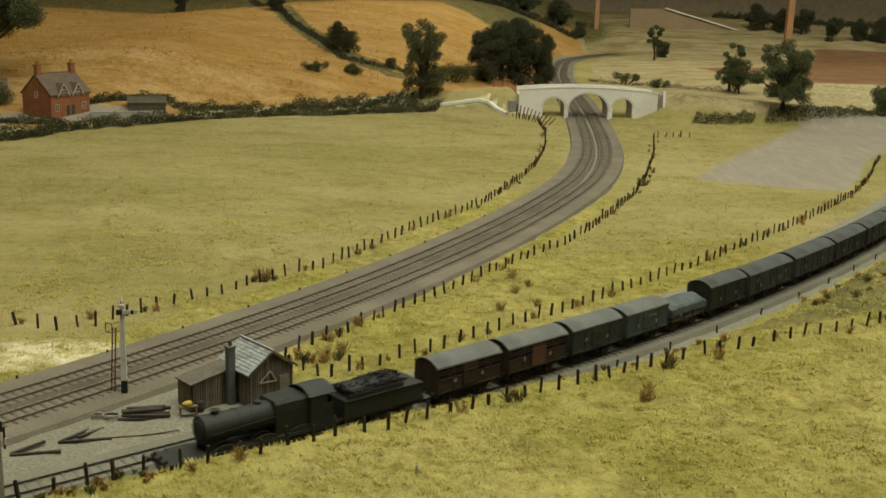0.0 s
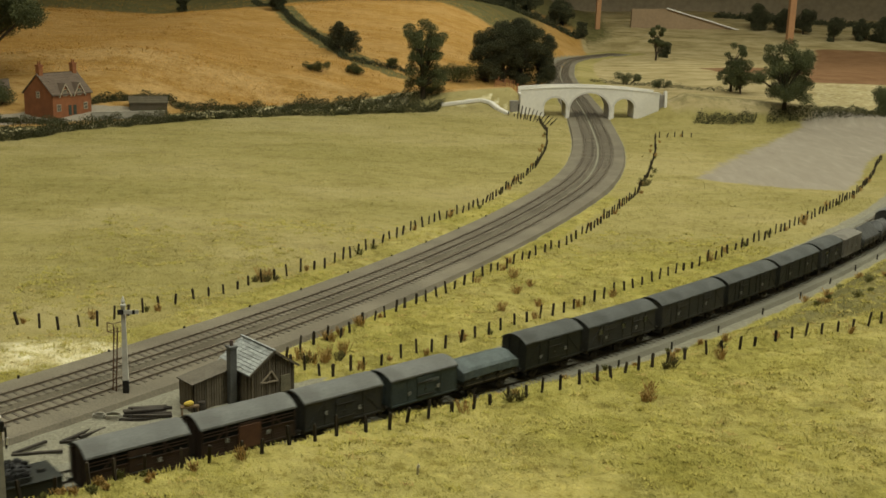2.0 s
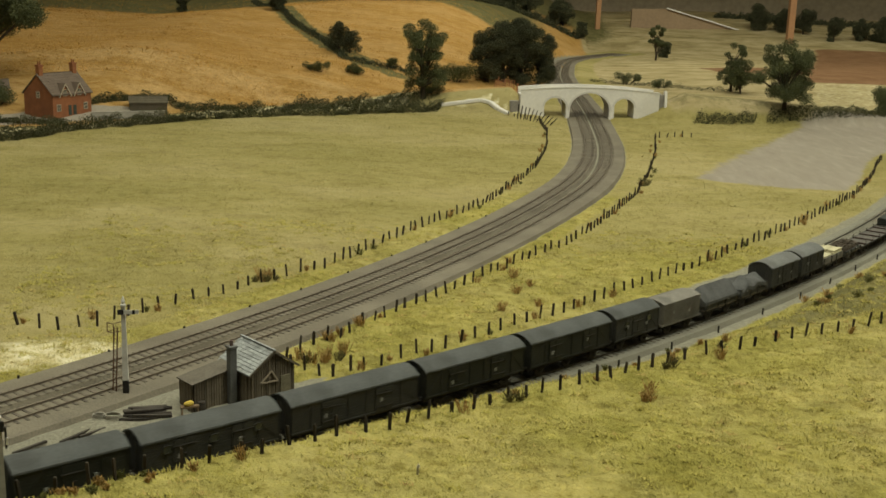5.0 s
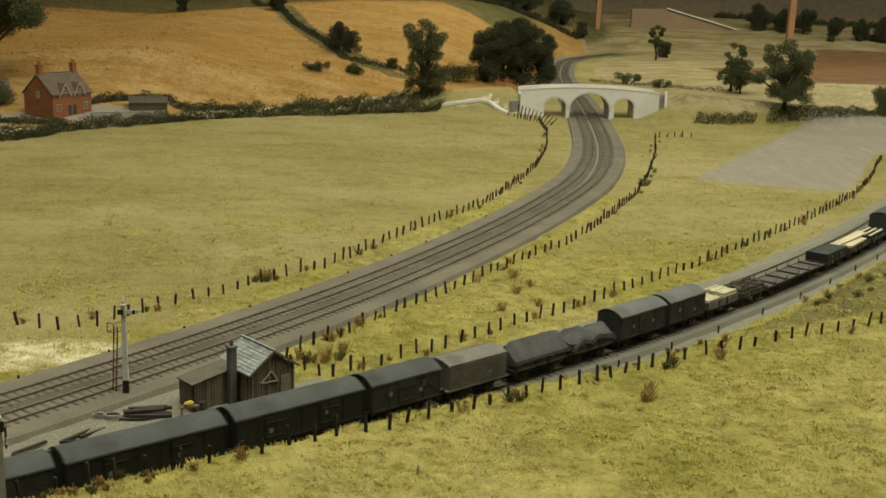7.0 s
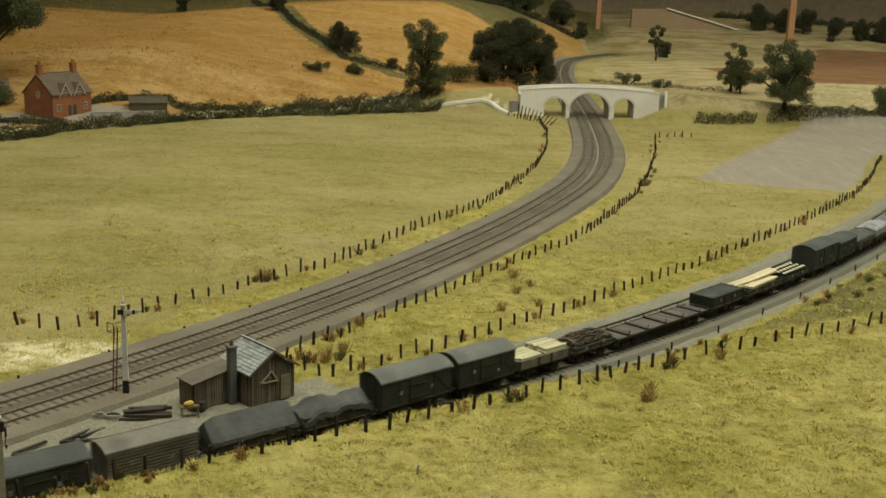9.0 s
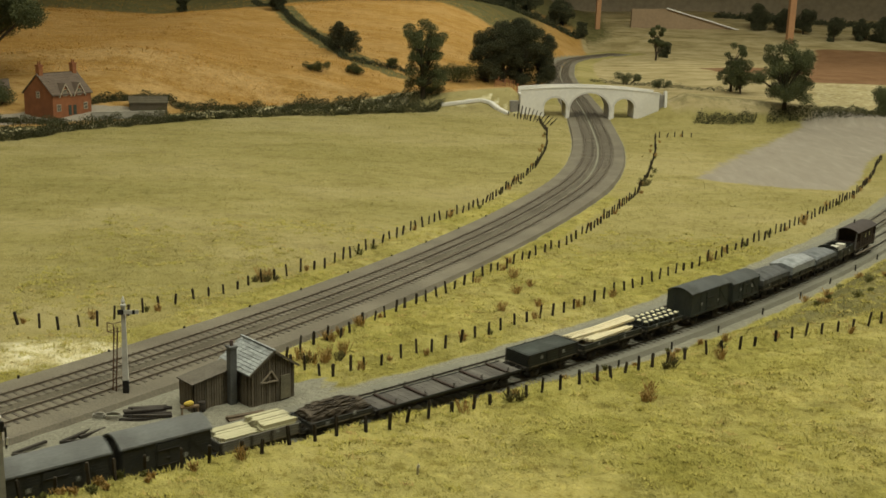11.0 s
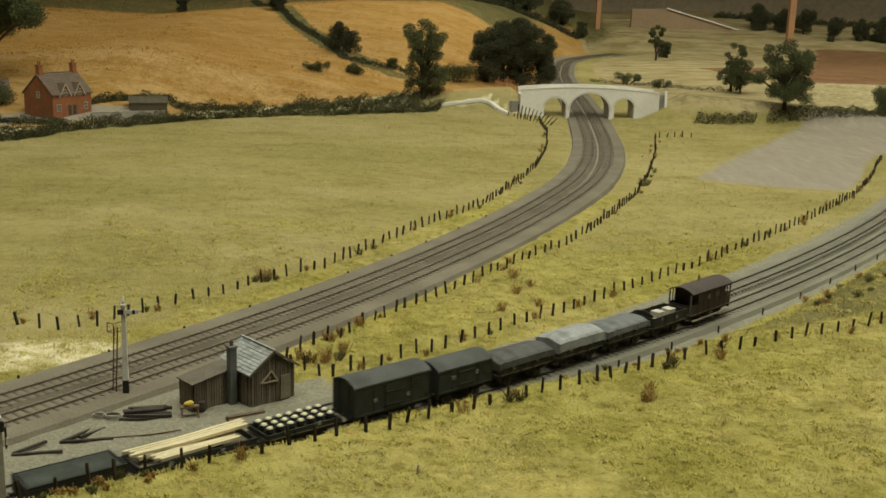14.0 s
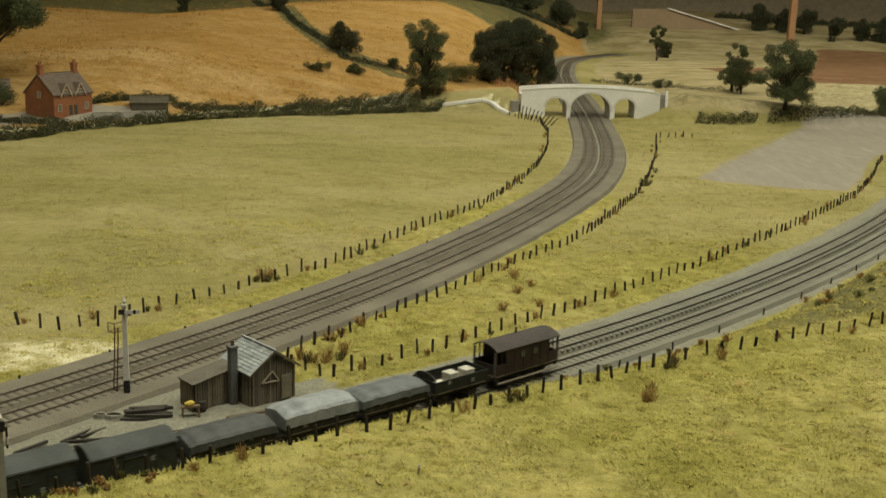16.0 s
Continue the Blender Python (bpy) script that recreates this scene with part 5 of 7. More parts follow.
def plaster_lip():
    """Bare white plaster edge where the lane bank meets the bridge."""
    top = thing("plaster_bank_edge", Matrix(), "rough white plaster edge of the lane bank", "edging")
    pts = [(-0.02, 3.548), (0.05, 3.543), (0.103, 3.538), (0.135, 3.522), (0.160, 3.500), (0.190, 3.470)]
    zs = [max(ground_z(*q), 0.0) for q in pts]
    bm = B()
    for k, ((xa, ya), (xb, yb)) in enumerate(zip(pts, pts[1:])):
        bar(bm, (xa, ya, zs[k] + 0.001), (xb, yb, zs[k + 1] + 0.001), 0.014 + 0.004 * (k % 2), 0.012)
    part("lip", bm, PLASTER, top, bevel=0.002)


plaster_lip()

# ---- cottage ----
BRICK = mat("orange_red_brick", (0.250, 0.098, 0.042), 0.9, 0.25, 60, 500, 0.3, dirt=(0.17, 0.07, 0.035), dirt_amount=0.4)
SLATE = mat("brown_grey_slate", (0.120, 0.088, 0.064), 0.8, 0.25, 60, 400, 0.3, island=0.3)
CREAM = mat("cream_window_paint", (0.38, 0.32, 0.23), 0.7, 0.15, 60, 400, 0.1)


def gable(bm, x0, x1, y0, y1, z0, eave, ridge):
    """Walls and gables of a house whose ridge runs along x."""
    extrude(bm, [(y0, z0), (y1, z0), (y1, eave), ((y0 + y1) / 2, ridge), (y0, eave)], x0, x1)


def pitched_roof(top, x0, x1, y0, y1, eave, ridge, over, material, thick=0.0022, rows=9, cols=16, seed=1):
    """Two slopes of overlapping slates, each slope a part, with a ridge tile."""
    ym = (y0 + y1) / 2
    rng = random.Random(seed)
    for ya in (y0, y1):
        s = -1 if ya == y0 else 1
        slope = part("roof_slope", _slab_slope(x0, x1, ya, ym, eave, ridge, over, s, thick), material, top)
        for i in range(rows):
            for j in range(cols):
                u0, u1 = i / rows, (i + 1.15) / rows
                xa = x0 - over + (x1 - x0 + 2 * over) * (j + (0.5 if i % 2 else 0) * 0.5) / cols
                xb = min(xa + (x1 - x0 + 2 * over) / cols - 0.0002, x1 + over)
                bm = B()
                lift = thick + rng.uniform(0.0002, 0.0007)

                def at(u):
                    u = min(u, 1.0)
                    return ya + s * over * (1 - u) + (ym - ya) * u, eave - over * 0.7 * (1 - u) + (ridge - eave) * u
                (p0, q0), (p1, q1) = at(u0), at(u1)
                vs = [bm.verts.new((x, p, q + l)) for x in (xa, xb) for p, q, l in ((p0, q0, lift + 0.0008), (p1, q1, lift - 0.0001), (p0, q0, lift - 0.0004), (p1, q1, lift - 0.0008))]
                for f in ((0, 1, 3, 2), (4, 6, 7, 5), (0, 4, 5, 1), (2, 3, 7, 6), (0, 2, 6, 4), (1, 5, 7, 3)):
                    bm.faces.new([vs[k] for k in f])
                part("slate", bm, material, slope)
    bm = B()
    bar(bm, (x0 - over, ym, ridge + thick + 0.0008), (x1 + over, ym, ridge + thick + 0.0008), 0.003, 0.002)
    part("ridge_tile", bm, material, top)


def _slab_slope(x0, x1, ya, ym, eave, ridge, over, s, thick):
    bm = B()
    a = (ya + s * over, eave - over * 0.7)
    extrude(bm, [a, (ym, ridge), (ym, ridge + thick), (a[0], a[1] + thick)], x0 - over, x1 + over)
    return bm


def window(top, x, y, z, w, h, out, along_x=True):
    bm = B()
    g = 0.0006 * out
    if along_x:
        box(bm, x - w / 2, x + w / 2, *sorted((y, y + g)), z, z + h)
    else:
        box(bm, *sorted((x, x + g)), y - w / 2, y + w / 2, z, z + h)
    win = part("window", bm, GLASS, top, "dark glazed sash window")
    bm = B()
    g2 = 0.0018 * out
    t = 0.0016
    for a0, a1, b0, b1 in ((-w / 2 - t, w / 2 + t, -t, 0), (-w / 2 - t, w / 2 + t, h, h + t), (-w / 2 - t, -w / 2, 0, h), (w / 2, w / 2 + t, 0, h), (-t / 3, t / 3, 0, h), (-w / 2, w / 2, h / 2 - t / 3, h / 2 + t / 3)):
        if along_x:
            box(bm, x + a0, x + a1, *sorted((y, y + g2)), z + b0, z + b1)
        else:
            box(bm, *sorted((x, x + g2)), y + a0, y + a1, z + b0, z + b1)
    part("window_frame", bm, CREAM, win)


def build_cottage():
    top = thing("cottage", pose(-1.063, 2.992, ground_z(-1.06, 3.04) + 0.001, 0, 0, 63), "red brick cottage with twin front gables and tall chimneys", "house")
    L, D, E, R = 0.140, 0.107, 0.058, 0.109
    bm = B()
    gable(bm, 0, L, 0, D, -0.01, E, R)
    part("wall", bm, BRICK, top)
    pitched_roof(top, 0, L, 0, D, E, R, 0.004, SLATE, rows=8, cols=14)
    for x in (0.043, 0.095):
        bm = B()
        w = 0.019
        v = [bm.verts.new(p) for p in ((x - w, -0.001, E - 0.004), (x + w, -0.001, E - 0.004), (x, -0.001, E + 0.024), (x - w, 0.03, E - 0.004), (x + w, 0.03, E - 0.004), (x, 0.034, E + 0.024))]
        for f in ((0, 1, 2), (3, 5, 4), (0, 2, 5, 3), (1, 4, 5, 2), (0, 3, 4, 1)):
            bm.faces.new([v[i] for i in f])
        dormer = part("front_gable", bm, BRICK, top)
        for s in (-1, 1):
            bm = B()
            a, b = (x + s * (w + 0.003), E - 0.008), (x, E + 0.027)
            q = [bm.verts.new((p[0], y, p[1] + dz)) for p in (a, b) for y in (-0.004, 0.036) for dz in (0, 0.002)]
            for f in ((0, 1, 3, 2), (4, 6, 7, 5), (0, 4, 5, 1), (2, 3, 7, 6), (0, 2, 6, 4), (1, 5, 7, 3)):
                bm.faces.new([q[i] for i in f])
            part("gable_roof", bm, SLATE, dormer)
            bm = B()
            bar(bm, (a[0], -0.0045, a[1] + 0.0005), (b[0], -0.0045, b[1] + 0.0005), 0.0012, 0.0026)
            part("bargeboard", bm, CREAM, dormer)
        window(top, x, -0.0012, E - 0.004, 0.011, 0.015, -1)
    for x in (0.020, 0.118):
        window(top, x, 0, 0.014, 0.011, 0.016, -1)
    window(top, 0, D * 0.5, 0.048, 0.009, 0.015, -1, False)
    for x in (0.060, 0.078):
        bm = B()
        box(bm, x - 0.005, x + 0.005, -0.0015, 0, 0.0, 0.027)
        part("door", bm, mat("dark_green_door", (0.04, 0.05, 0.04), 0.7, 0.2, 60, 400, 0.1), top, "dark panelled door")
    for x in (0.008, L - 0.010):
        bm = B()
        box(bm, x - 0.007, x + 0.007, D / 2 - 0.006, D / 2 + 0.006, R - 0.012, R + 0.026)
        box(bm, x - 0.0085, x + 0.0085, D / 2 - 0.0075, D / 2 + 0.0075, R + 0.022, R + 0.027)
        stack = part("chimney", bm, BRICK, top)
        for dx in (-0.0035, 0.0035):
            bm = B()
            rod(bm, (x + dx, D / 2, R + 0.027), (x + dx, D / 2, R + 0.036), 0.0022, 0.0017, 8)
            part("chimney_pot", bm, BRICK, stack)
    # lower house beyond, partly behind its bush
    top = thing("outhouse", pose(-1.345, 3.14, ground_z(-1.33, 3.14), 0, 0, 25), "low red brick outbuilding beside the cottage", "shed")
    bm = B()
    gable(bm, 0, 0.10, 0, 0.06, -0.01, 0.03, 0.05)
    part("wall", bm, BRICK, top)
    pitched_roof(top, 0, 0.10, 0, 0.06, 0.03, 0.05, 0.003, SLATE, rows=4, cols=8)
    bm = B()
    box(bm, 0.085, 0.097, -0.004, -0.0005, 0.0, 0.022)
    part("door", bm, CREAM, top, "cream plank door")
    # dark shed behind the hedge
    top = thing("field_shed", pose(-0.915, 3.20, ground_z(-0.86, 3.23), 0, 0, 18), "low brown shed with a mossy roof behind the hedge", "shed")
    bm = B()
    gable(bm, 0, 0.105, 0, 0.055, -0.01, 0.030, 0.044)
    part("wall", bm, mat("dark_tarred_boards", (0.085, 0.070, 0.045), 0.9, 0.3, 60, 400, 0.3), top)
    pitched_roof(top, 0, 0.105, 0, 0.055, 0.030, 0.044, 0.003, mat("mossy_brown_roof", (0.095, 0.080, 0.052), 0.9, 0.3, 60, 400, 0.3), rows=3, cols=6)
    # pale garden wall
    top = thing("garden_wall", pose(-0.985, 3.075, ground_z(-0.95, 3.08), 0, 0, 27), "pale grey garden wall beside the cottage", "wall")
    bm = B()
    box(bm, 0.0, 0.20, 0, 0.006, -0.01, 0.016)
    part("wall", bm, mat("pale_grey_render", (0.30, 0.28, 0.235), 0.9, 0.2, 40, 300, 0.2), top)
    bm = B()
    box(bm, -0.001, 0.201, -0.001, 0.007, 0.016, 0.018)
    part("coping", bm, mat("pale_grey_render", (0.30, 0.28, 0.235)), top)


build_cottage()

# ---- platelayers' hut ----
BOARDS = mat("silvered_vertical_boards", (0.150, 0.124, 0.086), 0.9, 0.35, 80, 700, 0.35, per_object=0.7)
HUT_SLATE = mat("blue_grey_slates", (0.29, 0.30, 0.285), 0.75, 0.3, 80, 500, 0.25, per_object=0.6)
FELT = mat("brown_felt_roof", (0.125, 0.108, 0.082), 0.95, 0.3, 60, 500, 0.4)
STACK = mat("grey_rendered_stack", (0.125, 0.125, 0.115), 0.9, 0.25, 60, 500, 0.3)


def board_wall(top, p0, p1, z_at, seed, pitch=0.0026):
    """Upright boards from p0 to p1 in plan; z_at(u) gives the top along the way."""
    rng = random.Random(seed)
    p0, p1 = Vector(p0), Vector(p1)
    n = max(2, int((p1 - p0).length / pitch))
    d = (p1 - p0) / n
    nrm = Vector((d.y, -d.x)).normalized()
    for i in range(n):
        a, b = p0 + d * (i + 0.09), p0 + d * (i + 0.91)
        o = rng.uniform(0.0, 0.0005)
        bm = B()
        v = []
        for p, u in ((a, i / n), (b, (i + 1) / n)):
            for off in (o, 0.0012 + o):
                q = p + nrm * off
                v += [bm.verts.new((q.x, q.y, -0.004)), bm.verts.new((q.x, q.y, z_at(u) - 0.0002))]
        for f in ((0, 1, 3, 2), (4, 6, 7, 5), (0, 4, 5, 1), (2, 3, 7, 6), (0, 2, 6, 4), (1, 5, 7, 3)):
            bm.faces.new([v[k] for k in f])
        part("board", bm, BOARDS, top)


def build_hut():
    # x runs along the gable wall, y towards the back
    g = ground_z(-0.175, 1.02) + 0.0005
    top = thing("lineside_hut", pose(-0.1765, 0.985, g, 0, 0, 42.7), "weathered board hut with slate roof, lean-to and stack", "hut")
    W, D, E, R = 0.0480, 0.051, 0.0325, 0.0490
    bm = B()
    extrude(bm, [(0.0012, -0.004), (D - 0.001, -0.004), (D - 0.001, E - 0.001), (0.0012, E - 0.001)], 0.0012, W - 0.0012)
    v = [bm.verts.new(p) for p in ((0.0012, 0.0012, E - 0.001), (W - 0.0012, 0.0012, E - 0.001), (W / 2, 0.0012, R - 0.002), (0.0012, D - 0.001, E - 0.001), (W - 0.0012, D - 0.001, E - 0.001), (W / 2, D - 0.001, R - 0.002))]
    for f in ((0, 1, 2), (3, 5, 4), (0, 2, 5, 3), (1, 4, 5, 2)):
        bm.faces.new([v[i] for i in f])
    part("core", bm, mat("dark_hut_inside", (0.03, 0.026, 0.02), 0.95, 0.2, 60, 500, 0.1), top)
    board_wall(top, (0, 0), (W, 0), lambda u: E + (R - E) * (1 - abs(2 * u - 1)) - 0.001, 1)
    board_wall(top, (0, D), (0, 0), lambda u: E - 0.0012, 2)
    board_wall(top, (W, 0), (W, D), lambda u: E - 0.0012, 3)
    bm = B()
    for a, b in (((W * 0.20, 0.0205), (W * 0.45, 0.0305)), ((W * 0.45, 0.0305), (W * 0.60, 0.0195)), ((W * 0.20, 0.0205), (W * 0.60, 0.0195))):
        bar(bm, (a[0], -0.0025, a[1]), (b[0], -0.0025, b[1]), 0.0010, 0.0014)
    part("triangle_frame", bm, mat("bare_pale_stick", (0.36, 0.30, 0.21), 0.85, 0.2, 80, 500, 0.2), top, "pale wooden triangle hung on the gable")
    bm = B()
    box(bm, W * 0.66, W * 0.88, -0.0030, -0.0018, 0.0, 0.0235)
    part("door", bm, mat("faded_hut_door", (0.20, 0.178, 0.115), 0.9, 0.3, 80, 500, 0.3), top, "faded plank door")
    # roof, ridge along y
    for s in (-1, 1):
        xe, ze = (-0.004, E - 0.0026) if s < 0 else (W + 0.004, E - 0.0026)
        bm = B()
        v = [bm.verts.new((x, y, z + dz)) for x, z in ((xe, ze), (W / 2, R)) for y in (-0.004, D + 0.003) for dz in (0, 0.001)]
        for f in ((0, 1, 3, 2), (4, 6, 7, 5), (0, 4, 5, 1), (2, 3, 7, 6), (0, 2, 6, 4), (1, 5, 7, 3)):
            bm.faces.new([v[k] for k in f])
        slope = part("roof_slope", bm, HUT_SLATE, top)
        rng = random.Random(8 + s)
        rows, cols = 9, 13
        for i in range(rows):
            for j in range(cols):
                u0, u1 = i / rows, min(1.0, (i + 1.2) / rows)
                y0 = -0.0044 + (D + 0.0078) * (j + (0.5 if i % 2 else 0)) / (cols + 0.5)
                y1 = y0 + (D + 0.0078) / (cols + 0.5) - 0.00015
                lift = 0.0011 + rng.uniform(0, 0.0004)
                bm = B()
                v = [bm.verts.new((xe + (W / 2 - xe) * u, y, ze + (R - ze) * u + lift + dz)) for u, dd in ((u0 - 0.01, 0.0006), (u1, 0.0)) for y in (y0, y1) for dz in (dd, dd - 0.0006)]
                for f in ((0, 1, 3, 2), (4, 6, 7, 5), (0, 4, 5, 1), (2, 3, 7, 6), (0, 2, 6, 4), (1, 5, 7, 3)):
                    bm.faces.new([v[k] for k in f])
                part("slate", bm, HUT_SLATE, slope)
    bm = B()
    bar(bm, (W / 2, -0.0045, R + 0.0022), (W / 2, D + 0.0035, R + 0.0022), 0.0022, 0.0014)
    part("ridge_tile", bm, HUT_SLATE, top)
    for s in (-1, 1):
        bm = B()
        bar(bm, (W / 2 + s * (W / 2 + 0.004), -0.0042, E - 0.0022), (W / 2, -0.0042, R + 0.0008), 0.0010, 0.0022)
        part("bargeboard", bm, BOARDS, top)
    # stack
    bm = B()
    box(bm, -0.0118, -0.0046, 0.0165, 0.0235, -0.004, 0.0545)
    box(bm, -0.0126, -0.0038, 0.0157, 0.0243, 0.0535, 0.0560)
    stack = part("chimney", bm, STACK, top, bevel=0.0003)
    bm = B()
    rod(bm, (-0.0082, 0.020, 0.0560), (-0.0082, 0.020, 0.0610), 0.0019, 0.0015, 8)
    part("chimney_pot", bm, mat("dark_clay_pot", (0.09, 0.06, 0.05), 0.85), stack)
    # lean-to
    o, y0, y1 = -0.047, 0.0245, 0.0480
    bm = B()
    v = [bm.verts.new(p) for p in ((o + 0.001, y0 + 0.001, -0.004), (-0.002, y0 + 0.001, -0.004), (-0.002, y0 + 0.001, 0.0315), (o + 0.001, y0 + 0.001, 0.0240), (o + 0.001, y1, -0.004), (-0.002, y1, -0.004), (-0.002, y1, 0.0315), (o + 0.001, y1, 0.0240))]
    for f in ((0, 1, 2, 3), (4, 7, 6, 5), (0, 3, 7, 4), (1, 5, 6, 2), (3, 2, 6, 7), (0, 4, 5, 1)):
        bm.faces.new([v[i] for i in f])
    part("lean_to", bm, mat("dark_hut_inside", (0.03, 0.026, 0.02)), top)
    board_wall(top, (o, y0), (-0.010, y0), lambda u: 0.0245 + 0.0062 * u, 5)
    board_wall(top, (o, y1), (o, y0), lambda u: 0.0243, 6)
    bm = B()
    v = [bm.verts.new((x, y, z + dz)) for x, z in ((o - 0.003, 0.0241), (-0.001, 0.0324)) for y in (y0 - 0.003, y1 + 0.002) for dz in (0, 0.0012)]
    for f in ((0, 1, 3, 2), (4, 6, 7, 5), (0, 4, 5, 1), (2, 3, 7, 6), (0, 2, 6, 4), (1, 5, 7, 3)):
        bm.faces.new([v[k] for k in f])
    part("lean_to_roof", bm, FELT, top)


build_hut()

# ---- signals ----
WHITE = mat("weathered_white_paint", (0.62, 0.60, 0.54), 0.75, 0.15, 80, 500, 0.1, dirt=(0.38, 0.34, 0.27), dirt_amount=0.5)
BLACK = mat("dull_black_paint", (0.022, 0.020, 0.018), 0.75, 0.3, 80, 500, 0.1)
RUST = mat("rusty_ladder_steel", (0.13, 0.075, 0.045), 0.8, 0.3, 100, 600, 0.2)


def build_signal():
    top = thing("railway_signal", pose(-0.3008, 1.007, ground_z(-0.3008, 1.007), 0, 0, 10), "white semaphore signal post with a black base and ladder", "signal")
    bm = B()
    bmesh.ops.create_cone(bm, cap_ends=True, segments=4, radius1=0.0040, radius2=0.0039, depth=0.022, matrix=Matrix.Translation((0, 0, 0.008)) @ Matrix.Rotation(0.785, 4, "Z"))
    part("post_base", bm, BLACK, top, "dull black base")
    bm = B()
    bmesh.ops.create_cone(bm, cap_ends=True, segments=4, radius1=0.0038, radius2=0.0024, depth=0.074, matrix=Matrix.Translation((0, 0, 0.056)) @ Matrix.Rotation(0.785, 4, "Z"))
    part("post", bm, WHITE, top)
    bm = B()
    rod(bm, (0, 0, 0.093), (0, 0, 0.0945), 0.0028, 0.0026, 8)
    rod(bm, (0, 0, 0.0945), (0, 0, 0.0975), 0.0012, 0.0020, 8)
    rod(bm, (0, 0, 0.0975), (0, 0, 0.103), 0.0018, 0.0002, 8)
    part("finial", bm, WHITE, top)
    bm = B()
    box(bm, 0.001, 0.0145, -0.0033, -0.0027, 0.0855, 0.0895)
    arm = part("arm", bm, WHITE, top, "white signal arm with a black bar")
    bm = B()
    box(bm, 0.0085, 0.0110, -0.0036, -0.0032, 0.0854, 0.0896)
    part("arm_bar", bm, BLACK, arm)
    bm = B()
    box(bm, -0.0050, 0.0005, -0.0034, -0.0027, 0.0850, 0.0900)
    part("spectacle", bm, BLACK, top)
    bm = B()
    box(bm, -0.0020, 0.0020, 0.0022, 0.0060, 0.0800, 0.0850)
    part("lamp", bm, BLACK, top)
    lad = thing("signal_ladder", pose(-0.3120, 1.011, ground_z(-0.3120, 1.011), 0, 0, 62), "rusty steel ladder leaning to the signal platform", "ladder")
    for y in (-0.0022, 0.0022):
        bm = B()
        bar(bm, (-0.002, y, -0.002), (0.003, y, 0.0690), 0.0009, 0.0009)
        part("stile", bm, RUST, lad)
    for i in range(17):
        bm = B()
        z = 0.003 + i * 0.0039
        x = -0.002 + 0.005 * z / 0.069
        bar(bm, (x, -0.0022, z), (x, 0.0022, z), 0.0004, 0.0004)
        part("rung", bm, RUST, lad)
    bm = B()
    for a, b in (((-0.004, -0.004, 0.066), (0.010, -0.004, 0.066)), ((-0.004, 0.004, 0.066), (0.010, 0.004, 0.066)), ((-0.004, -0.004, 0.066), (-0.004, 0.004, 0.066)), ((-0.004, -0.004, 0.066), (-0.004, -0.004, 0.075)), ((-0.004, 0.004, 0.066), (-0.004, 0.004, 0.075)), ((-0.004, -0.004, 0.075), (-0.004, 0.004, 0.075)), ((-0.004, -0.004, 0.075), (0.006, -0.004, 0.075))):
        bar(bm, a, b, 0.0006, 0.0006)
    part("platform", bm, RUST, lad)
    # second post close to the bank's edge
    x, y = -0.3065, 0.7225
    top = thing("railway_signal", pose(x, y, ground_z(x, y), 0, 0, 30), "tall grey-white signal post on the bank", "signal")
    bm = B()
    bmesh.ops.create_cone(bm, cap_ends=True, segments=4, radius1=0.0034, radius2=0.0030, depth=0.105, matrix=Matrix.Translation((0, 0, 0.0425)) @ Matrix.Rotation(0.785, 4, "Z"))
    part("post", bm, mat("greyed_white_post", (0.36, 0.345, 0.30), 0.8, 0.2, 80, 500, 0.1, dirt=(0.22, 0.20, 0.16), dirt_amount=0.5), top)
    bm = B()
    box(bm, -0.0034, 0.0034, -0.0042, -0.0026, 0.0855, 0.0930)
    part("bracket", bm, BLACK, top)
    bm = B()
    rod(bm, (0, 0, 0.095), (0, 0, 0.098), 0.0028, 0.0012, 8)
    part("cap", bm, WHITE, top)
    bm = B()
    bar(bm, (0.0045, -0.002, 0.072), (0.0045, -0.002, 0.088), 0.0014, 0.0014)
    part("indicator", bm, BLACK, top)
    bm = B()
    bar(bm, (0.0050, -0.0026, 0.0750), (0.0050, -0.0026, 0.0800), 0.0017, 0.0017)
    part("indicator_plate", bm, WHITE, top)


build_signal()

# ---- yard clutter ----
BEAM = mat("creosoted_old_beams", (0.055, 0.046, 0.036), 0.9, 0.35, 80, 600, 0.3, per_object=0.5)


def beam(top, p0, p1, w=0.0032, h=0.0026, material=None, name="beam"):
    bm = B()
    bar(bm, p0, p1, w, h)
    return part(name, bm, material or BEAM, top, bevel=0.0002)


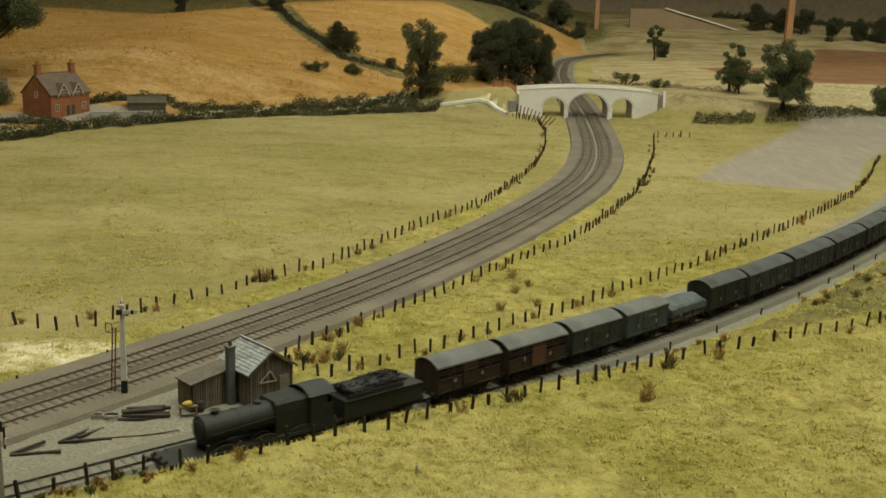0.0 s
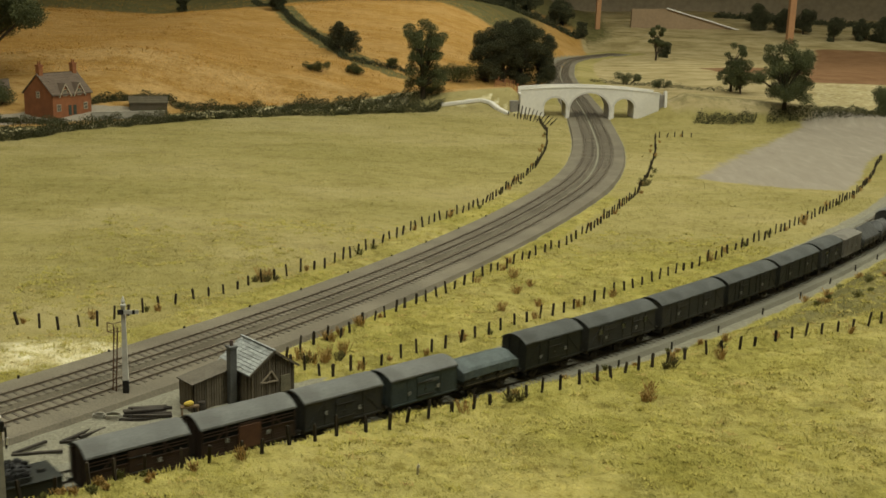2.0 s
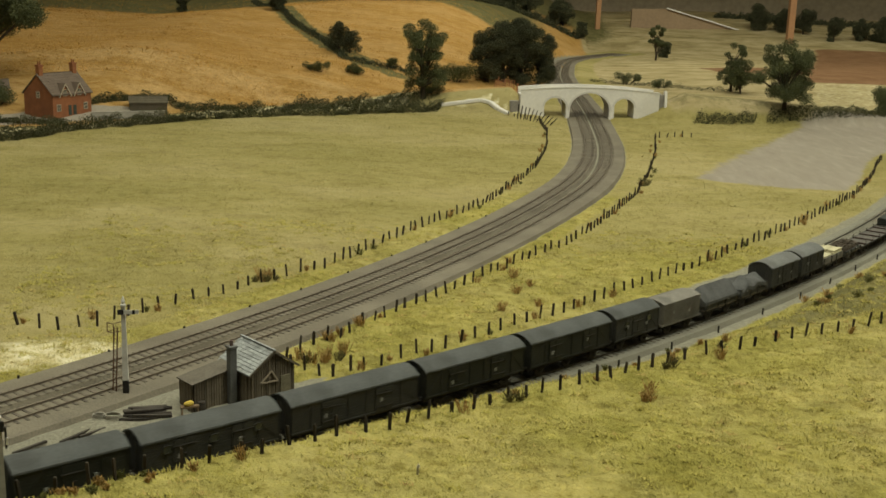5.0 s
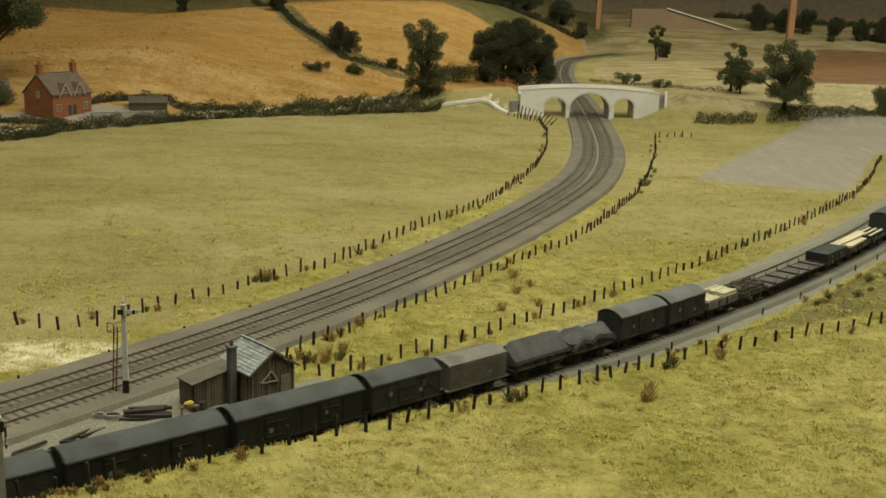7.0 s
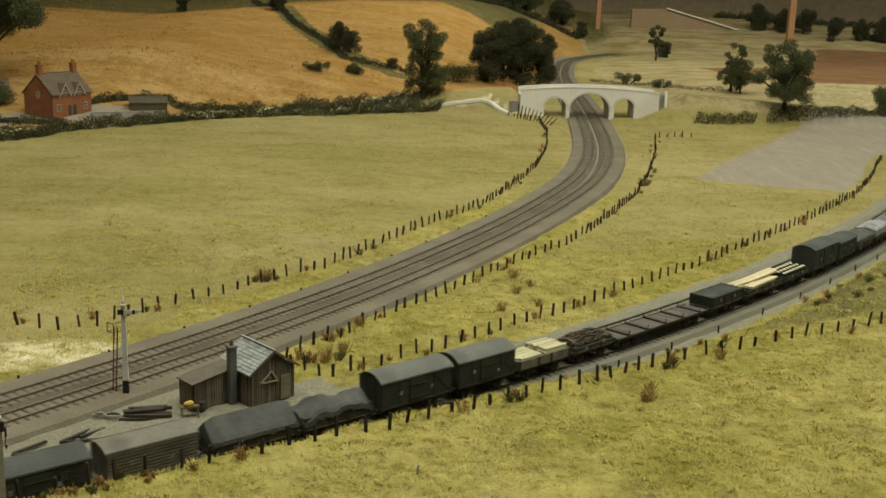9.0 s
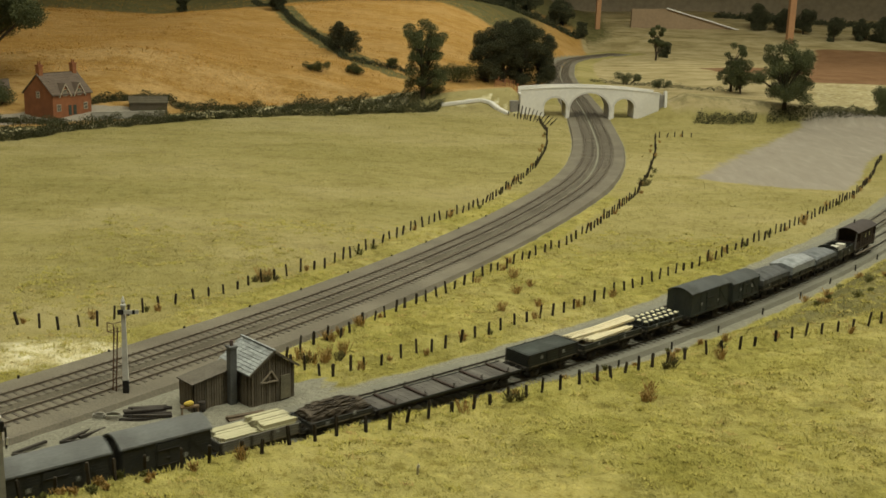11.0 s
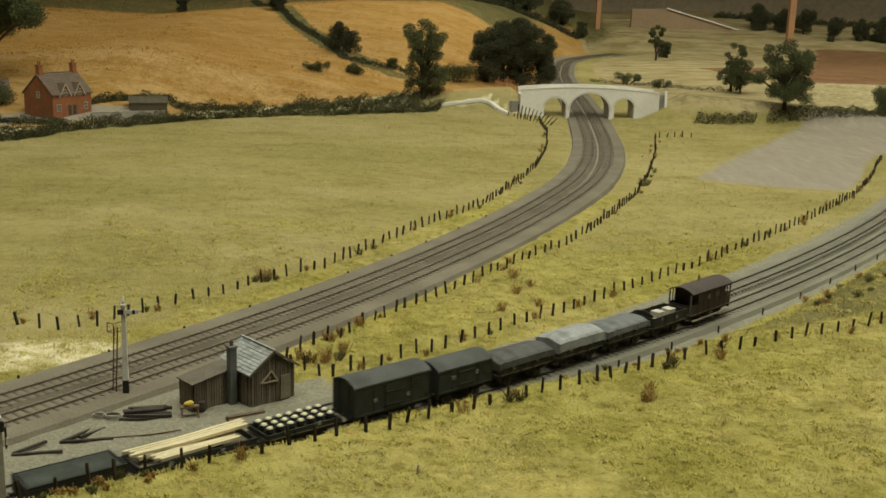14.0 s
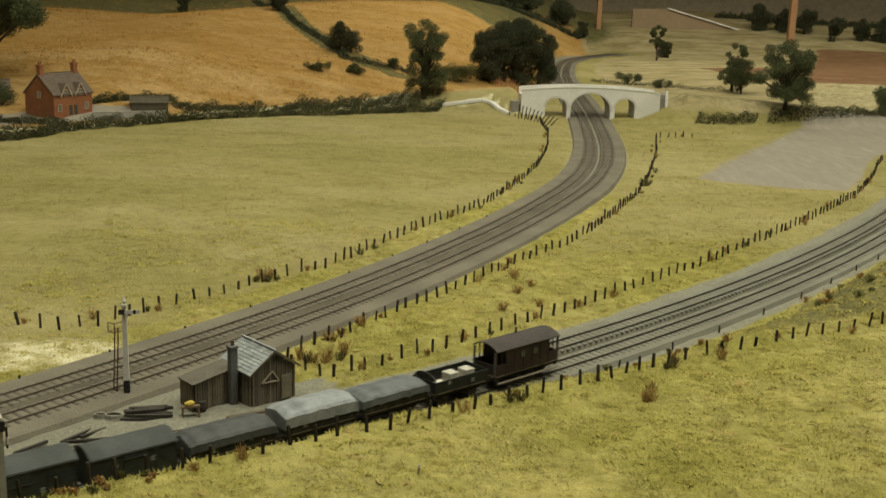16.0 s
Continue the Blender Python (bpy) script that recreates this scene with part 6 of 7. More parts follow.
def clutter():
    rng = random.Random(31)
    z = ground_z(-0.267, 0.955)
    top = thing("sleeper_stack", pose(-0.2685, 0.958, z, 0, 0, 12), "stack of dark creosoted sleepers in the yard", "timber stack")
    for lvl, n in ((0, 5), (1, 5), (2, 3)):
        for i in range(n):
            y = -0.0085 + i * 0.0042 + lvl * 0.002
            a = rng.uniform(-0.006, 0.006)
            beam(top, (-0.0175 + a, y + rng.uniform(-0.001, 0.001), 0.0014 + lvl * 0.0028), (0.0175 + a, y + rng.uniform(-0.004, 0.004), 0.0014 + lvl * 0.0028))
    for (x, y, r), parts in (((-0.305, 0.8985, 5), (((-0.021, -0.006), (0.023, 0.002)), ((-0.018, -0.005), (0.002, 0.024)), ((-0.006, 0.002), (0.012, 0.022)))), ((-0.335, 0.862, 8), (((-0.019, -0.004), (0.021, 0.002)), ((-0.018, -0.002), (0.004, 0.022))))):
        top = thing("crossing_timbers", pose(x, y, ground_z(x, y), 0, 0, r), "loose dark timbers lying in a vee on the grit", "timber")
        for k, (a, b) in enumerate(parts):
            beam(top, (*a, 0.0013 + 0.0006 * k), (*b, 0.0013 + 0.0006 * k), 0.0026, 0.0024)
    x, y = -0.1770, 0.962
    top = thing("timber_baulks", pose(x, y, ground_z(x, y), 0, 0, 30), "pair of brown timber baulks beside the line", "timber")
    for k in range(3):
        beam(top, (-0.018, -0.004 + k * 0.004, 0.0017 + (k == 1) * 0.002), (0.018, -0.003 + k * 0.004, 0.0017 + (k == 1) * 0.002), 0.0042, 0.0040, mat("brown_baulk", (0.13, 0.095, 0.06), 0.9, 0.35, 80, 600, 0.3))
    # sawhorse with a yellow sack
    x, y = -0.229, 0.962
    top = thing("trestle_bench", pose(x, y, ground_z(x, y), 0, 0, 20), "small wooden trestle bench carrying a yellow sack", "bench")
    wood = mat("worn_brown_bench", (0.17, 0.115, 0.065), 0.85, 0.3, 80, 600, 0.3)
    bm = B()
    box(bm, -0.0085, 0.0085, -0.0028, 0.0028, 0.0095, 0.0110)
    part("top_board", bm, wood, top)
    for sx in (-0.0070, 0.0070):
        for sy in (-1, 1):
            bm = B()
            bar(bm, (sx * 1.05, sy * 0.0042, -0.001), (sx, sy * 0.0016, 0.0098), 0.0013, 0.0013)
            part("leg", bm, wood, top)
    top = thing("sack", pose(x - 0.001, y, ground_z(x, y) + 0.0110, 0, 0, 40), "crumpled yellow sack lying on the bench", "sack")
    bm = B()
    bmesh.ops.create_icosphere(bm, subdivisions=2, radius=0.0038, matrix=Matrix.Translation((0, 0, 0.0022)) @ Matrix.Diagonal((1.4, 0.8, 0.75, 1)))
    for vv in bm.verts:
        vv.co += Vector((0, 0, 0.0008)) * noise.noise(vv.co * 400)
    part("cloth", bm, mat("yellow_sacking", (0.55, 0.40, 0.07), 0.9, 0.2, 200, 800, 0.4), top, smooth_faces=True)
    x, y = -0.2215, 0.974
    top = thing("water_butt", pose(x, y, ground_z(x, y)), "dark wooden barrel beside the hut", "barrel")
    bm = B()
    for z0, z1, r0, r1 in ((0, 0.005, 0.0040, 0.0047), (0.005, 0.010, 0.0047, 0.0040)):
        rod(bm, (0, 0, z0), (0, 0, z1), r0, r1, 14)
    part("barrel_body", bm, BEAM, top)
    for z0 in (0.0022, 0.0076):
        bm = B()
        rod(bm, (0, 0, z0), (0, 0, z0 + 0.0007), 0.0046, 0.0046, 14)
        part("hoop", bm, IRON, top)
    # coiled rope
    for x, y, r in ((-0.2955, 0.946, 0.0085), (-0.309, 0.948, 0.0060)):
        top = thing("rope_coil", pose(x, y, ground_z(x, y) + 0.0006), "loose coil of grey rope on the grit", "rope")
        bm = B()
        pts = [Vector((r * (1 - 0.05 * k / 12) * math.cos(k * 0.52), r * 0.8 * (1 - 0.05 * k / 12) * math.sin(k * 0.52), 0.0005 + 0.00009 * k)) for k in range(38)]
        for a, b in zip(pts, pts[1:]):
            bar(bm, a, b, 0.0009, 0.0009)
        part("rope", bm, mat("grey_rope", (0.27, 0.25, 0.20), 0.95, 0.2, 200, 900, 0.3), top)
    x, y = -0.2655, 0.9105
    top = thing("signal_wire_trunking", pose(x, y, ground_z(x, y), 0, 0, 22), "thin brown rod lying across the yard", "rod")
    bm = B()
    pts = [Vector((-0.040 + 0.008 * k, 0.0015 * math.sin(k * 0.7), 0.0008)) for k in range(11)]
    for a, b in zip(pts, pts[1:]):
        bar(bm, a, b, 0.0010, 0.0008)
    part("rod", bm, RUST, top)
    x, y = -0.335, 0.948
    top = thing("rag", pose(x, y, ground_z(x, y) + 0.0003), "scrap of white cloth on the grit", "cloth")
    bm = B()
    bmesh.ops.create_icosphere(bm, subdivisions=2, radius=0.0042, matrix=Matrix.Diagonal((1.3, 0.8, 0.35, 1)))
    for vv in bm.verts:
        vv.co += Vector((0.0008, 0.0008, 0.0012)) * noise.noise(vv.co * 500)
    part("cloth", bm, WHITE, top)


clutter()

# ---- foliage ----
def leaf_material(name, base, var=0.6):
    return mat(name, base, 0.85, var * 0.6, 12, 200, 0.0, island=var, spec=0.15)


LEAF_DARK = leaf_material("dark_green_foliage", (0.082, 0.089, 0.038))
LEAF_DEEP = leaf_material("deep_shaded_foliage", (0.060, 0.062, 0.032))
LEAF_OLIVE = leaf_material("olive_foliage", (0.075, 0.078, 0.028))
HEDGE_LEAF = leaf_material("hedge_foliage", (0.070, 0.069, 0.031), 0.4)
BARK = mat("dark_bark", (0.055, 0.042, 0.028), 0.95, 0.35, 60, 500, 0.4)
WEED = leaf_material("dry_brown_weeds", (0.37, 0.235, 0.080), 0.7)
WEED_GREEN = leaf_material("dull_green_weeds", (0.13, 0.125, 0.040), 0.7)
STUBBLE = leaf_material("golden_stubble_blades", (0.52, 0.29, 0.070), 0.6)


def leaf_mesh(name, centres, sizes, rng, material, parent=None, flat=0.0):
    """Many small four-sided leaves at random tilts, as one mesh."""
    c = np.asarray(centres, float)
    n = len(c)
    a = rng.normal(size=(n, 3))
    a /= np.linalg.norm(a, axis=1)[:, None]
    b = np.cross(a, rng.normal(size=(n, 3)))
    b /= np.linalg.norm(b, axis=1)[:, None]
    s = np.asarray(sizes, float)[:, None]
    v = np.stack([c - a * s, c + b * s * 0.6, c + a * s, c - b * s * 0.6], 1).reshape(-1, 3)
    f = np.arange(4 * n).reshape(n, 4)
    return mesh_object(name, v.tolist(), f.tolist(), material, parent)


def crown_points(lobes, per, rng, squash=0.85):
    """Points in lumpy shells round each lobe (x, y, z, radius)."""
    out = []
    for x, y, z, r in lobes:
        k = int(per * (r / 0.03) ** 2)
        d = rng.normal(size=(k, 3))
        d /= np.linalg.norm(d, axis=1)[:, None]
        bump = 1 + 0.20 * np.sin(d[:, 0] * 7 + x * 90) * np.sin(d[:, 1] * 8 + z * 70) * np.cos(d[:, 2] * 6)
        rad = r * bump * rng.uniform(0.02, 1.0, k) ** 0.42
        p = np.array([x, y, z]) + d * rad[:, None] * [1, 1, squash]
        out.append(p)
    return np.vstack(out)


def tree(x, y, height, spread, label, seed, material, low=0.25, lobes=16, airy=False, leaf=0.0021, per=1000):
    rng = np.random.RandomState(seed)
    z0 = ground_z(x, y)
    top = thing("tree", pose(x, y, z0 - 0.002), label, "tree", "trees")
    bm = B()
    trunk_top = height * (0.72 if airy else 0.6)
    pts = [Vector((rng.uniform(-1, 1) * 0.012 * height * k, rng.uniform(-1, 1) * 0.012 * height * k, trunk_top * k / 5)) for k in range(6)]
    r0 = height * 0.035
    for i, (a, b) in enumerate(zip(pts, pts[1:])):
        rod(bm, a, b, r0 * (1 - i / 6.5), r0 * (1 - (i + 1) / 6.5), 9)
    part("trunk", bm, BARK, top)
    blobs = []
    for i in range(lobes):
        q = rng.uniform(0, 6.28)
        hgt = rng.uniform(low + 0.06, 0.92) * height
        edge = spread / 2 * math.sqrt(max(0.08, 1 - ((hgt / height - 0.52) / 0.52) ** 2))
        dist = edge * (rng.uniform(0.30, 1.0) if airy else rng.uniform(0.35, 0.85))
        r = spread * (rng.uniform(0.085, 0.155) if airy else rng.uniform(0.14, 0.23))
        c = (dist * math.cos(q), dist * math.sin(q), hgt)
        blobs.append((*c, r))
        bm = B()
        j = min(4, max(1, int(5 * hgt / trunk_top * 0.55)))
        mid = pts[j].lerp(Vector(c), 0.5) + Vector((0, 0, height * 0.02))
        rod(bm, pts[j], mid, r0 * 0.36, r0 * 0.22, 6)
        rod(bm, mid, Vector(c), r0 * 0.22, r0 * 0.07, 6)
        part("limb", bm, BARK, top)
    blobs.append((0, 0, height * 0.93, spread * 0.14))
    blobs.append((0, 0, height * 0.56, spread * (0.15 if airy else 0.38)))
    blobs.append((spread * 0.06, 0, height * (0.36 if low < 0.2 else 0.5), spread * 0.2))
    p = crown_points(blobs, per, rng)
    p = p[p[:, 2] > height * low * 0.6]
    leaf_mesh("crown", p, rng.uniform(0.7, 1.3, len(p)) * leaf, rng, material, top)
    return top


def bush(x, y, w, h, label, seed, material, leaf=0.0019, per=950):
    rng = np.random.RandomState(seed)
    z0 = ground_z(x, y)
    top = thing("bush", pose(x, y, z0 - 0.002), label, "bush", "bushes")
    blobs = [(rng.uniform(-0.5, 0.5) * w * 0.8, rng.uniform(-0.4, 0.4) * w * 0.5, h * rng.uniform(0.30, 0.66), h * rng.uniform(0.28, 0.42)) for _ in range(max(4, int(w / h * 5)))]
    bm = B()
    for b in blobs:
        rod(bm, (b[0] * 0.3, b[1] * 0.3, -0.004), (b[0], b[1], b[2]), h * 0.03, h * 0.012, 6)
    part("stem_tuft", bm, BARK, top)
    p = crown_points(blobs, per, rng)
    p = p[p[:, 2] > 0]
    leaf_mesh("crown", p, rng.uniform(0.7, 1.3, len(p)) * leaf, rng, material, top)


def hedge(pts, width, height, label, seed, material=None, density=17000, leaf=0.0021):
    rng = np.random.RandomState(seed)
    p = np.array(pts, float)
    ln = np.concatenate([[0], np.cumsum(np.hypot(*np.diff(p, axis=0).T))])
    n = int(ln[-1] * density * height / 0.03)
    q = rng.uniform(0, ln[-1], n)
    x, y = np.interp(q, ln, p[:, 0]), np.interp(q, ln, p[:, 1])
    uneven = 0.75 + 0.32 * np.sin(q * 61 + seed) * np.sin(q * 23 + 1) + 0.18 * np.sin(q * 140)
    ang, rad = rng.uniform(0, math.pi, n), rng.uniform(0.05, 1, n) ** 0.5
    off = np.cos(ang) * rad * width / 2 * (0.8 + 0.4 * uneven)
    up = np.sin(ang) ** 0.7 * rad * height * uneven
    x2, y2 = x + off * 0.6 + rng.normal(0, 0.002, n), y + off + rng.normal(0, 0.002, n)
    z = terrain(x2, y2)[0] + np.maximum(up, 0) - 0.001
    ob = leaf_mesh("hedge", np.stack([x2, y2, z], 1), rng.uniform(0.7, 1.3, n) * leaf, rng, material or HEDGE_LEAF)
    return tagged(ob, label, "hedge", "hedges", "stuff")


tree(-0.080, 3.585, 0.250, 0.180, "tall airy dark green tree rising from the hedge", 3, LEAF_DARK, 0.06, 42, True, 0.0019, 1500)
bush(0.02, 4.20, 0.16, 0.075, "dark green bush behind the tall tree", 4, LEAF_OLIVE)
for i, (x, y, hh, ww) in enumerate(((0.150, 4.30, 0.205, 0.16), (0.215, 4.36, 0.235, 0.17), (0.29, 4.38, 0.25, 0.17), (0.355, 4.44, 0.225, 0.15))):
    tree(x, y, hh, ww, "dense dark green tree of the copse by the bridge", 10 + i, LEAF_DEEP, 0.02, 24, False, 0.0021, 1500)
tree(-0.43, 4.39, 0.115, 0.115, "small dark tree on the stubble slope", 21, LEAF_DEEP, 0.08, 12)
tree(-0.385, 4.36, 0.085, 0.09, "small dark tree on the stubble slope", 22, LEAF_DEEP, 0.05, 10)
for i, (x, y, w, h) in enumerate(((-0.475, 4.03, 0.105, 0.045), (-0.33, 4.07, 0.105, 0.042), (-0.225, 4.22, 0.06, 0.045))):
    bush(x, y, w, h, "low olive bush on the stubble field", 30 + i, LEAF_OLIVE)
tree(1.167, 6.36, 0.20, 0.12, "slim green tree standing in the far pasture", 41, LEAF_DARK, 0.3, 20, True, 0.0034)
tree(1.15, 4.56, 0.20, 0.12, "dark green tree behind the hedge", 42, LEAF_DARK, 0.1, 26, True, 0.0022, 1200)
tree(1.175, 4.50, 0.13, 0.12, "dark green tree behind the hedge", 43, LEAF_DARK, 0.1, 12, False, 0.0024)
tree(1.055, 3.50, 0.215, 0.185, "spreading green tree in the field hedge", 44, LEAF_DARK, 0.12, 44, True, 0.0019, 1500)
bush(0.775, 4.88, 0.12, 0.060, "round dark bush by the lane", 45, LEAF_DARK)
bush(0.892, 4.67, 0.085, 0.050, "round dark bush by the lane", 46, LEAF_DARK)
for i, (x, y, hh, ww) in enumerate(((2.18, 8.0, 0.17, 0.20), (2.33, 7.95, 0.16, 0.18), (2.46, 7.9, 0.17, 0.17), (2.62, 7.72, 0.165, 0.14), (2.83, 7.8, 0.15, 0.16), (2.98, 7.8, 0.16, 0.20), (3.15, 7.9, 0.16, 0.2), (0.50, 7.35, 0.18, 0.20), (0.70, 7.40, 0.17, 0.18), (0.74, 7.45, 0.20, 0.18), (0.86, 7.42, 0.10, 0.10), (0.38, 7.2, 0.14, 0.2), (-0.80, 5.28, 0.11, 0.12), (1.25, 6.6, 0.09, 0.1), (-1.45, 6.1, 0.14, 0.09))):
    tree(x, y, hh, ww, "distant dark green field tree", 60 + i, LEAF_DEEP, 0.05, 10, False, 0.0042, 420)
tree(-1.40, 3.30, 0.42, 0.40, "large dark green tree overhanging the field edge", 81, LEAF_DARK, 0.35, 52, True, 0.0026, 1000)
bush(-1.265, 3.10, 0.13, 0.075, "round dark green bush beside the cottage", 82, LEAF_DARK)
tree(1.43, 3.62, 0.09, 0.13, "low dark tree in the field hedge", 83, LEAF_DARK, 0.02, 12)
hedge([(-1.35, 2.30), (-1.041, 2.57), (-0.999, 2.672), (-0.987, 2.794), (-0.901, 2.887), (-0.826, 2.99), (-0.73, 3.103), (-0.59, 3.207), (-0.455, 3.289), (-0.325, 3.33), (-0.161, 3.453), (-0.02, 3.535)], 0.05, 0.040, "untrimmed olive field hedge along the meadow", 91)
hedge([(-0.50, 3.41), (-0.42, 3.47), (-0.316, 3.55), (-0.20, 3.58), (-0.02, 3.60)], 0.05, 0.042, "taller dark hedge behind the meadow hedge", 92)
hedge([(-1.02, 3.17), (-0.93, 3.30), (-0.844, 3.36), (-0.76, 3.32), (-0.66, 3.37), (-0.576, 3.40)], 0.04, 0.030, "dark garden hedge beside the pale wall", 93)
hedge([(-1.3, 2.95), (-1.12, 2.93), (-1.02, 2.96)], 0.04, 0.025, "low hedge before the cottage", 94)
hedge([(-1.128, 6.5), (-0.85, 5.5), (-0.69, 4.99), (-0.492, 4.55), (-0.40, 4.27), (-0.307, 4.225), (-0.156, 4.19)], 0.04, 0.020, "dark hedge running down between the stubble slopes", 95, LEAF_DEEP, 9000, 0.0028)
hedge([(0.768, 3.435), (0.875, 3.445), (0.957, 3.456)], 0.04, 0.022, "clipped dark hedge beyond the field", 96)
hedge([(1.0, 3.47), (1.10, 3.49), (1.25, 3.52), (1.398, 3.553), (1.7, 3.6)], 0.05, 0.024, "dark hedge at the edge of the ploughed plot", 97)
hedge([(0.62, 4.9), (0.80, 4.8), (1.0, 4.62), (1.18, 4.55)], 0.04, 0.022, "thin dark hedge along the lane", 98, LEAF_DEEP, 5000)
hedge([(2.0, 8.6), (2.6, 8.4), (3.4, 8.5)], 0.08, 0.05, "distant dark hedge line", 99, LEAF_DEEP, 2500, 0.007)
hedge([(0.1, 6.7), (0.35, 7.1), (0.62, 7.25), (0.85, 7.38)], 0.06, 0.05, "dark hedge over the brow of the slope", 100, LEAF_DEEP, 4000, 0.005)


def weed(x, y, h, seed, material, n=26, spread=0.5):
    """Dry stalks fanning out of one root, with small leaves."""
    rng = np.random.RandomState(seed)
    bm = B()
    z = ground_z(x, y) - 0.001
    tips = []
    for i in range(n):
        q, k = rng.uniform(0, 6.28), rng.uniform(0.1, spread)
        tip = Vector((h * k * math.cos(q), h * k * math.sin(q), h * rng.uniform(0.5, 1.0)))
        root = Vector((rng.uniform(-1, 1) * h * 0.25, rng.uniform(-1, 1) * h * 0.25, 0))
        bar(bm, root, root + tip, 0.0004, 0.0004)
        for _ in range(2):
            tips.append(np.array(root + tip * rng.uniform(0.5, 1.0)))
    top = thing("weed_clump", pose(x, y, z), "clump of dry brown weeds in the turf", "plant", "weed clumps")
    part("stalk_tuft", bm, material, top)
    leaf_mesh("leaf_tuft", tips, rng.uniform(0.0006, 0.0013, len(tips)), rng, material, top)


rngw = random.Random(17)
for posts, share in ((FENCE_NEAR[1], 0.14), (FENCE_MID[1], 0.22), (FENCE_MEADOW[1], 0.22), (FENCE_FAR[1], 0.25)):
    for x, y, z in posts:
        if rngw.random() < share and y < 3.2 and x < 1.0:
            weed(x + rngw.uniform(-0.012, 0.012), y + rngw.uniform(-0.008, 0.012), rngw.uniform(0.006, 0.014), rngw.randint(1, 9999), WEED if rngw.random() < 0.75 else WEED_GREEN)
for x, y, h in ((-0.20, 0.795, 0.017), (-0.185, 0.805, 0.016), (-0.215, 0.790, 0.014), (0.205, 1.02, 0.014), (-0.245, 1.45, 0.020), (-0.235, 1.46, 0.016), (-0.41, 1.25, 0.014), (0.10, 1.50, 0.018), (-0.135, 1.115, 0.016), (-0.12, 1.135, 0.018), (-0.105, 1.155, 0.018), (-0.15, 1.13, 0.016), (0.075, 1.335, 0.014), (0.125, 1.375, 0.012), (0.25, 1.13, 0.014), (0.32, 1.19, 0.013), (0.30, 1.13, 0.014)):
    weed(x, y, h, int(h * 1e5 + x * 1000) % 9999, WEED, 34)
WEED_DARK = leaf_material("dark_olive_weeds", (0.125, 0.108, 0.042), 0.7)
for x, y, h, m5 in ((0.202, 0.999, 0.020, WEED), (0.196, 0.996, 0.016, WEED), (-0.139, 1.115, 0.022, WEED_DARK), (-0.122, 1.122, 0.018, WEED), (-0.108, 1.131, 0.018, WEED_DARK), (-0.129, 1.205, 0.020, WEED), (-0.094, 1.255, 0.020, WEED), (-0.250, 1.436, 0.016, WEED_DARK), (-0.236, 1.440, 0.018, WEED_DARK), (-0.224, 1.450, 0.012, WEED_DARK), (0.414, 2.300, 0.030, WEED_DARK), (0.424, 2.310, 0.026, WEED_DARK), (0.066, 0.971, 0.016, WEED_DARK), (0.076, 0.973, 0.018, WEED_DARK), (0.245, 1.109, 0.020, WEED_DARK), (0.238, 1.106, 0.014, WEED_DARK), (0.31, 1.17, 0.014, WEED_DARK), (-0.205, 0.803, 0.013, WEED), (-0.214, 0.800, 0.012, WEED), (-0.196, 0.806, 0.014, WEED), (0.10, 1.43, 0.020, WEED), (0.12, 1.46, 0.018, WEED)):
    weed(x, y, h * 0.68, int(h * 7e4 + abs(x) * 3000) % 9999, m5, 34, 0.65)


BLADE_TURF = ground_material("turf_blades", True)


def blades(name, x0, x1, y0, y1, count, length, seed, label):
    """Short dry grass over the open turf; none on track, grit or plough."""
    rng = np.random.RandomState(seed)
    x, y = rng.uniform(x0, x1, count), rng.uniform(y0, y1, count)
    keep = np.abs(x) < 0.46 * y + 0.12
    x, y = x[keep], y[keep]
    z, mk = terrain(x, y)
    clump = lumps(x, y, 70, 9) + 0.6 * lumps(x, y, 25, 10)
    keep = (mk["grit"] < 0.3) & (mk["plough"] < 0.3) & (mk["straw"] < 0.3) & (clump > rng.uniform(-1.6, 1.0, len(x)))
    x, y, z = x[keep], y[keep], z[keep]
    n = len(x)
    q, tilt = rng.normal(2.4, 1.0, n), rng.uniform(0.75, 1.4, n)
    ln = length * rng.uniform(0.5, 1.3, n)
    tip = np.stack([x + np.cos(q) * np.sin(tilt) * ln, y + np.sin(q) * np.sin(tilt) * ln, z + np.cos(tilt) * ln], 1)
    wd = length * 0.16
    a = np.stack([x - np.sin(q) * wd, y + np.cos(q) * wd, z - 0.0004], 1)
    b = np.stack([x + np.sin(q) * wd, y - np.cos(q) * wd, z - 0.0004], 1)
    v = np.stack([a, b, tip], 1).reshape(-1, 3)
    ob = mesh_object(name, v.tolist(), np.arange(3 * n).reshape(n, 3).tolist(), BLADE_TURF)
    for k, val in mk.items():
        at = ob.data.attributes.new(k, "FLOAT", "POINT")
        at.data.foreach_set("value", np.repeat(np.asarray(val, np.float32)[keep], 3))
    return tagged(ob, label, "grass", kind="stuff")


blades("grass", -0.6, 0.85, 0.6, 1.75, 300000, 0.0036, 1, "short dry yellow-green turf around the lines")
blades("meadow_grass", -1.5, 1.7, 1.75, 3.5, 200000, 0.0052, 2, "dry yellow-green turf of the far meadow")


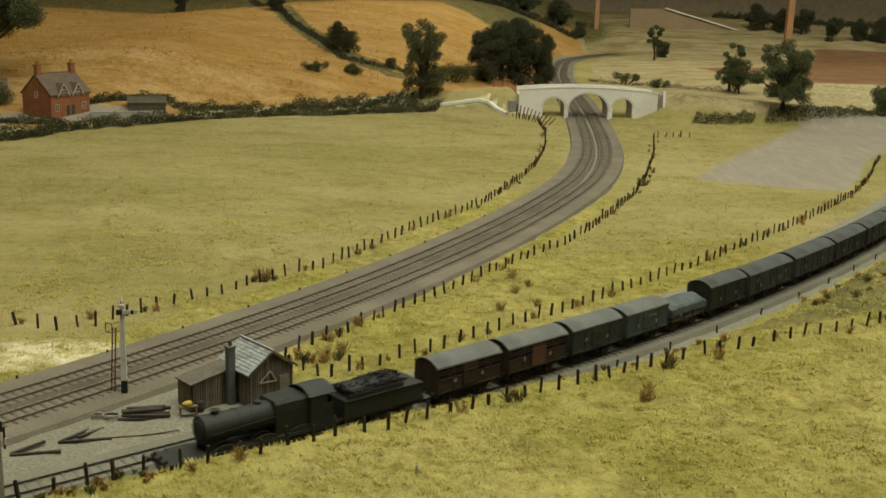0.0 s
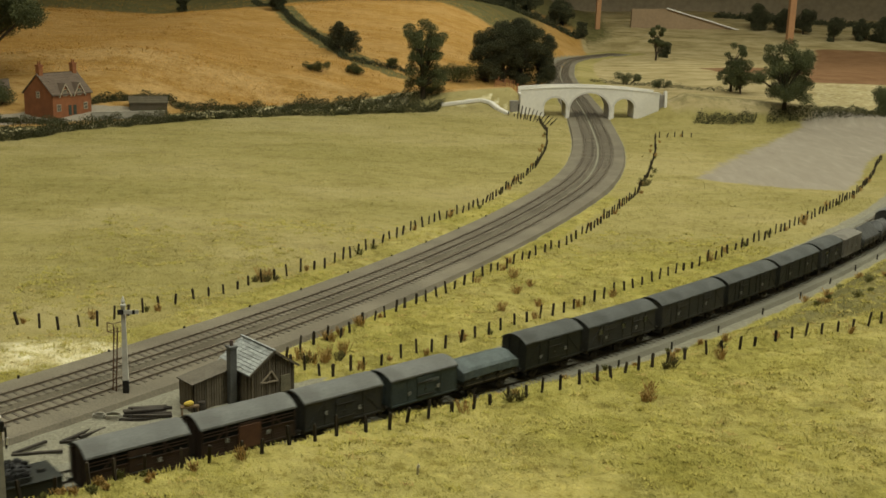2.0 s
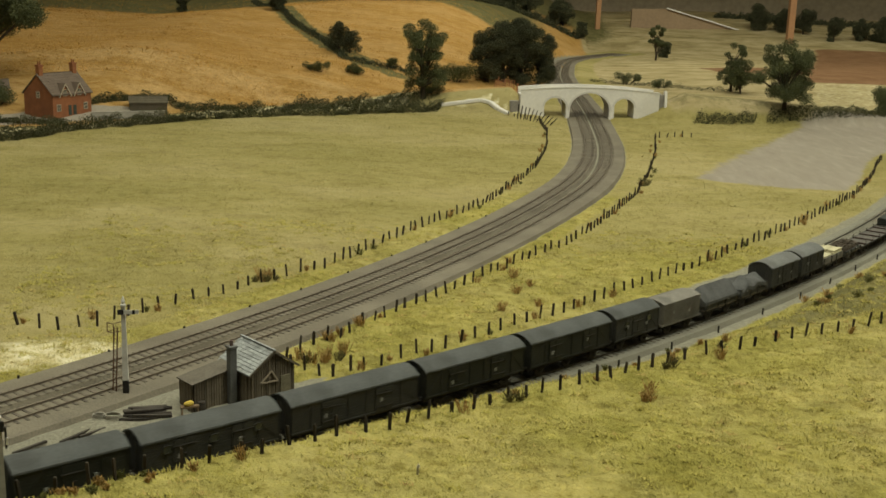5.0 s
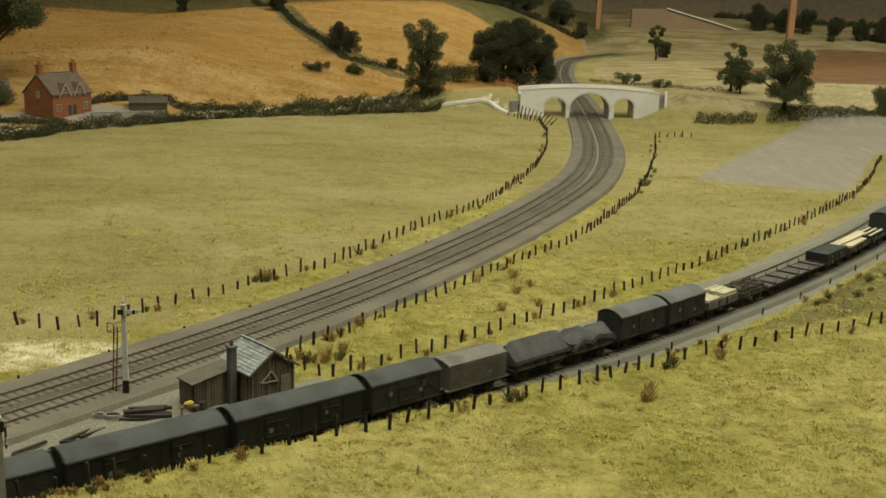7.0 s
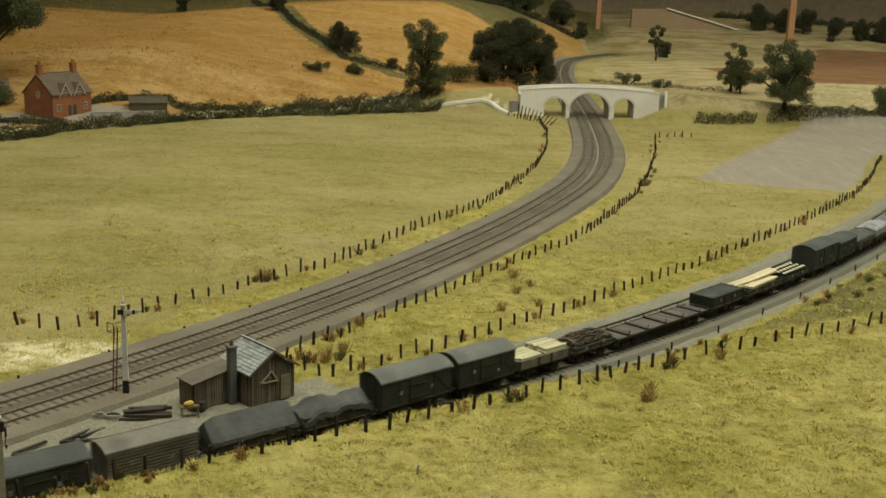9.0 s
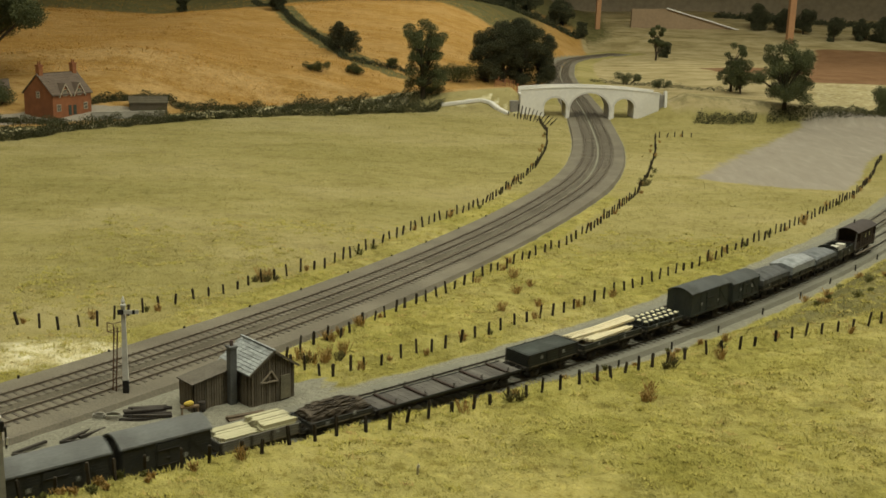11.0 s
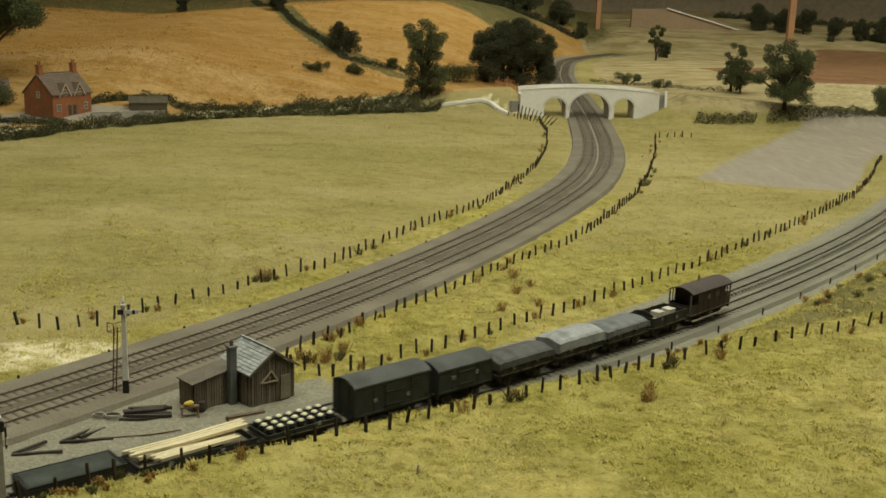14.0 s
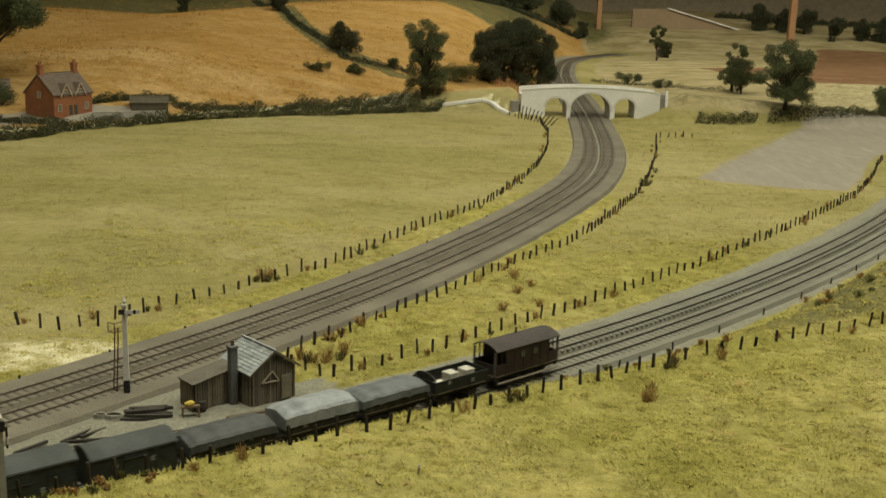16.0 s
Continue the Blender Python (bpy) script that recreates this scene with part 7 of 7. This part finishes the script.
def tufts(count, seed):
    """Small tussocks of upright blades over the turf by the lines; each tussock has its own dryness."""
    rng = np.random.RandomState(seed)
    cx, cy = rng.uniform(-0.55, 0.85, count), 0.62 + 1.2 * rng.uniform(0, 1, count) ** 1.3
    mk = terrain(cx, cy)[1]
    drift = lumps(cx, cy, 30, 41) + 0.7 * lumps(cx, cy, 85, 42)
    keep = (np.abs(cx) < 0.45 * cy + 0.08) & (mk["grit"] < 0.1) & (mk["plough"] < 0.2) & (drift > rng.uniform(-0.9, 1.2, count))
    cx, cy = cx[keep], cy[keep]
    per = 20
    dry = np.repeat(rng.uniform(0, 1, len(cx)), per)
    size = np.repeat(rng.uniform(0.7, 1.35, len(cx)), per)
    n = len(dry)
    x = np.repeat(cx, per) + rng.normal(0, 0.0034, n) * size
    y = np.repeat(cy, per) + rng.normal(0, 0.0016, n) * size
    z = terrain(x, y)[0]
    q, tilt, ln = rng.normal(2.4, 1.4, n), rng.uniform(0.75, 1.42, n), 0.0046 * size * rng.uniform(0.6, 1.2, n)
    tip = np.stack([x + np.cos(q) * np.sin(tilt) * ln, y + np.sin(q) * np.sin(tilt) * ln, z + np.cos(tilt) * ln], 1)
    wd = 0.00055
    a = np.stack([x - np.sin(q) * wd, y + np.cos(q) * wd, z - 0.0004], 1)
    b = np.stack([x + np.sin(q) * wd, y - np.cos(q) * wd, z - 0.0004], 1)
    m = bpy.data.materials.new("tussock_blades")
    m.use_nodes = True
    nt = m.node_tree
    at = nt.nodes.new("ShaderNodeAttribute")
    at.attribute_name = "dry"
    r = nt.nodes.new("ShaderNodeValToRGB")
    e = r.color_ramp.elements
    for _ in range(3):
        e.new(0.5)
    for el, (pos, c) in zip(e, ((0.0, (0.260, 0.220, 0.050)), (0.3, (0.34, 0.295, 0.070)), (0.6, (0.405, 0.355, 0.088)), (0.85, (0.44, 0.37, 0.115)), (1.0, (0.40, 0.285, 0.10)))):
        el.position, el.color = pos, (*c, 1)
    nt.links.new(at.outputs["Fac"], r.inputs[0])
    nt.links.new(r.outputs[0], nt.nodes["Principled BSDF"].inputs["Base Color"])
    nt.nodes["Principled BSDF"].inputs["Roughness"].default_value = 0.95
    nt.nodes["Principled BSDF"].inputs["Specular IOR Level"].default_value = 0.1
    ob = mesh_object("tussocks", np.stack([a, b, tip], 1).reshape(-1, 3).tolist(), np.arange(3 * n).reshape(n, 3).tolist(), m)
    ob.data.attributes.new("dry", "FLOAT", "POINT").data.foreach_set("value", np.repeat(dry, 3).astype(np.float32))
    return tagged(ob, "small yellow-green tussocks in the turf", "grass", kind="stuff")


tufts(15000, 5)
# ---- gallery things behind the layout ----


def stubble():
    """Cut straw standing on the golden slopes."""
    rng = np.random.RandomState(7)
    y = 3.5 + 3.2 * rng.uniform(0, 1, 120000) ** 1.3
    x = rng.uniform(-0.47, 0.2, len(y)) * y
    z, mk = terrain(x, y)
    keep = (mk["straw"] > 0.7) & (lumps(x, y, 14, 15) + 0.8 * lumps(x, y, 45, 16) > rng.uniform(-1.2, 1.4, len(x)))
    x, y, z = x[keep], y[keep], z[keep]
    n = len(x)
    q, tilt, ln = rng.uniform(0, 6.28, n), rng.uniform(0.5, 1.4, n), rng.uniform(0.004, 0.010, n)
    tip = np.stack([x + np.cos(q) * np.sin(tilt) * ln, y + np.sin(q) * np.sin(tilt) * ln, z + np.cos(tilt) * ln], 1)
    a = np.stack([x - np.sin(q) * 0.0012, y + np.cos(q) * 0.0012, z - 0.0004], 1)
    b = np.stack([x + np.sin(q) * 0.0012, y - np.cos(q) * 0.0012, z - 0.0004], 1)
    v = np.stack([a, b, tip], 1).reshape(-1, 3)
    return tagged(mesh_object("stubble", v.tolist(), np.arange(3 * n).reshape(n, 3).tolist(), STUBBLE), "golden stubble over the far slopes", "stubble", kind="stuff")


stubble()
rngw = random.Random(23)
for k in range(22):
    s = rngw.uniform(-0.29, -0.17) if k < 14 else rngw.uniform(0.15, 0.5)
    x, y, _ = on(NEAR, s, -0.044 - rngw.uniform(0, 0.016))
    weed(float(x), float(y), rngw.uniform(0.005, 0.009), 500 + k, rngw.choice((WEED, WEED_GREEN, WEED)), 30)
for k in range(26):
    s = rngw.uniform(0.62, 1.15)
    x, y, _ = on(NEAR, s, -rngw.uniform(0.065, 0.13))
    weed(float(x), float(y), rngw.uniform(0.006, 0.012), 700 + k, rngw.choice((WEED_GREEN, WEED_GREEN, WEED)), 34, 0.8)
TAN = mat("tan_bare_board", (0.27, 0.19, 0.115), 0.85, 0.15, 6, 60, 0.1)
ORANGE_POST = mat("orange_brown_timber_post", (0.36, 0.19, 0.090), 0.7, 0.15, 6, 60, 0.1)
RUST_BOARD = mat("red_brown_baseboard", (0.20, 0.095, 0.050), 0.85, 0.2, 6, 60, 0.15)
slab("gallery_post", 2.268, 2.308, 7.60, 7.65, 0.0, 2.5, ORANGE_POST, "upright orange-brown timber post behind the fields", "post", "")
slab("gallery_post", 1.015, 1.045, 7.9, 7.95, 0.0, 2.5, ORANGE_POST, "upright orange-brown timber post behind the hill", "post", "")
bm = B()
v = [bm.verts.new((x, y, z)) for y in (8.02, 8.06) for x, z in ((1.28, 0.0), (2.095, 0.0), (2.087, 0.125), (1.808, 0.199), (1.523, 0.272), (1.28, 0.264))]
bm.faces.new(v[:6])
bm.faces.new(v[6:][::-1])
for i in range(6):
    bm.faces.new((v[i], v[(i + 1) % 6], v[6 + (i + 1) % 6], v[6 + i]))
tagged(part("scenery_board", bm, TAN), "bare tan board edge of unfinished scenery", "board")
slab("baseboard_panel", 2.10, 2.60, 8.03, 8.06, 0.0, 0.118, RUST_BOARD, "red-brown board edge below the far trees", "board", "")
bm = B()
edge = [(1.523, 0.276), (1.66, 0.240), (1.808, 0.203), (1.95, 0.164), (2.087, 0.128), (2.30, 0.122), (2.52, 0.088)]
for (xa, za), (xb, zb) in zip(edge, edge[1:]):
    bar(bm, (xa, 8.01, za), (xb, 8.01, zb), 0.010, 0.009)
tagged(part("board_edging", bm, PLASTER), "rough white plaster edge on the tan board", "edging")


def motions():
    """The train runs along the near line at an even speed."""
    for t, centre in VEHICLES:
        walk(t, [(q, train_pose(centre, q)) for q in np.arange(0, 16.01, 0.8)])


motions()
